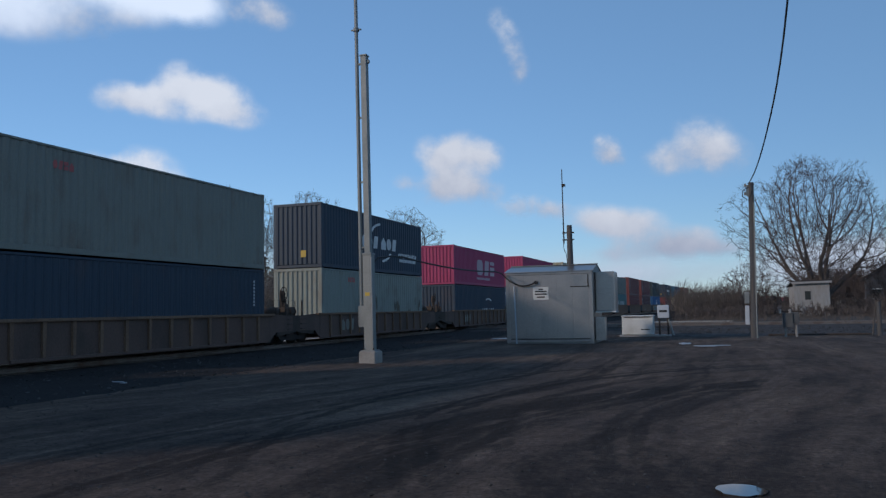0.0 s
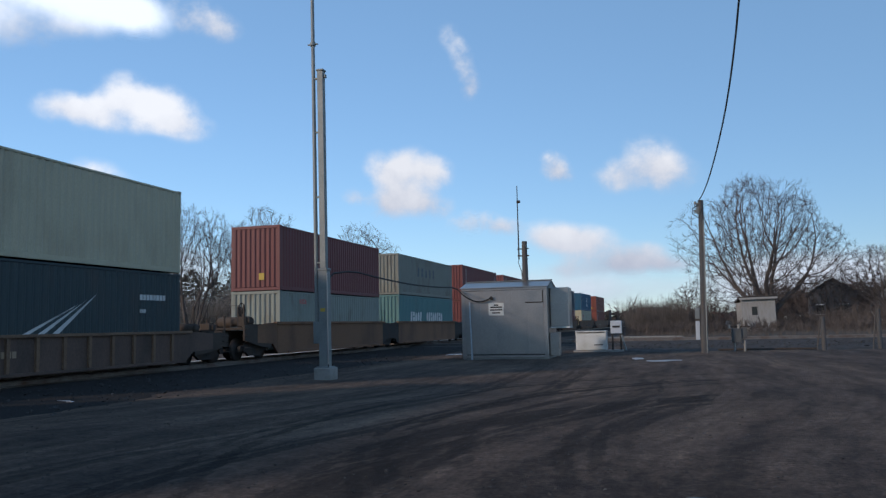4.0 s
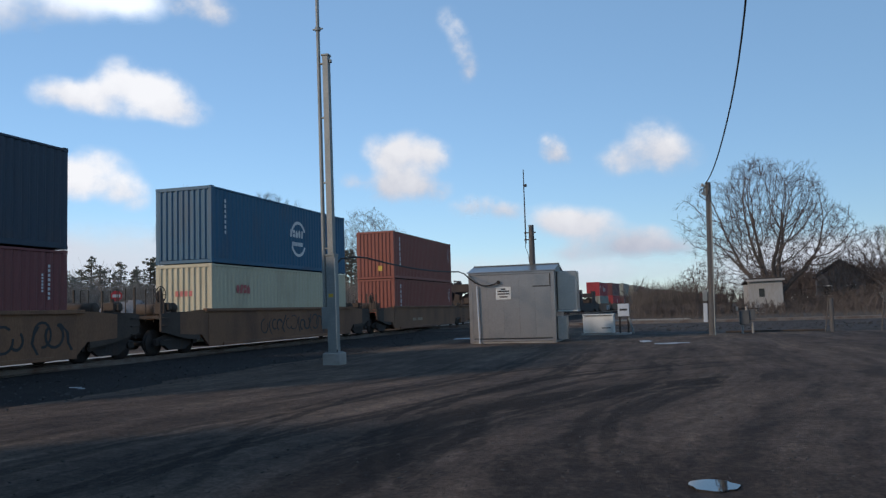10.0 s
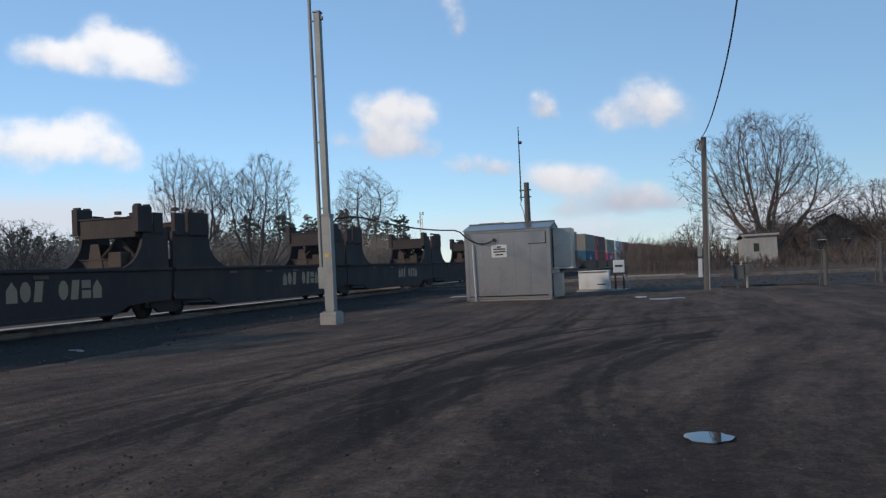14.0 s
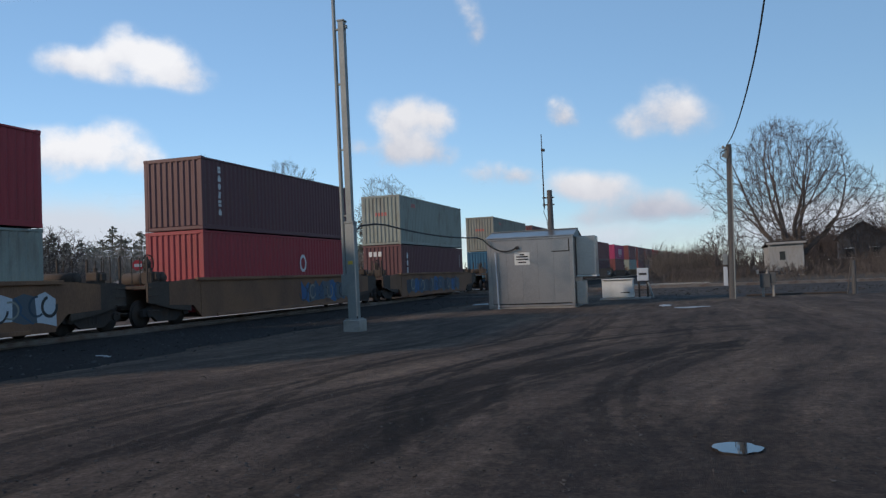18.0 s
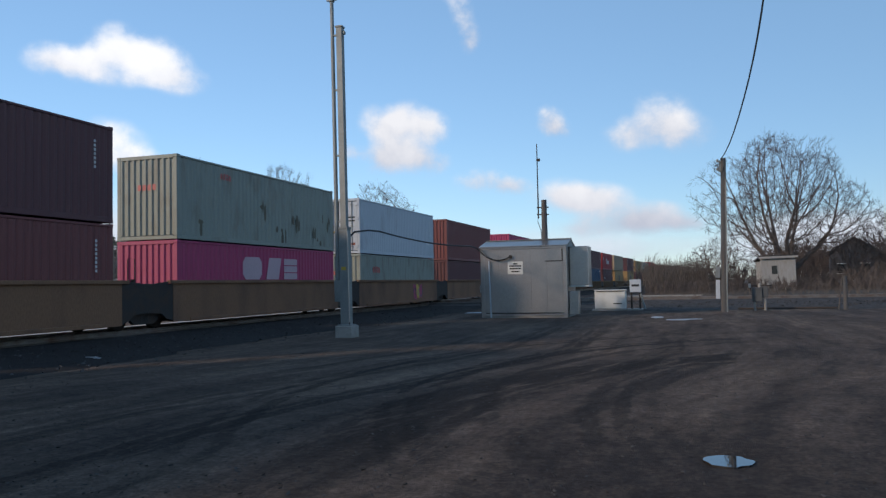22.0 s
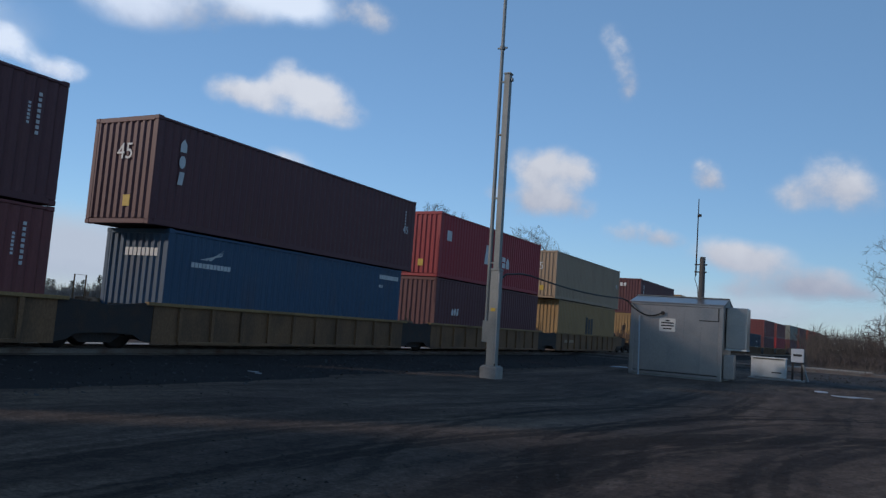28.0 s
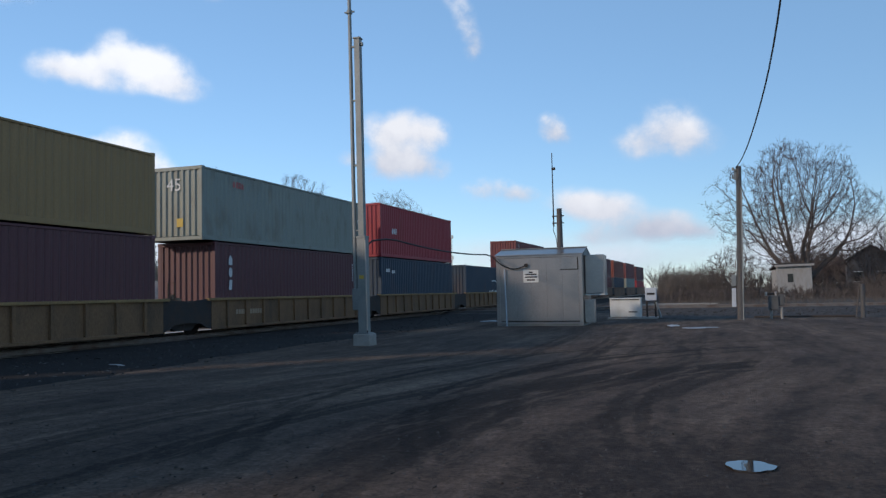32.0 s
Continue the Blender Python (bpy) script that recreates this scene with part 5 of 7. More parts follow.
def hut():
    x0, x1, y0, dep, h = -7.98, -4.40, 32.3, 2.6, 2.90
    ob = thing("signal_hut", "galvanised metal equipment hut with shallow gable roof", "hut", pose((x0 + x1) / 2, y0, 0))
    w = x1 - x0
    part("skid_base", Geo().box((0, dep / 2, 0.06), (w, dep, 0.16), 0.01), CONCRETE, ob)
    part("core", Geo().box((0, dep / 2, h / 2 + 0.1), (w - 0.08, dep - 0.08, h - 0.2), 0.01), GALV_DULL, ob)
    n = 5
    for k in range(n):
        pw = (w - 0.30) / n
        part("front_panel", Geo().box((-w / 2 + 0.15 + (k + 0.5) * pw, 0.02, h / 2 + 0.10), (pw - 0.002, 0.05, h - 0.22), 0.002), GALV, ob)
    for k in range(3):
        pd = (dep - 0.2) / 3
        for sx in (-1, 1):
            part("side_panel", Geo().box((sx * (w / 2 - 0.025), 0.1 + (k + 0.5) * pd, h / 2 + 0.10), (0.05, pd - 0.002, h - 0.22), 0.002), GALV, ob)
    for sx in (-1, 1):
        for yy in (0.03, dep - 0.03):
            part("corner_trim", Geo().box((sx * (w / 2 - 0.07), yy, h / 2 + 0.02), (0.16, 0.10, h), 0.012), GALV, ob)
    part("bottom_trim", Geo().box((0, -0.01, 0.12), (w, 0.06, 0.09), 0.01), GALV, ob)
    part("top_trim", Geo().box((0, -0.012, h - 0.02), (w + 0.02, 0.06, 0.10), 0.01), GALV, ob)
    rise, ov = 0.34, 0.10
    for s, a, b in ((0, -ov, dep / 2), (1, dep / 2, dep + ov)):
        za, zb = (h + 0.03, h + rise) if s == 0 else (h + rise, h + 0.03)
        part("roof_sheet", Geo().slab([(a, za), (b, zb), (b, zb + 0.03), (a, za + 0.03)], 0, -w / 2 - 0.05, w / 2 + 0.05), GALV, ob, "bright roof sheet")
    for sx in (-1, 1):
        part("gable_end", Geo().slab([(0.02, h - 0.02), (dep - 0.02, h - 0.02), (dep / 2, h + rise - 0.02)], 0, sx * w / 2 - 0.03, sx * w / 2 + 0.03), GALV_DULL, ob)
    part("ridge_cap", Geo().box((0, dep / 2, h + rise + 0.035), (w + 0.12, 0.22, 0.03), 0.008), GALV_DULL, ob)
    sg = part("wall_sign", Geo().box((-w / 2 + 1.47, -0.018, 2.06), (0.64, 0.014, 0.52), 0.004), WHITE_PAINT, ob, "small white notice with dark lettering")
    for k, (a, b) in enumerate(((0.18, 0.17), (0.5, 0.08), (0.5, -0.03), (0.34, -0.15))):
        part("lettering_bar", Geo().box((-w / 2 + 1.47, -0.027, 2.06 + b), (a, 0.004, 0.055)), PAINT["black"], sg)
    part("vent_flap", Geo().box((w / 2 - 0.52, -0.02, 2.55), (0.72, 0.03, 0.46), 0.006), GALV, ob)
    part("vent_frame", Geo().box((w / 2 - 0.17, -0.025, 2.55), (0.03, 0.04, 0.5), 0.004).box((w / 2 - 0.52, -0.025, 2.31), (0.74, 0.04, 0.03), 0.004), DARK_STEEL, ob)
    part("cable_gland", Geo().tube((-w / 2 + 1.28, -0.10, 2.52), (-w / 2 + 1.28, 0.0, 2.52), 0.075, n=14), DARK_STEEL, ob)
    part("grounding_pipe", Geo().tube((-w / 2 + 0.42, -0.09, 0.0), (-w / 2 + 0.36, -0.09, 2.38), 0.032, n=8), PAINT["silver"], ob, "thin bright vertical pipe")
    ac = part("air_conditioner", Geo().box((w / 2 + 0.42, 1.2, 2.1), (0.80, 1.0, 1.62), 0.03), GALV, ob, "wall-hung air conditioner")
    for k in range(9):
        part("grille_slat", Geo().box((w / 2 + 0.42, 0.69, 1.45 + k * 0.15), (0.66, 0.012, 0.02)), GALV, ac)
    part("drip_tray", Geo().box((w / 2 + 0.42, 1.15, 1.26), (0.84, 1.08, 0.06), 0.01), WHITE_PAINT, ac)
    part("meter_cabinet", Geo().box((w / 2 + 0.22, 0.6, 0.58), (0.40, 0.5, 0.95), 0.02), GALV, ob)
    st = part("roof_post", Geo().tube((0.72, dep / 2, h + rise), (0.72, dep / 2, h + rise + 1.72), 0.13, 0.11, 12), WOOD_POLE, ob, "thick grey post on the roof")
    for z in (1.1, 1.4):
        part("bracket", Geo().box((0.66, dep / 2, h + rise + z), (0.50, 0.06, 0.05), 0.008), DARK_STEEL, st)
    an = part("whip_antenna", Geo().tube((0.47, dep / 2, h + rise + 0.95), (0.47, dep / 2, h + rise + 4.15), 0.032, 0.018, 8), DARK_STEEL, ob, "thin dark antenna")
    part("antenna_head", Geo().box((0.52, dep / 2, h + rise + 3.45), (0.16, 0.08, 0.12), 0.015), DARK_STEEL, an)
    part("feeder_cable", Geo().line([(0.47, dep / 2, h + rise + 1.0), (0.44, dep / 2, h + rise + 0.8), (0.56, dep / 2, h + rise + 0.45), (0.60, dep / 2, h + rise)], 0.014), RUBBER, an)
    return ob


hut()


def sag(p0, p1, drop, n=16):
    p0, p1 = Vector(p0), Vector(p1)
    return [tuple(p0.lerp(p1, i / n) - Vector((0, 0, drop * 4 * (i / n) * (1 - i / n)))) for i in range(n + 1)]


solid("overhead_cable", Geo().line([(-9.12, 20.9, 2.75), (-9.02, 21.3, 3.02), (-8.85, 22.0, 3.10)] + sag((-8.75, 22.6, 3.10), (-8.15, 31.3, 2.98), 0.12) + sag((-8.1, 32.1, 2.92), (-6.72, 32.19, 2.52), 0.30, 10), 0.028), RUBBER, "black cable between the mast and the hut", "cable")


def generator():
    x, y = -3.32, 39.8
    ob = thing("backup_generator", "white metal generator cabinet on a concrete pad", "generator", pose(x, y, 0))
    part("pad", Geo().box((0.35, 0.2, 0.02), (2.4, 1.3, 0.10), 0.01), CONCRETE, ob)
    part("cabinet", Geo().box((0, 0.2, 0.52), (1.5, 0.72, 0.88), 0.03), WHITE_PAINT, ob)
    part("lid", Geo().box((0, 0.2, 0.985), (1.54, 0.78, 0.06), 0.015), WHITE_PAINT, ob)
    part("lid_gap", Geo().box((0.0, -0.185, 0.93), (1.3, 0.02, 0.02)), DARK_STEEL, ob)
    part("lettering_bar", Geo().box((0.36, -0.165, 0.33), (0.42, 0.006, 0.05)), PAINT["black"], ob)
    return ob


generator()


def meter():
    ob = thing("meter_stand", "white meter box on a steel stand", "meter box", pose(-2.15, 39.8, 0))
    part("meter_box", Geo().box((0.05, 0, 1.18), (0.54, 0.22, 0.62), 0.02), PAINT["silver"], ob)
    part("window_strip", Geo().box((0.05, -0.115, 1.2), (0.36, 0.01, 0.10)), PAINT["black"], ob)
    for x in (-0.15, 0.25):
        part("leg", Geo().box((x, 0.05, 0.42), (0.09, 0.09, 0.9), 0.008), DARK_STEEL, ob)
    part("brace", Geo().tube((0.28, 0, 0.8), (0.50, 0, 0.02), 0.05, n=6), GALV_DULL, ob)
    return ob


meter()


def utility_pole(x, y, h, lean, extras):
    ob = thing("utility_pole", "weathered grey wooden utility pole", "utility pole", pose(x, y, 0, 0, lean, 0))
    part("pole", Geo().tube((0, 0, -0.2), (0, 0, h), 0.15, 0.11, 14), WOOD_POLE, ob)
    if extras:
        part("insulator_rack", Geo().box((-0.14, 0, h - 0.35), (0.10, 0.10, 0.5), 0.01).tube((-0.24, 0, h - 0.18), (-0.24, 0, h - 0.05), 0.05, n=10).tube((-0.24, 0, h - 0.55), (-0.24, 0, h - 0.42), 0.05, n=10), GALV_DULL, ob)
        part("wire_loop", Geo().line([(-0.1, -0.08, h - 0.2), (-0.34, -0.08, h - 0.35), (-0.36, -0.08, h - 0.6), (-0.12, -0.1, h - 0.8), (0.0, -0.12, h - 0.5), (0.05, 0, h)], 0.02), RUBBER, ob)
        part("riser_conduit", Geo().tube((0.1, -0.12, 0.0), (0.09, -0.10, h - 0.9), 0.03, n=8), GALV_DULL, ob)
        part("meter_panel", Geo().box((-0.27, 0.0, 0.98), (0.17, 0.10, 0.82), 0.01), PAINT["silver"], ob, "narrow white marker panel")
        part("meter_head", Geo().box((-0.27, 0.0, 1.72), (0.20, 0.14, 0.5), 0.02), GALV_DULL, ob)
    return ob


utility_pole(1.82, 36.6, 6.72, 1.3, True)
utility_pole(0.16, -2.6, 12.7, 0.0, False)
far_pole = utility_pole(28.6, 96.0, 7.2, 0.0, False)
part("crossarm", Geo().box((0, -0.14, 6.7), (1.9, 0.10, 0.13), 0.01), WOOD_POLE, far_pole)


def wire_points():
    pts = []
    for k in range(31):
        d = 1.3 * k
        pts.append((1.86 + 0.0046 * d - 0.0028 * max(0.0, d - 14) ** 2, 36.6 - d, 6.68 - 0.0903 * d + 0.00665 * d * d if d < 33 else 10.94 + (d - 33) * 0.28))
    return pts


solid("service_wire", Geo().line(wire_points(), 0.021), RUBBER, "black service wire running up from the wooden pole", "cable")


BOX_GREY = material("dark_grey_enamel", (0.075, 0.075, 0.075), 0.6, 0, 30, 3, 0.12, 0.05)


def junction_boxes():
    ob = thing("junction_box", "dark grey metal junction boxes on short posts beside the pole", "junction box", pose(3.25, 37.75, 0))
    part("cabinet", Geo().box((0, 0, 0.72), (0.42, 0.3, 0.62), 0.02), BOX_GREY, ob)
    part("second_cabinet", Geo().box((0.33, 0.05, 0.82), (0.24, 0.26, 0.5), 0.02), BOX_GREY, ob)
    for x in (-0.1, 0.33):
        part("leg", Geo().tube((x, 0, -0.1), (x, 0, 0.5), 0.05, n=8), CONCRETE, ob)
    part("bar", Geo().box((0.15, 0, 1.10), (0.9, 0.06, 0.05), 0.01), DARK_STEEL, ob)
    for x in (-0.3, 0.1):
        part("connector", Geo().tube((x, 0, 1.02), (x, 0, 1.2), 0.06, n=10), GALV, ob)
    return ob


junction_boxes()
for px_, py_, ph_ in ((6.85, 38.0, 1.45), (9.2, 38.6, 1.75)):
    post = thing("wooden_post", "short weathered wooden post with a leaning stay", "post", pose(px_, py_, 0))
    part("post", Geo().tube((0, 0, -0.1), (0, 0, ph_), 0.10, 0.09, 10), WOOD_POLE, post)
    part("stay", Geo().tube((-0.30, -0.1, 0.0), (-0.08, 0, ph_ + 0.05), 0.03, n=6), REED, post, "pale leaning stake")
for k, (lx, ly, lw) in enumerate(((4.6, 38.9, 4.2),)):
    solid("fallen_timber", Geo().box((0, 0, 0.06), (lw, 0.12, 0.08), 0.02), TIE, "dark fallen timber along the ballast edge", "timber", pose(lx, ly, 0.0, 0, 0, 2))


def shed():
    m = pose(9.5, 86.0, 0.12, 0, -1.0, 4)
    ob = thing("small_shed", "leaning white wooden shed with peeling boards", "shed", m)
    w, d, h = 3.3, 2.6, 3.0
    part("frame", Geo().box((0, d / 2, h / 2), (w - 0.1, d - 0.1, h - 0.05), 0.01), WOOD_WHITE, ob)
    n = 12
    for k in range(n):
        bw = w / n
        part("board", Geo().box((-w / 2 + (k + 0.5) * bw, -0.01, h / 2), (bw - 0.015, 0.05, h), 0.006), WOOD_WHITE, ob)
    for k in range(8):
        bd = d / 8
        for sx in (-1, 1):
            part("board", Geo().box((sx * (w / 2), (k + 0.5) * bd, h / 2), (0.05, bd - 0.015, h), 0.006), WOOD_WHITE, ob)
    wn_ = part("window", Geo().box((-0.35, -0.045, 2.1), (0.55, 0.03, 0.85), 0.005), DARK_GLASS, ob, "dark small window")
    part("window_frame", Geo().box((-0.35, -0.05, 2.55), (0.68, 0.05, 0.06)).box((-0.35, -0.05, 1.65), (0.68, 0.05, 0.06)).box((-0.65, -0.05, 2.1), (0.06, 0.05, 0.9)).box((-0.05, -0.05, 2.1), (0.06, 0.05, 0.9)), WOOD_WHITE, wn_)
    part("door", Geo().box((0.7, -0.045, 1.1), (0.95, 0.04, 2.1), 0.008), WOOD_WHITE, ob)
    part("roof", Geo().slab([(-0.35, h + 0.42), (d + 0.25, h - 0.02), (d + 0.25, h + 0.1), (-0.35, h + 0.58)], 0, -w / 2 - 0.2, w / 2 + 0.2), DARK_ROOF, ob, "dark felt roof")
    part("fascia", Geo().box((0, -0.36, h + 0.36), (w + 0.4, 0.04, 0.20)), WOOD_WHITE, ob)
    part("front_infill", Geo().box((0, 0.0, h + 0.18), (w, 0.05, 0.4)), WOOD_WHITE, ob)
    return ob


shed()


def stop_sign():
    ob = thing("red_sign", "red octagonal road sign on a thin post behind the train", "road sign", pose(-36.0, 45.8, 0.1, 0, 0, 35))
    oct_ = [(math.cos(math.pi / 8 + k * math.pi / 4) * 0.38, 2.95 + math.sin(math.pi / 8 + k * math.pi / 4) * 0.38) for k in range(8)]
    part("plate", Geo().slab(oct_, 1, -0.03, -0.02), SIGN_RED, ob)
    part("lettering_bar", Geo().box((0, -0.034, 2.95), (0.5, 0.004, 0.2)), WHITE_PAINT, ob)
    part("post", Geo().box((0, 0, 1.6), (0.06, 0.04, 3.3), 0.005), GALV_DULL, ob)
    return ob


stop_sign()


def gravel_pile(x, y, r, h):
    """A flat-topped heap of tipped stone: an uneven mound with loose stones over it."""
    rnd = random.Random(61)

    def top(px, py):
        q = math.hypot(px / r, py / (r * 0.8))
        return h * max(0.0, 1 - q ** 1.5) * (1 + 0.14 * noise.noise((px * 0.5, py * 0.5, 3.0))) + 0.06 * noise.noise((px * 2, py * 2, 1.0)) - 0.03
    n, g = 40, Geo()
    g.v = [(-r + 2 * r * i / n, -r + 2 * r * j / n, top(-r + 2 * r * i / n, -r + 2 * r * j / n)) for j in range(n + 1) for i in range(n + 1)]
    g.f = [(j * (n + 1) + i, j * (n + 1) + i + 1, (j + 1) * (n + 1) + i + 1, (j + 1) * (n + 1) + i) for j in range(n) for i in range(n)]
    ob = thing("gravel_pile", "heap of pale grey crushed stone behind the track", "gravel pile", pose(x, y, 0.08))
    part("mound", g.mesh("mound", True, False), PILE, ob)
    st = Geo()
    for _ in range(1500):
        a, q = rnd.uniform(0, 6.283), rnd.random() ** 0.5
        px, py, k = math.cos(a) * q * r, math.sin(a) * q * r * 0.8, rnd.uniform(0.05, 0.12)
        pz = top(px, py)
        st.add([(px + rnd.uniform(-k, k), py + rnd.uniform(-k, k), pz + rnd.uniform(-0.5, 0.8) * k) for _ in range(4)], [(0, 1, 2), (0, 2, 3), (0, 3, 1), (1, 3, 2)])
    tagged(part("stones", st.mesh("stones", clean=False), PILE, ob), "", kind="stuff")
    return ob


PILE = material("pale_crushed_stone", (0.155, 0.148, 0.145), 0.95, 0, 14, 0.8, 0.35, 0.6, second=(0.13, 0.12, 0.12), island=0.4)
gravel_pile(-39.0, 50.8, 5.8, 2.8)


def lattice_tower():
    x, y = -49.0, 160.0
    ob = thing("signal_tower", "slim pale steel communication tower in the distance", "tower", pose(x, y, 0))
    for k in range(3):
        a = 2 * math.pi * k / 3
        part("leg", Geo().tube((math.cos(a) * 0.4, math.sin(a) * 0.4, 0), (math.cos(a) * 0.3, math.sin(a) * 0.3, 13.6), 0.06, n=6), GALV, ob)
    g = Geo()
    for j in range(14):
        for k in range(3):
            a, b = 2 * math.pi * k / 3, 2 * math.pi * (k + 1) / 3
            g.tube((math.cos(a) * 0.38, math.sin(a) * 0.38, j * 0.95), (math.cos(b) * 0.38, math.sin(b) * 0.38, j * 0.95 + 0.95), 0.03, n=4, caps=False)
    part("bracing", g, GALV, ob)
    for z, s in ((13.2, 1), (11.5, -1), (8.8, 1)):
        part("antenna_panel", Geo().box((0.55 * s, -0.3, z), (0.35, 0.25, 0.7), 0.03), WHITE_PAINT, ob)
    return ob


lattice_tower()


def barn(x, y, w, d, h, rise, mat, label, turn=0):
    ob = thing("far_building", label, "building", pose(x, y, 0, 0, 0, turn))
    part("wall", Geo().box((0, d / 2, h / 2), (w, d, h), 0.02), mat, ob)
    for s in (-1, 1):
        part("roof", Geo().slab([(s * (w / 2 + 0.4), h - 0.15), (0, h + rise), (0, h + rise + 0.2), (s * (w / 2 + 0.4), h + 0.05)], 1, -0.4, d + 0.4), DARK_ROOF, ob)
    part("gable", Geo().slab([(-w / 2, h), (w / 2, h), (0, h + rise - 0.05)], 1, -0.02, 0.1), mat, ob)
    for k in (-0.28, 0.22):
        win = part("window", Geo().box((k * w, -0.03, h * 0.55), (0.9, 0.06, 1.2)), DARK_GLASS, ob)
        part("window_frame", Geo().box((k * w, -0.05, h * 0.55 + 0.64), (1.1, 0.06, 0.1)).box((k * w, -0.05, h * 0.55 - 0.64), (1.1, 0.06, 0.1)), WHITE_PAINT, win)
    return ob


GREY_SIDING = material("dark_grey_siding", (0.085, 0.082, 0.085), 0.85)
PALE_SIDING = material("pale_siding", (0.20, 0.205, 0.215), 0.8)
barn(21.4, 112.0, 5.6, 7.0, 4.4, 1.9, GREY_SIDING, "dark grey farm building among bare trees", -8)
barn(29.8, 118.0, 8.0, 8.0, 3.4, 2.4, PALE_SIDING, "pale house with a dark roof behind bare trees", -60)


def parked_van(x, y):
    ob = thing("parked_van", "white van parked beside the far building", "van", pose(x, y, 0.0, 0, 0, 75))
    part("body", Geo().slab([(-2.4, 0.35), (2.3, 0.35), (2.4, 1.0), (1.7, 1.25), (1.2, 2.0), (-2.4, 2.0)], 1, -0.95, 0.95), WHITE_PAINT, ob)
    for sx in (-1.5, 1.5):
        for sy in (-0.9, 0.9):
            part("wheel", Geo().tube((sx, sy - 0.1, 0.34), (sx, sy + 0.1, 0.34), 0.34, n=16), RUBBER, ob)
    for sy in (-0.96, 0.96):
        part("side_window", Geo().box((0.6, sy, 1.6), (0.9, 0.02, 0.5)), DARK_GLASS, ob)
    return ob


parked_van(25.0, 106.0)

# puddle and ice
PUDDLE = bpy.data.materials.new("still_water")
PUDDLE.use_nodes = True
pb = PUDDLE.node_tree.nodes["Principled BSDF"]
pb.inputs["Base Color"].default_value = (0.03, 0.028, 0.027, 1)
pb.inputs["Roughness"].default_value = 0.03
pb.inputs["Specular IOR Level"].default_value = 0.9


def flat_blob(cx, cy, rx, ry, z, seed, n=36, rough=0.25):
    g = Geo()
    pts = []
    for i in range(n):
        a = 2 * math.pi * i / n
        r = 1 + rough * noise.noise((math.cos(a) * 1.5 + seed, math.sin(a) * 1.5, seed))
        pts.append((cx + math.cos(a) * rx * r, cy + math.sin(a) * ry * r))
    return g.slab(pts, 2, z - 0.02, z)


solid("puddle", flat_blob(0.32, 6.74, 0.19, 0.21, 0.004, 2.0), PUDDLE, "small still puddle reflecting the sky", "puddle", kind="structure")
MELT = material("muddy_meltwater", (0.05, 0.045, 0.042), 0.16, 0, 60, 9, 0.3, 0.3, spec=0.6)
for k in range(5):
    solid("puddle", flat_blob(-8.15 + 0.10 * k, 3.3 + 0.13 * ((k * 2) % 3) - 0.12, 0.018, 0.38 - 0.07 * (k % 2), 0.035, 5.0 + k, rough=0.6), MELT, "thin streak of meltwater between ridges of mud", "puddle", kind="structure")
for k, (cx, cy, rx, ry) in enumerate(((-0.1, 29.4, 0.42, 0.28), (0.35, 29.8, 0.3, 0.16), (-0.85, 31.4, 0.2, 0.6), (-9.7, 37.5, 0.4, 0.45), (-12.2, 14.3, 0.14, 0.06), (-11.9, 14.1, 0.08, 0.05))):
    solid("ice_patch", flat_blob(cx, cy, rx, ry, 0.035, 7.0 + k, rough=0.7), ICE, "thin patch of old snow and ice on the gravel", "ice", kind="structure")
# flat raised strip, paler than the ground round it
solid("plank_crossing", Geo().box((-2.2, 62.0, 0.24), (7.5, 1.1, 0.10), 0.02), CONCRETE, "long pale strip beyond the rails", "crossing", kind="structure")


def loose_stones():
    rnd = random.Random(4)
    g = Geo()
    for i in range(9500):
        if i < 3000:
            x, y, _ = on_track(rnd.uniform(6, 60), rnd.uniform(1.6, 7.4))
            z, lo, hi = 0.05, 0.02, 0.055
        elif i < 4200:
            x, y, z, lo, hi = rnd.uniform(-1.5, 22), rnd.uniform(39.5, 52), 0.12, 0.04, 0.09
        else:
            y = 3.5 + 20 * rnd.random() ** 1.6
            x, lo, hi = rnd.uniform(-1.1, 0.45) * y, 0.006, 0.024
            z = lot_height(x, y) + 0.004
        s = rnd.uniform(lo, hi)
        v = [(x + rnd.uniform(-1, 1) * s, y + rnd.uniform(-1, 1) * s, z + rnd.uniform(-0.4, 0.6) * s) for _ in range(5)]
        g.add(v, [(0, 1, 2), (0, 2, 3), (0, 3, 1), (4, 1, 2), (4, 2, 3), (4, 3, 1)])
    return solid("loose_stones", g.mesh("loose_stones", clean=False), STONE, "scattered loose grey stones on the gravel", "stones", kind="stuff")


loose_stones()


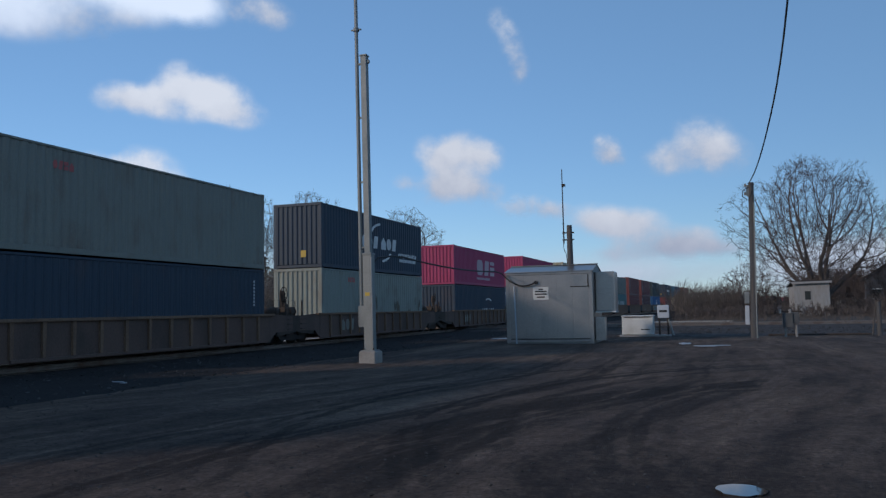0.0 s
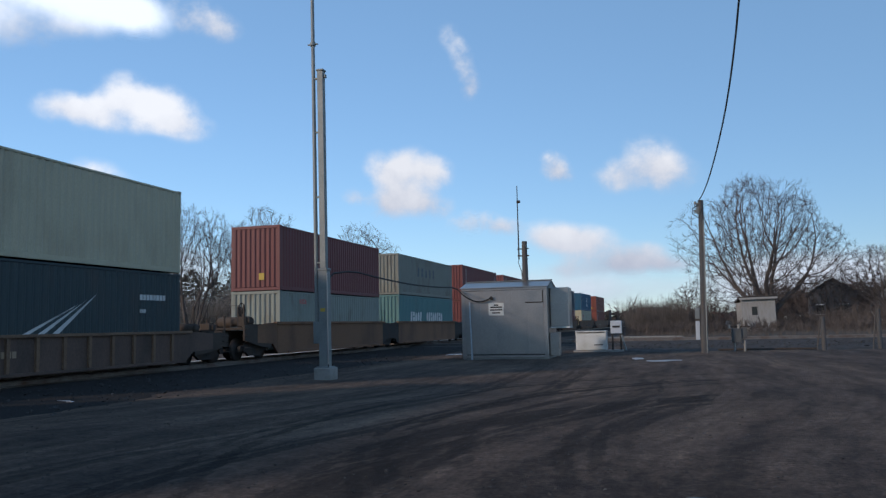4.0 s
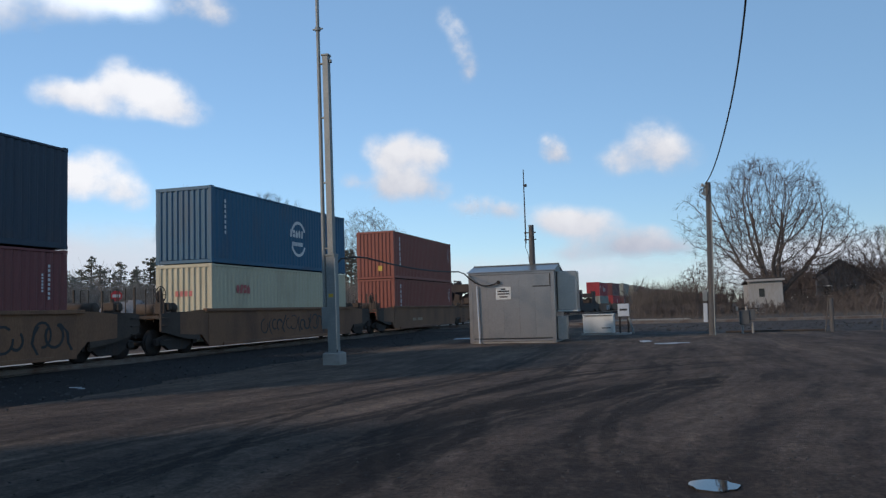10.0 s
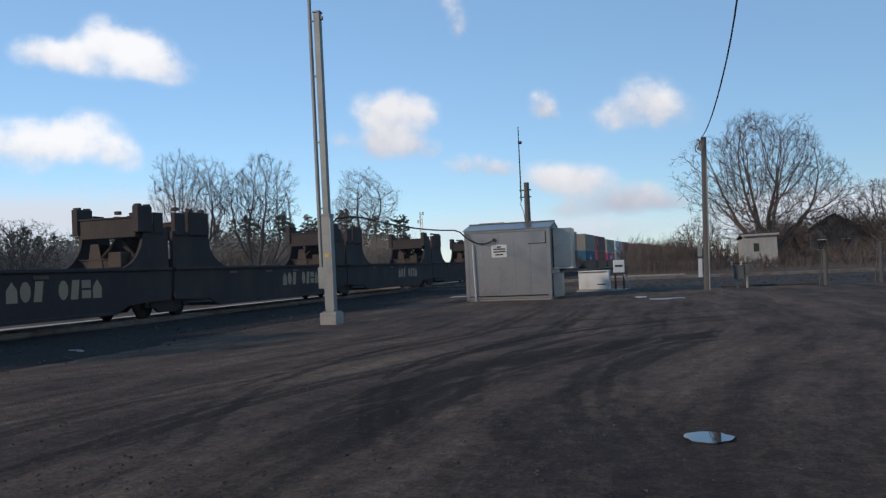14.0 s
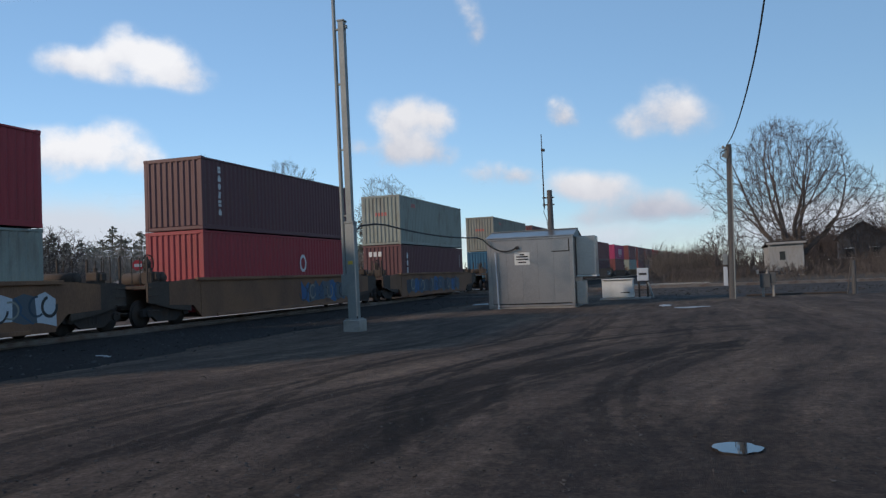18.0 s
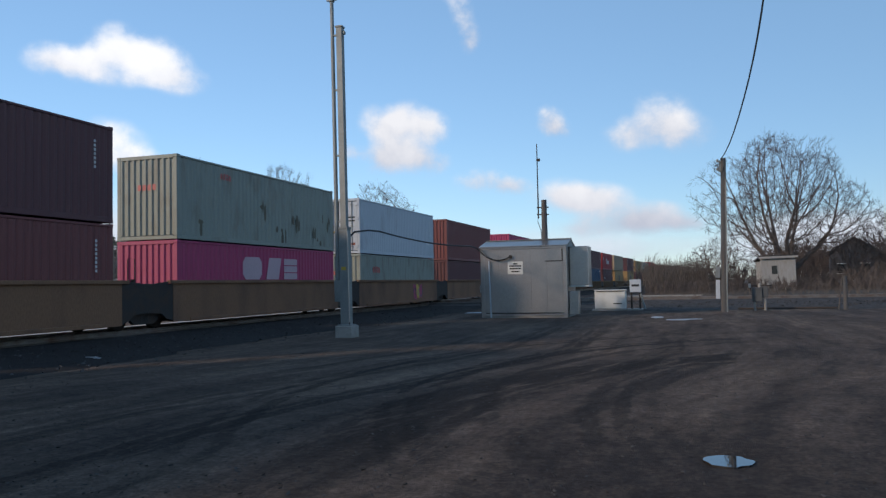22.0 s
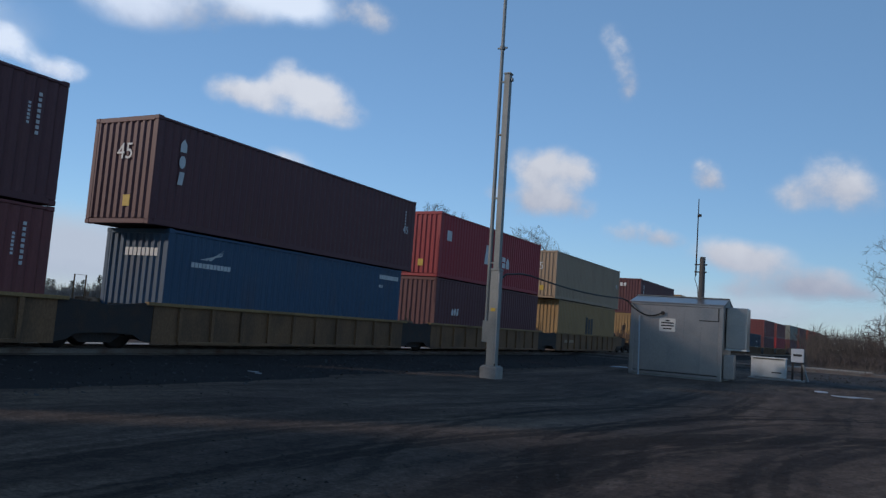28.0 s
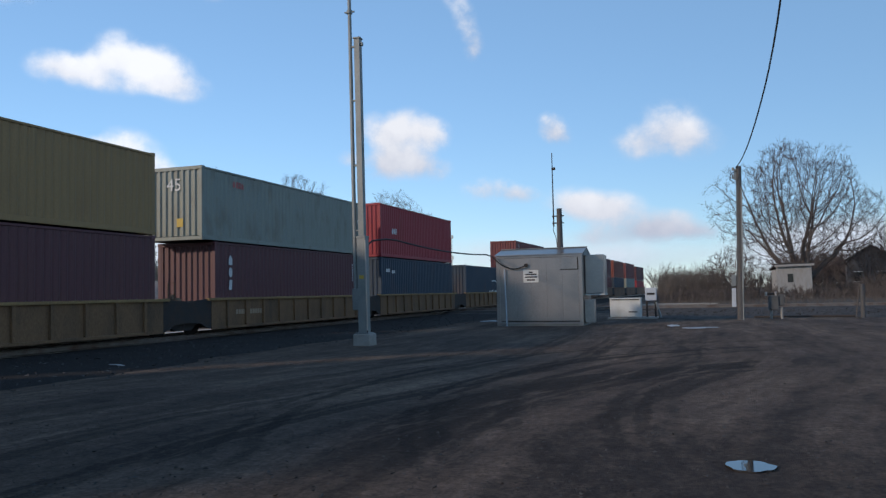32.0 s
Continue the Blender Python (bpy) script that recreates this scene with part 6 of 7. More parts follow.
# ---- trees ----
def bare_tree(seed, height, half, stems, label, m, low=0.22, fork=0.10, count=1300, thin=0.010, lump=0.28, twig=0.045, power=1.9):
    """A leafless crown: limbs grow step by step towards free points of a domed, lumpy volume; thickness adds up towards the root."""
    rs = np.random.RandomState(seed)
    step = height * 0.021
    pts = []
    while len(pts) < count:
        p = rs.uniform(-1, 1, 3)
        q = float(np.linalg.norm(p))
        if q > 1 or q < 1e-3 or rs.uniform() > 0.55 + 0.45 * q:
            continue
        k = 1 + lump * 1.6 * noise.noise((p[0] / q * 1.6 + seed, p[1] / q * 1.6, p[2] / q * 1.6))
        zc = low + (1 - low) * 0.48
        z = zc + p[2] * k * ((1 - zc) if p[2] > 0 else (zc - low))
        pts.append((p[0] * half * k, p[1] * half * k, z * height))
    goal = np.array(pts)
    nodes, par, way = [np.array((0.0, 0.0, -0.2))], [-1], [np.array((0.0, 0.0, 1.0))]

    def put(p, parent, d):
        nodes.append(p)
        par.append(parent)
        way.append(d)
        return len(nodes) - 1
    last = 0
    for k in range(max(1, int(fork * height / step))):
        last = put(nodes[last] + np.array((rs.uniform(-0.04, 0.04), rs.uniform(-0.04, 0.04), 1.0)) * step, last, way[0])
    for k in range(stems):
        a, tilt = 6.283 * k / stems + rs.uniform(-0.4, 0.4), rs.uniform(0.25, 1.0) * min(0.68, half / height * 2.4)
        d, i = np.array((math.cos(a) * tilt, math.sin(a) * tilt, 1.0)), last
        d /= np.linalg.norm(d)
        for _ in range(int((low * 1.25 + 0.1) * height / step)):
            d = d + rs.uniform(-0.09, 0.09, 3)
            d /= np.linalg.norm(d)
            i = put(nodes[i] + d * step, i, d)
    near = np.full(len(goal), 1e9)
    who = np.zeros(len(goal), int)
    done = 0
    shoots = collections.defaultdict(int)
    for _ in range(150):
        fresh = np.array(nodes[done:])
        dist = np.linalg.norm(goal[:, None, :] - fresh[None, :, :], axis=2)
        j = dist.argmin(1)
        best = dist[np.arange(len(goal)), j]
        better = best < near
        near[better], who[better] = best[better], j[better] + done
        done = len(nodes)
        keep = near > step * 1.35
        goal, near, who = goal[keep], near[keep], who[keep]
        if len(goal) < 12:
            break
        full = np.array([shoots[i] > 2 for i in range(len(nodes))])
        free = ~full[who]
        goal, near, who = goal[free], near[free], who[free]
        for i in np.unique(who):
            shoots[i] += 1
            v = goal[who == i] - nodes[i]
            v = (v / np.linalg.norm(v, axis=1)[:, None]).mean(0) + way[i] * 0.7 + rs.uniform(-0.17, 0.17, 3) + np.array((0, 0, 0.1))
            d = v / (np.linalg.norm(v) + 1e-6)
            put(nodes[i] + d * step, int(i), d)
    n = len(nodes)
    kids = [0] * n
    load = [0.0] * n
    for i in range(n - 1, 0, -1):
        if kids[i] == 0:
            load[i] = thin ** power
        kids[par[i]] += 1
        load[par[i]] += load[i]
    rad = [max(v, thin ** power) ** (1 / power) for v in load]
    trunk, twigs = Geo(), Geo()
    for i in range(1, n):
        thick = rad[i] > thin * 3.2
        (trunk if thick else twigs).tube(nodes[par[i]], nodes[i], min(rad[par[i]], rad[i] * 1.5), rad[i], 7 if rad[i] > 0.12 else (5 if thick else 3), caps=False)
        if rad[i] < thin * 2.2:
            for _ in range(4 if kids[i] == 0 else 1):
                d = way[i] + rs.uniform(-0.7, 0.7, 3) + np.array((0, 0, 0.3))
                e = nodes[i] + d / np.linalg.norm(d) * height * twig * rs.uniform(0.6, 1.2)
                twigs.tube(nodes[i], e, thin * 0.75, thin * 0.45, 3, caps=False)
                for _ in range(2):
                    b = nodes[i] + (e - nodes[i]) * rs.uniform(0.3, 0.9)
                    d2 = d + rs.uniform(-0.9, 0.9, 3)
                    twigs.tube(b, b + d2 / np.linalg.norm(d2) * height * twig * rs.uniform(0.3, 0.7), thin * 0.5, thin * 0.3, 3, caps=False)
    ob = thing("bare_tree", label, "tree", m, "bare trees")
    part("trunk", trunk.mesh("trunk", True, False), BARK, ob)
    part("crown", twigs.mesh("crown", False, False), TWIG, ob, "fine bare twigs")
    return ob


bare_tree(13, 16.3, 7.7, 7, "large spreading bare maple with many rising limbs", pose(11.2, 95.0, 0), low=0.18, fork=0.07, count=3800, thin=0.0135, lump=0.38, twig=0.05, power=1.76)
bare_tree(21, 11.2, 3.3, 9, "bare multi-stemmed tree behind the train", pose(-36.2, 56.0, 0), low=0.32, fork=0.03, count=2300)
bare_tree(22, 10.6, 3.1, 8, "bare multi-stemmed tree behind the train", pose(-31.6, 58.0, 0), low=0.32, fork=0.03, count=2100)
bare_tree(23, 12.3, 3.7, 4, "slender bare tree behind the train", pose(-32.1, 83.0, 0), low=0.4, fork=0.24, count=1300)
bare_tree(24, 10.2, 5.2, 7, "bare tree beside the gravel road", pose(-62.5, 19.5, 0), low=0.2, fork=0.06, count=2200)
bare_tree(25, 6.8, 3.6, 6, "small bare tree behind the train", pose(-48.0, 49.5, 0), low=0.15, fork=0.04, count=1100)
bare_tree(26, 9.6, 5.2, 6, "bare tree beside the far building", pose(24.6, 98.0, 0), low=0.14, fork=0.06, count=2000, thin=0.012)
bare_tree(27, 8.8, 4.8, 6, "bare tree beside the far building", pose(31.4, 104.0, 0), low=0.14, fork=0.06, count=1800, thin=0.012)
bare_tree(28, 6.5, 3.4, 3, "bare tree among winter scrub", pose(19.2, 100.0, 0), low=0.12, fork=0.05, count=600, thin=0.012)
bare_tree(29, 6.2, 3.2, 5, "bare tree among winter scrub", pose(4.2, 98.0, 0), low=0.1, fork=0.03, count=700, thin=0.012)


def shrub_band(name, mat, label, seed, count, place, h_lo, h_hi, r):
    """Leafless shrubs: forking stems fanning out of each root, joined as one mass."""
    rnd = random.Random(seed)
    g = Geo()

    def fork(p, d, length, rad, level):
        e = p + d * length
        g.tube(p, e, rad, rad * 0.7, 3, False)
        if level < 3:
            for _ in range(3 if level else 2):
                nd = (d + Vector((rnd.uniform(-1, 1), rnd.uniform(-1, 1), rnd.uniform(-0.3, 0.6))) * 0.55).normalized()
                fork(p.lerp(e, rnd.uniform(0.45, 1.0)), nd, length * rnd.uniform(0.5, 0.8), rad * 0.7, level + 1)
    for i in range(count):
        x, y, hk = place(rnd)
        h = rnd.uniform(h_lo, h_hi) * hk
        for k in range(3):
            d = Vector((rnd.uniform(-0.4, 0.4), rnd.uniform(-0.4, 0.4), 1)).normalized()
            fork(Vector((x + rnd.uniform(-0.3, 0.3), y, -0.05)), d, h * 0.42, r, 0)
    return solid(name, g.mesh(name, clean=False), mat, label, "scrub", kind="stuff")


def scrub_band(name, mat, label, seed, count, place, h_lo, h_hi, r, fork=2):
    rnd = random.Random(seed)
    g = Geo()
    for i in range(count):
        x, y, hk = place(rnd)
        h = rnd.uniform(h_lo, h_hi) * hk
        d = Vector((rnd.uniform(-0.25, 0.25), rnd.uniform(-0.25, 0.25), 1))
        p = Vector((x, y, 0.0))
        mid = p + d * h * 0.5
        end = mid + (d + Vector((rnd.uniform(-0.3, 0.3), rnd.uniform(-0.3, 0.3), 0))) * h * 0.5
        g.tube(p, mid, r, r * 0.8, 3, False).tube(mid, end, r * 0.8, r * 0.3, 3, False)
        for k in range(fork):
            b = p.lerp(end, rnd.uniform(0.35, 0.8))
            g.tube(b, b + Vector((rnd.uniform(-0.5, 0.5), rnd.uniform(-0.5, 0.5), rnd.uniform(0.3, 0.9))) * h * 0.35, r * 0.6, r * 0.25, 3, False)
    return solid(name, g.mesh(name, clean=False), mat, label, "scrub", kind="stuff")


def ragged(x, y, f):
    return 0.75 + 0.5 * noise.noise((x * f, y * f, 1.5)) + 0.25 * noise.noise((x * f * 4, y * f * 4, 7.5))


def east_scrub(rnd):
    x, y = rnd.uniform(-4.6, 46), rnd.uniform(88, 112)
    if x < 2:
        y = rnd.uniform(100, 150)
        x = rnd.uniform(-0.045, 0.02) * y
    return x, y, ragged(x, y, 0.12) * (1.7 if x < 3 else (1.35 if x < 9 else 1.0))


def west_scrub(rnd):
    a = rnd.uniform(-78, -18)
    r = rnd.uniform(75, 130)
    x, y = math.sin(math.radians(a)) * r, math.cos(math.radians(a)) * r
    return x, y, ragged(x, y, 0.08) * (1.0 if a > -44 else max(0.42, 1.0 + (a + 44) * 0.06))


shrub_band("winter_scrub", SCRUB, "dense brown leafless scrub beyond the crossing track", 1, 700, east_scrub, 2.2, 3.7, 0.03)
shrub_band("low_scrub", SCRUB, "low tangled brown scrub beyond the crossing track", 9, 520, lambda rnd: (rnd.uniform(-3.6, 46), rnd.uniform(76, 90), 0.7 + 0.6 * rnd.random()), 0.9, 1.8, 0.028)
shrub_band("winter_woods", WOODS, "dense grey-brown leafless woods behind the train", 2, 2200, west_scrub, 5.6, 8.8, 0.042)
shrub_band("bare_thicket", TWIG, "tall mauve-brown thicket of bare trees behind the far buildings", 12, 760, lambda rnd: (rnd.uniform(13, 78), rnd.uniform(121, 150), 0.75 + 0.5 * rnd.random()), 5.5, 8.6, 0.055)
scrub_band("dry_reeds", REED, "tall pale dry reeds beyond the hut", 3, 500, lambda rnd: (rnd.uniform(-4.2, 3.0), rnd.uniform(88, 98), 0.9 + 0.3 * rnd.random()), 2.2, 3.6, 0.025, 1)
scrub_band("dry_grass", REED, "tufts of dead grass beside the rails", 5, 5000, lambda rnd: (rnd.uniform(-3, 40), rnd.uniform(60, 90), 1.0), 0.2, 0.55, 0.014, 1)


def conifers(seed, count, a0, a1, r0, r1, h0, h1):
    """Far dark conifers: tiers of drooping ragged needle clumps on a stem, a thing each."""
    rnd = random.Random(seed)
    kinds = []
    for k in range(5):
        stem, crown = Geo().tube((0, 0, 0), (0, 0, 1), 0.016, 0.004, 6, False), Geo()
        bare = rnd.uniform(0.15, 0.4)
        for t in range(44):
            z = bare + (0.97 - bare) * (t + rnd.random()) / 44
            wide = (0.17 * (1 - (z - bare) / (1 - bare)) ** 0.7 + 0.02) * rnd.uniform(0.45, 1.2)
            a = t * 2.4 + rnd.uniform(-0.5, 0.5)
            tip = Vector((math.cos(a) * wide, math.sin(a) * wide, z + rnd.uniform(-0.02, 0.03)))
            root = Vector((0, 0, z))
            stem.tube(root, tip, 0.004, 0.002, 3, False)
            for j in range(9):
                c = root.lerp(tip, rnd.uniform(0.35, 1.08)) + Vector((rnd.uniform(-1, 1), rnd.uniform(-1, 1), rnd.uniform(-0.5, 0.8))) * 0.026
                q = [c + Vector((rnd.uniform(-1, 1), rnd.uniform(-1, 1), rnd.uniform(-0.7, 0.9))) * 0.024 for _ in range(4)]
                crown.add(q, [(0, 1, 2), (0, 2, 3), (0, 3, 1), (1, 3, 2)])
        kinds.append((stem.mesh("trunk", False, False), crown.mesh("crown", False, False)))
    for i in range(count):
        a = math.radians(a0 + (a1 - a0) * (i + rnd.uniform(0.1, 0.9)) / count)
        r, h = rnd.uniform(r0, r1), rnd.uniform(h0, h1)
        m = Matrix.LocRotScale((math.sin(a) * r, math.cos(a) * r, 0), Euler((0, 0, rnd.uniform(0, 6))), (h * rnd.uniform(1.0, 1.5), h * rnd.uniform(1.0, 1.5), h))
        ob = thing("conifer_tree", "dark green conifer in the distant tree line", "tree", group="distant conifers")
        ob.matrix_world = m
        st, cr = kinds[i % 5]
        part("trunk", st, BARK, ob)
        part("crown", cr, NEEDLES, ob)


conifers(31, 64, -50, -18, 112, 150, 7.5, 11.5)
conifers(33, 34, -80, -50, 125, 165, 4.0, 6.5)
conifers(32, 9, -27, -19, 92, 120, 4.5, 7.2)


# ---- clouds: far glowing cards that drift slowly as a backdrop ----
def cloud_material(name, seed, blobs, shade, tint, tall, rough):
    mat = bpy.data.materials.new(name)
    mat.use_nodes = True
    n, l = mat.node_tree.nodes, mat.node_tree.links
    n.remove(n["Principled BSDF"])
    out = n["Material Output"]
    tc = n.new("ShaderNodeTexCoord")
    nz = n.new("ShaderNodeTexNoise")
    nz.inputs["Scale"].default_value, nz.inputs["Detail"].default_value, nz.inputs["Roughness"].default_value = 2.6, 10, 0.56
    off = n.new("ShaderNodeVectorMath")
    off.inputs[1].default_value = (seed * 7.3, seed * 3.1, seed)
    l.new(tc.outputs["Object"], off.inputs[0])
    l.new(off.outputs[0], nz.inputs["Vector"])
    total = None
    for bx, by, rx, ry, k in blobs:
        mp = n.new("ShaderNodeMapping")
        mp.vector_type = "POINT"
        mp.inputs["Location"].default_value = (-bx / rx, -by / ry, 0)
        mp.inputs["Scale"].default_value = (1 / rx, 1 / ry, 1)
        l.new(tc.outputs["Object"], mp.inputs["Vector"])
        ln = n.new("ShaderNodeVectorMath")
        ln.operation = "LENGTH"
        l.new(mp.outputs["Vector"], ln.inputs[0])
        mr = n.new("ShaderNodeMapRange")
        mr.interpolation_type = "SMOOTHSTEP"
        mr.inputs["From Min"].default_value, mr.inputs["From Max"].default_value = 1.0, 0.0
        mr.inputs["To Min"].default_value, mr.inputs["To Max"].default_value = 0.0, 0.85 * k
        l.new(ln.outputs["Value"], mr.inputs["Value"])
        if total is None:
            total = mr.outputs["Result"]
        else:
            mx = n.new("ShaderNodeMath")
            mx.operation = "ADD"
            l.new(total, mx.inputs[0])
            l.new(mr.outputs["Result"], mx.inputs[1])
            total = mx.outputs[0]
    e = n.new("ShaderNodeMath")
    e.operation = "MULTIPLY_ADD"
    l.new(nz.outputs["Fac"], e.inputs[0])
    e.inputs[1].default_value = rough
    e.inputs[2].default_value = -0.47 * rough
    fade = n.new("ShaderNodeMath")
    fade.operation = "MULTIPLY"
    l.new(e.outputs[0], fade.inputs[0])
    gate = n.new("ShaderNodeMapRange")
    gate.inputs["From Min"].default_value, gate.inputs["From Max"].default_value = 0.0, 0.35
    l.new(total, gate.inputs["Value"])
    l.new(gate.outputs["Result"], fade.inputs[1])
    s = n.new("ShaderNodeMath")
    s.operation = "ADD"
    l.new(total, s.inputs[0])
    l.new(fade.outputs[0], s.inputs[1])
    dens = n.new("ShaderNodeMapRange")
    dens.interpolation_type = "SMOOTHSTEP"
    dens.inputs["From Min"].default_value, dens.inputs["From Max"].default_value = 0.06, 1.15
    l.new(s.outputs[0], dens.inputs["Value"])
    # sunlit tops and shaded undersides are painted in, by height and noise
    colr = n.new("ShaderNodeMix")
    colr.data_type = "RGBA"
    colr.inputs[6].default_value = (tint[0] * 0.52, tint[1] * 0.56, tint[2] * 0.66, 1)
    colr.inputs[7].default_value = (*tint, 1)
    sepc = n.new("ShaderNodeSeparateXYZ")
    l.new(tc.outputs["Object"], sepc.inputs[0])
    up = n.new("ShaderNodeMath")
    up.operation = "MULTIPLY_ADD"
    l.new(sepc.outputs["Y"], up.inputs[0])
    up.inputs[1].default_value = 0.75 / tall
    up.inputs[2].default_value = shade - 0.55
    lit = n.new("ShaderNodeMath")
    lit.operation = "ADD"
    lit.use_clamp = True
    l.new(up.outputs[0], lit.inputs[0])
    l.new(nz.outputs["Fac"], lit.inputs[1])
    l.new(lit.outputs[0], colr.inputs["Factor"])
    em = n.new("ShaderNodeEmission")
    em.inputs["Strength"].default_value = 1.0
    l.new(colr.outputs[2], em.inputs["Color"])
    tr = n.new("ShaderNodeBsdfTransparent")
    mx = n.new("ShaderNodeMixShader")
    l.new(dens.outputs["Result"], mx.inputs[0])
    l.new(tr.outputs[0], mx.inputs[1])
    l.new(em.outputs[0], mx.inputs[2])
    l.new(mx.outputs[0], out.inputs["Surface"])
    return mat


CLOUD_R = 2300.0
CLOUDS = []     # (object, bearing and height of its middle at 16 s, drift a second)


def cloud(az, el, wide, high, seed, blobs, shade=0.75, drift=-0.085, tint=(0.88, 0.87, 0.86), rough=1.7):
    """wide, high: half extents in degrees; blobs in units of the half width."""
    far = CLOUD_R - 14.0 * seed
    hw = far * math.radians(wide)
    k = high / wide
    g = Geo().add([(-1, -k, 0), (1, -k, 0), (1, k, 0), (-1, k, 0)], [(0, 1, 2, 3)])
    me = g.mesh("cloud", clean=False)
    ob = solid("cloud", me, cloud_material("cloud_glow", seed, blobs, shade, tint, k, rough), "glowing card painted with soft white cloud and haze, drifting", "cloud", group="clouds", kind="backdrop")
    ob.scale = (hw, hw, hw)
    CLOUDS.append((ob, az, el, drift, far))
    return ob


def cloud_pose(az, el, far):
    a, e = math.radians(az), math.radians(el)
    p = Vector((math.sin(a) * math.cos(e), math.cos(a) * math.cos(e), math.sin(e))) * far
    return look(tuple(p), (0, 0, EYE[2])) @ pose(0, 0, 0, 0, 180, 0)


# middle, half size, lumps
WHITE = (0.99, 0.98, 0.96)
cloud(-18.9, 10.15, 5.2, 4.4, 1, [(-0.32, 0.28, 0.42, 0.38, 0.95), (0.10, 0.34, 0.45, 0.34, 1.0), (0.42, 0.18, 0.36, 0.38, 1.0), (-0.05, 0.0, 0.55, 0.5, 1.1), (-0.28, -0.24, 0.42, 0.34, 0.8), (0.32, -0.26, 0.48, 0.32, 0.85), (-0.70, -0.12, 0.34, 0.22, 0.6)])
cloud(-38.3, 14.9, 7.6, 4.2, 2, [(-0.02, 0.14, 0.36, 0.28, 1.4), (0.3, 0.06, 0.40, 0.28, 1.25), (-0.52, 0.0, 0.32, 0.2, 1.3), (-0.26, 0.0, 0.32, 0.2, 0.9), (0.5, -0.10, 0.36, 0.2, 0.8), (-0.1, -0.12, 0.6, 0.14, 0.5)], 0.9, tint=WHITE, rough=2.2)
cloud(-8.2, 11.4, 2.6, 2.2, 3, [(0, 0.05, 0.6, 0.6, 0.8), (0.25, -0.25, 0.6, 0.45, 0.5)], 0.6, rough=1.2)
cloud(-0.9, 10.6, 5.2, 4.0, 4, [(0.0, 0.12, 0.62, 0.5, 0.95), (0.3, -0.1, 0.6, 0.38, 0.6), (-0.4, -0.08, 0.5, 0.35, 0.65)], 0.7, -0.03)
cloud(-5.6, 5.1, 8.5, 3.0, 5, [(0.0, 0.08, 0.45, 0.22, 1.2), (-0.3, 0.14, 0.4, 0.2, 1.0), (0.42, -0.06, 0.45, 0.18, 1.1), (0.75, -0.14, 0.3, 0.12, 0.8), (0.15, -0.15, 0.7, 0.16, 0.8)], 0.55, -0.012)
cloud(-13.0, 7.2, 4.4, 2.0, 6, [(-0.1, 0.05, 0.7, 0.3, 0.85), (0.4, -0.05, 0.5, 0.22, 0.7)], 0.6, -0.04)
cloud(-14.5, 18.6, 3.0, 4.2, 7, [(-0.25, 0.7, 0.5, 0.5, 0.5), (0.0, 0.2, 0.45, 0.6, 0.6), (0.2, -0.4, 0.4, 0.6, 0.66)], 0.7, -0.07, rough=1.2)
cloud(-44.3, 19.6, 7.0, 3.6, 8, [(-0.2, 0.0, 0.6, 0.32, 0.8), (0.35, 0.1, 0.5, 0.25, 0.7), (-0.6, -0.1, 0.4, 0.25, 0.7)], 0.75, -0.1)
cloud(-34.3, 21.3, 5.0, 3.2, 9, [(0, 0.05, 0.6, 0.4, 0.75), (0.4, -0.1, 0.4, 0.3, 0.6)], 0.8, -0.1)
cloud(-41.3, 8.9, 8.2, 3.4, 10, [(0.15, 0.1, 0.5, 0.30, 1.3), (-0.3, 0.0, 0.6, 0.30, 1.3), (0.45, -0.05, 0.3, 0.22, 1.0), (-0.7, -0.05, 0.35, 0.24, 1.1)], 0.95, 0.0, WHITE, 2.4)
cloud(-36.0, 4.9, 4.0, 1.6, 11, [(0, 0, 0.7, 0.25, 0.7)], 0.7, 0.0)
SUNWARD = (1.06, 1.12, 1.17)     # stronger glow for cards nearer to the sun
cloud(-64.5, 7.8, 11.5, 8.0, 12, [(0.05, 0.26, 0.5, 0.34, 1.3), (0.38, 0.26, 0.38, 0.34, 1.2), (-0.5, 0.05, 0.45, 0.36, 1.2), (0.1, -0.28, 0.8, 0.36, 1.3), (-0.35, -0.35, 0.6, 0.36, 1.2), (0.55, -0.36, 0.45, 0.3, 1.2)], 1.0, -0.05, SUNWARD)
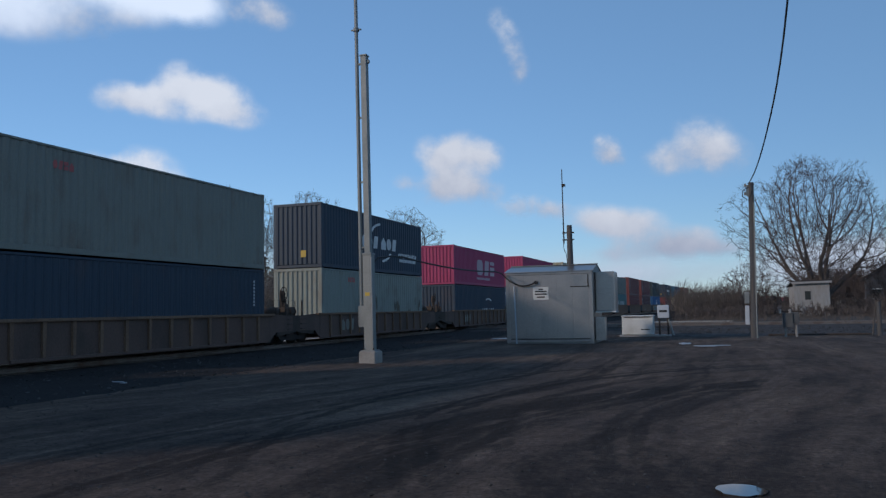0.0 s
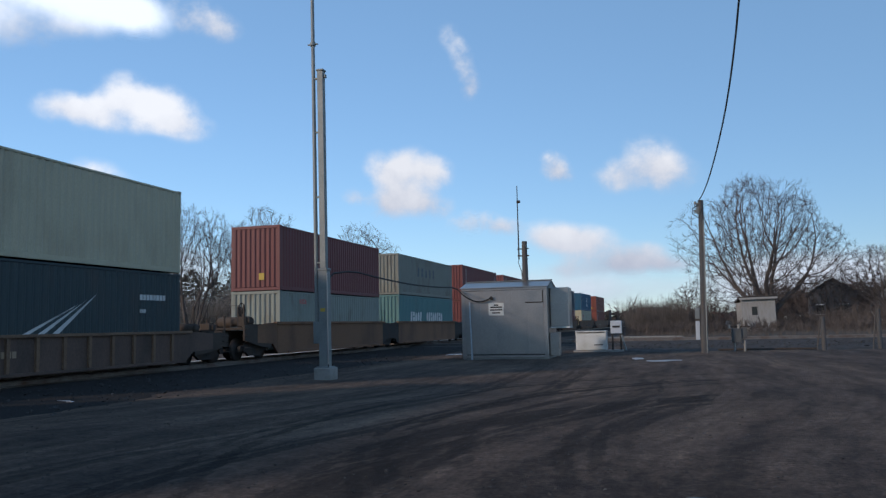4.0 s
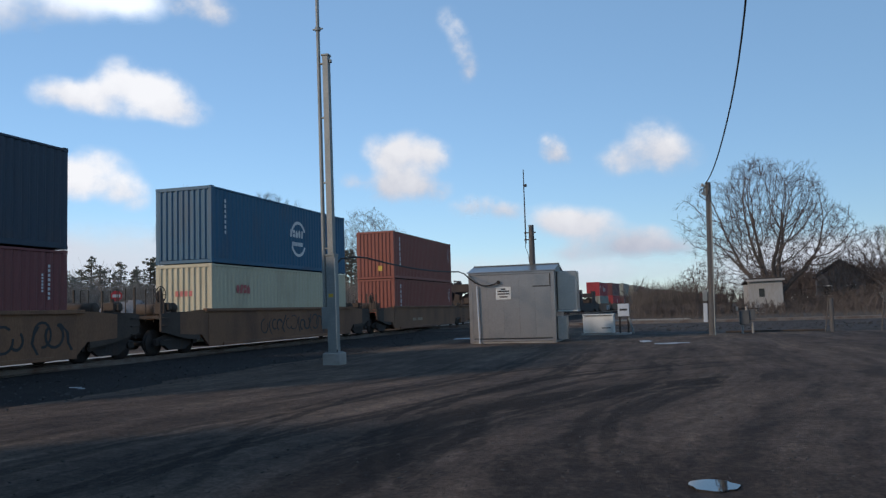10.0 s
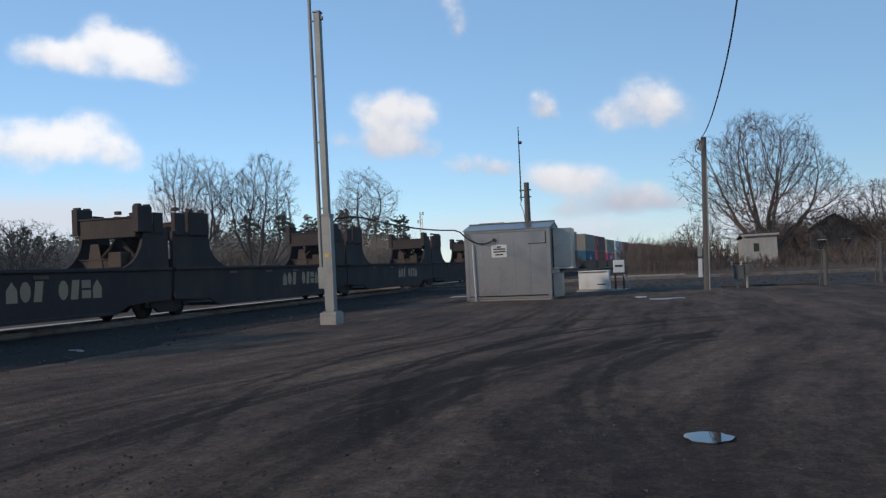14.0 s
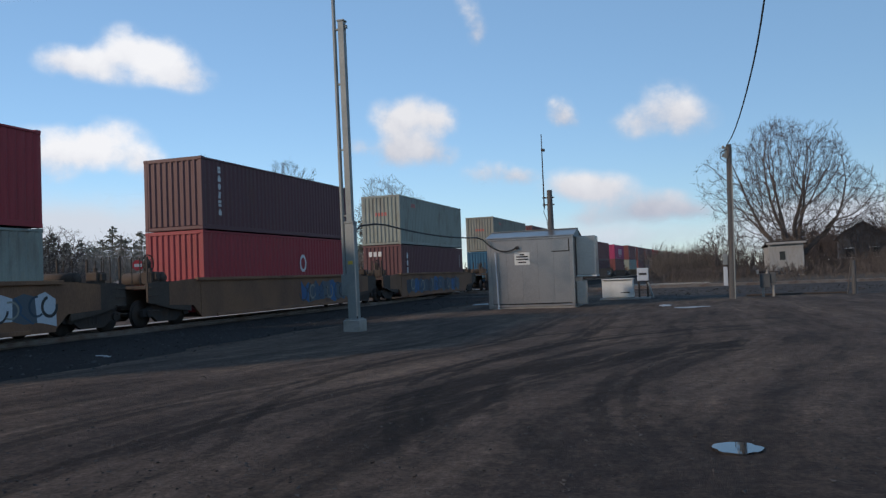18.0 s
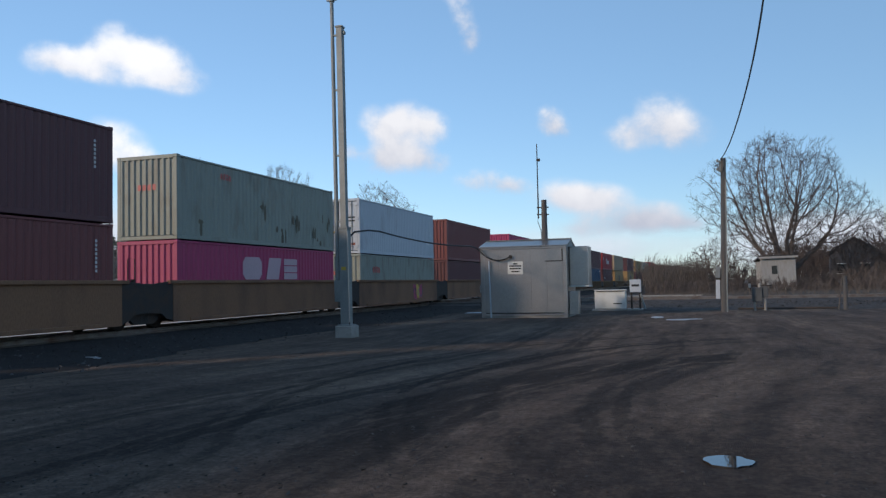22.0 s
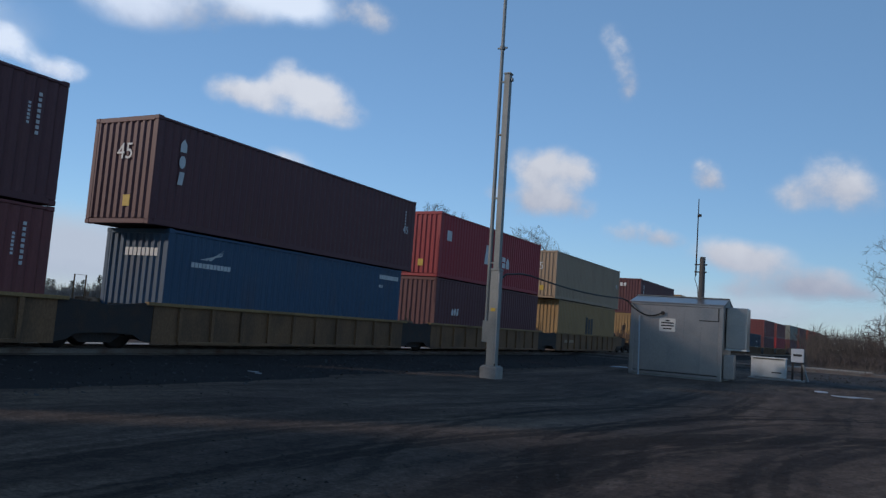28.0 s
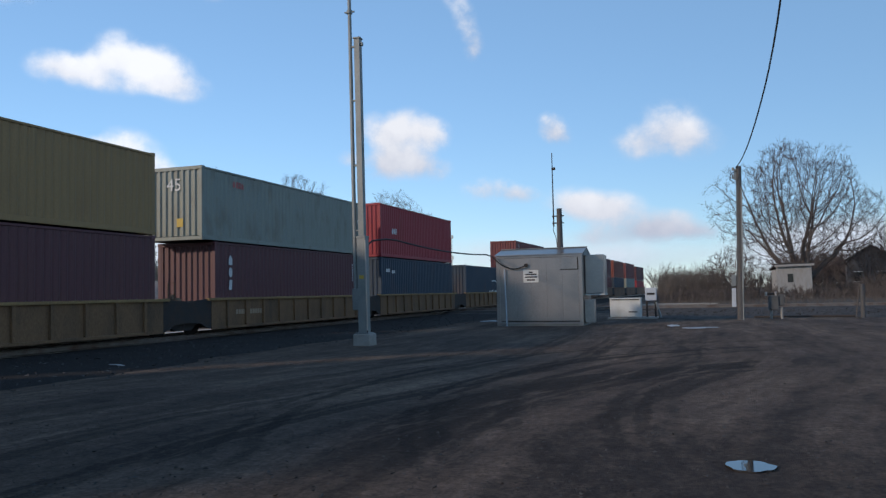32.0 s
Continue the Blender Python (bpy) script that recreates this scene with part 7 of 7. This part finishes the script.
cloud(-50.5, 21.0, 15.5, 5.5, 13, [(0, 0.06, 0.5, 0.24, 1.3), (-0.45, 0.06, 0.5, 0.22, 1.2), (0.5, 0.08, 0.5, 0.22, 1.3), (0.8, 0.05, 0.2, 0.14, 1.0), (0.1, -0.12, 0.35, 0.14, 1.0)], 1.0, -0.09, SUNWARD)
cloud(-55.7, 15.0, 5.5, 2.4, 15, [(-0.2, 0.08, 0.55, 0.28, 1.2), (0.35, -0.12, 0.5, 0.22, 1.1)], 0.95, -0.08, SUNWARD)
# broad bright card added for the glare in the sky towards the sun
cloud(-66.0, 17.0, 15.0, 9.0, 19, [(0.0, 0.0, 0.95, 0.58, 0.8), (-0.3, 0.1, 0.6, 0.4, 0.5)], 1.0, -0.06, SUNWARD)
cloud(-72.5, 13.4, 5.0, 1.8, 16, [(0.0, 0.0, 0.8, 0.22, 0.7)], 0.8, -0.08)
# low glowing bands that paint pale haze over the sky near the horizon
HAZE = (0.70, 0.75, 0.80)
cloud(-10.0, 2.6, 20.0, 3.2, 14, [(0.0, 0.0, 0.9, 0.13, 0.55), (0.3, -0.02, 0.5, 0.11, 0.6)], 1.1, 0.0, HAZE)
cloud(16.0, 2.4, 22.0, 3.4, 17, [(0.0, 0.0, 0.95, 0.15, 0.9), (-0.3, 0.0, 0.6, 0.13, 0.8), (0.4, -0.02, 0.5, 0.12, 0.8)], 1.1, 0.0, HAZE)
cloud(-47.0, 3.6, 26.0, 5.2, 18, [(0.0, 0.0, 0.98, 0.19, 1.0), (0.3, -0.02, 0.6, 0.15, 0.6), (-0.4, -0.02, 0.6, 0.17, 0.8)], 1.2, 0.0, HAZE)


def motions():
    """The train rolls along the track; the clouds drift."""
    times = [0, 2, 4, 6, 8, 10, 12, 14, 16, 18, 20, 22, 24, 26, 28, 30, 32]
    for ob, u, z in carried_things:
        rows = []
        for t in times:
            x, y, a = on_track(u - SPEED * t)
            rows.append((t, pose(x, y, z, 0, 0, -math.degrees(a))))
        walk(ob, rows)
    for ob, az, el, drift, far in CLOUDS:
        walk(ob, [(t, cloud_pose(az + drift * (t - 16), el + 0.015 * (t - 16) * (drift < -0.05), far)) for t in (0, 16, 32)])


motions()
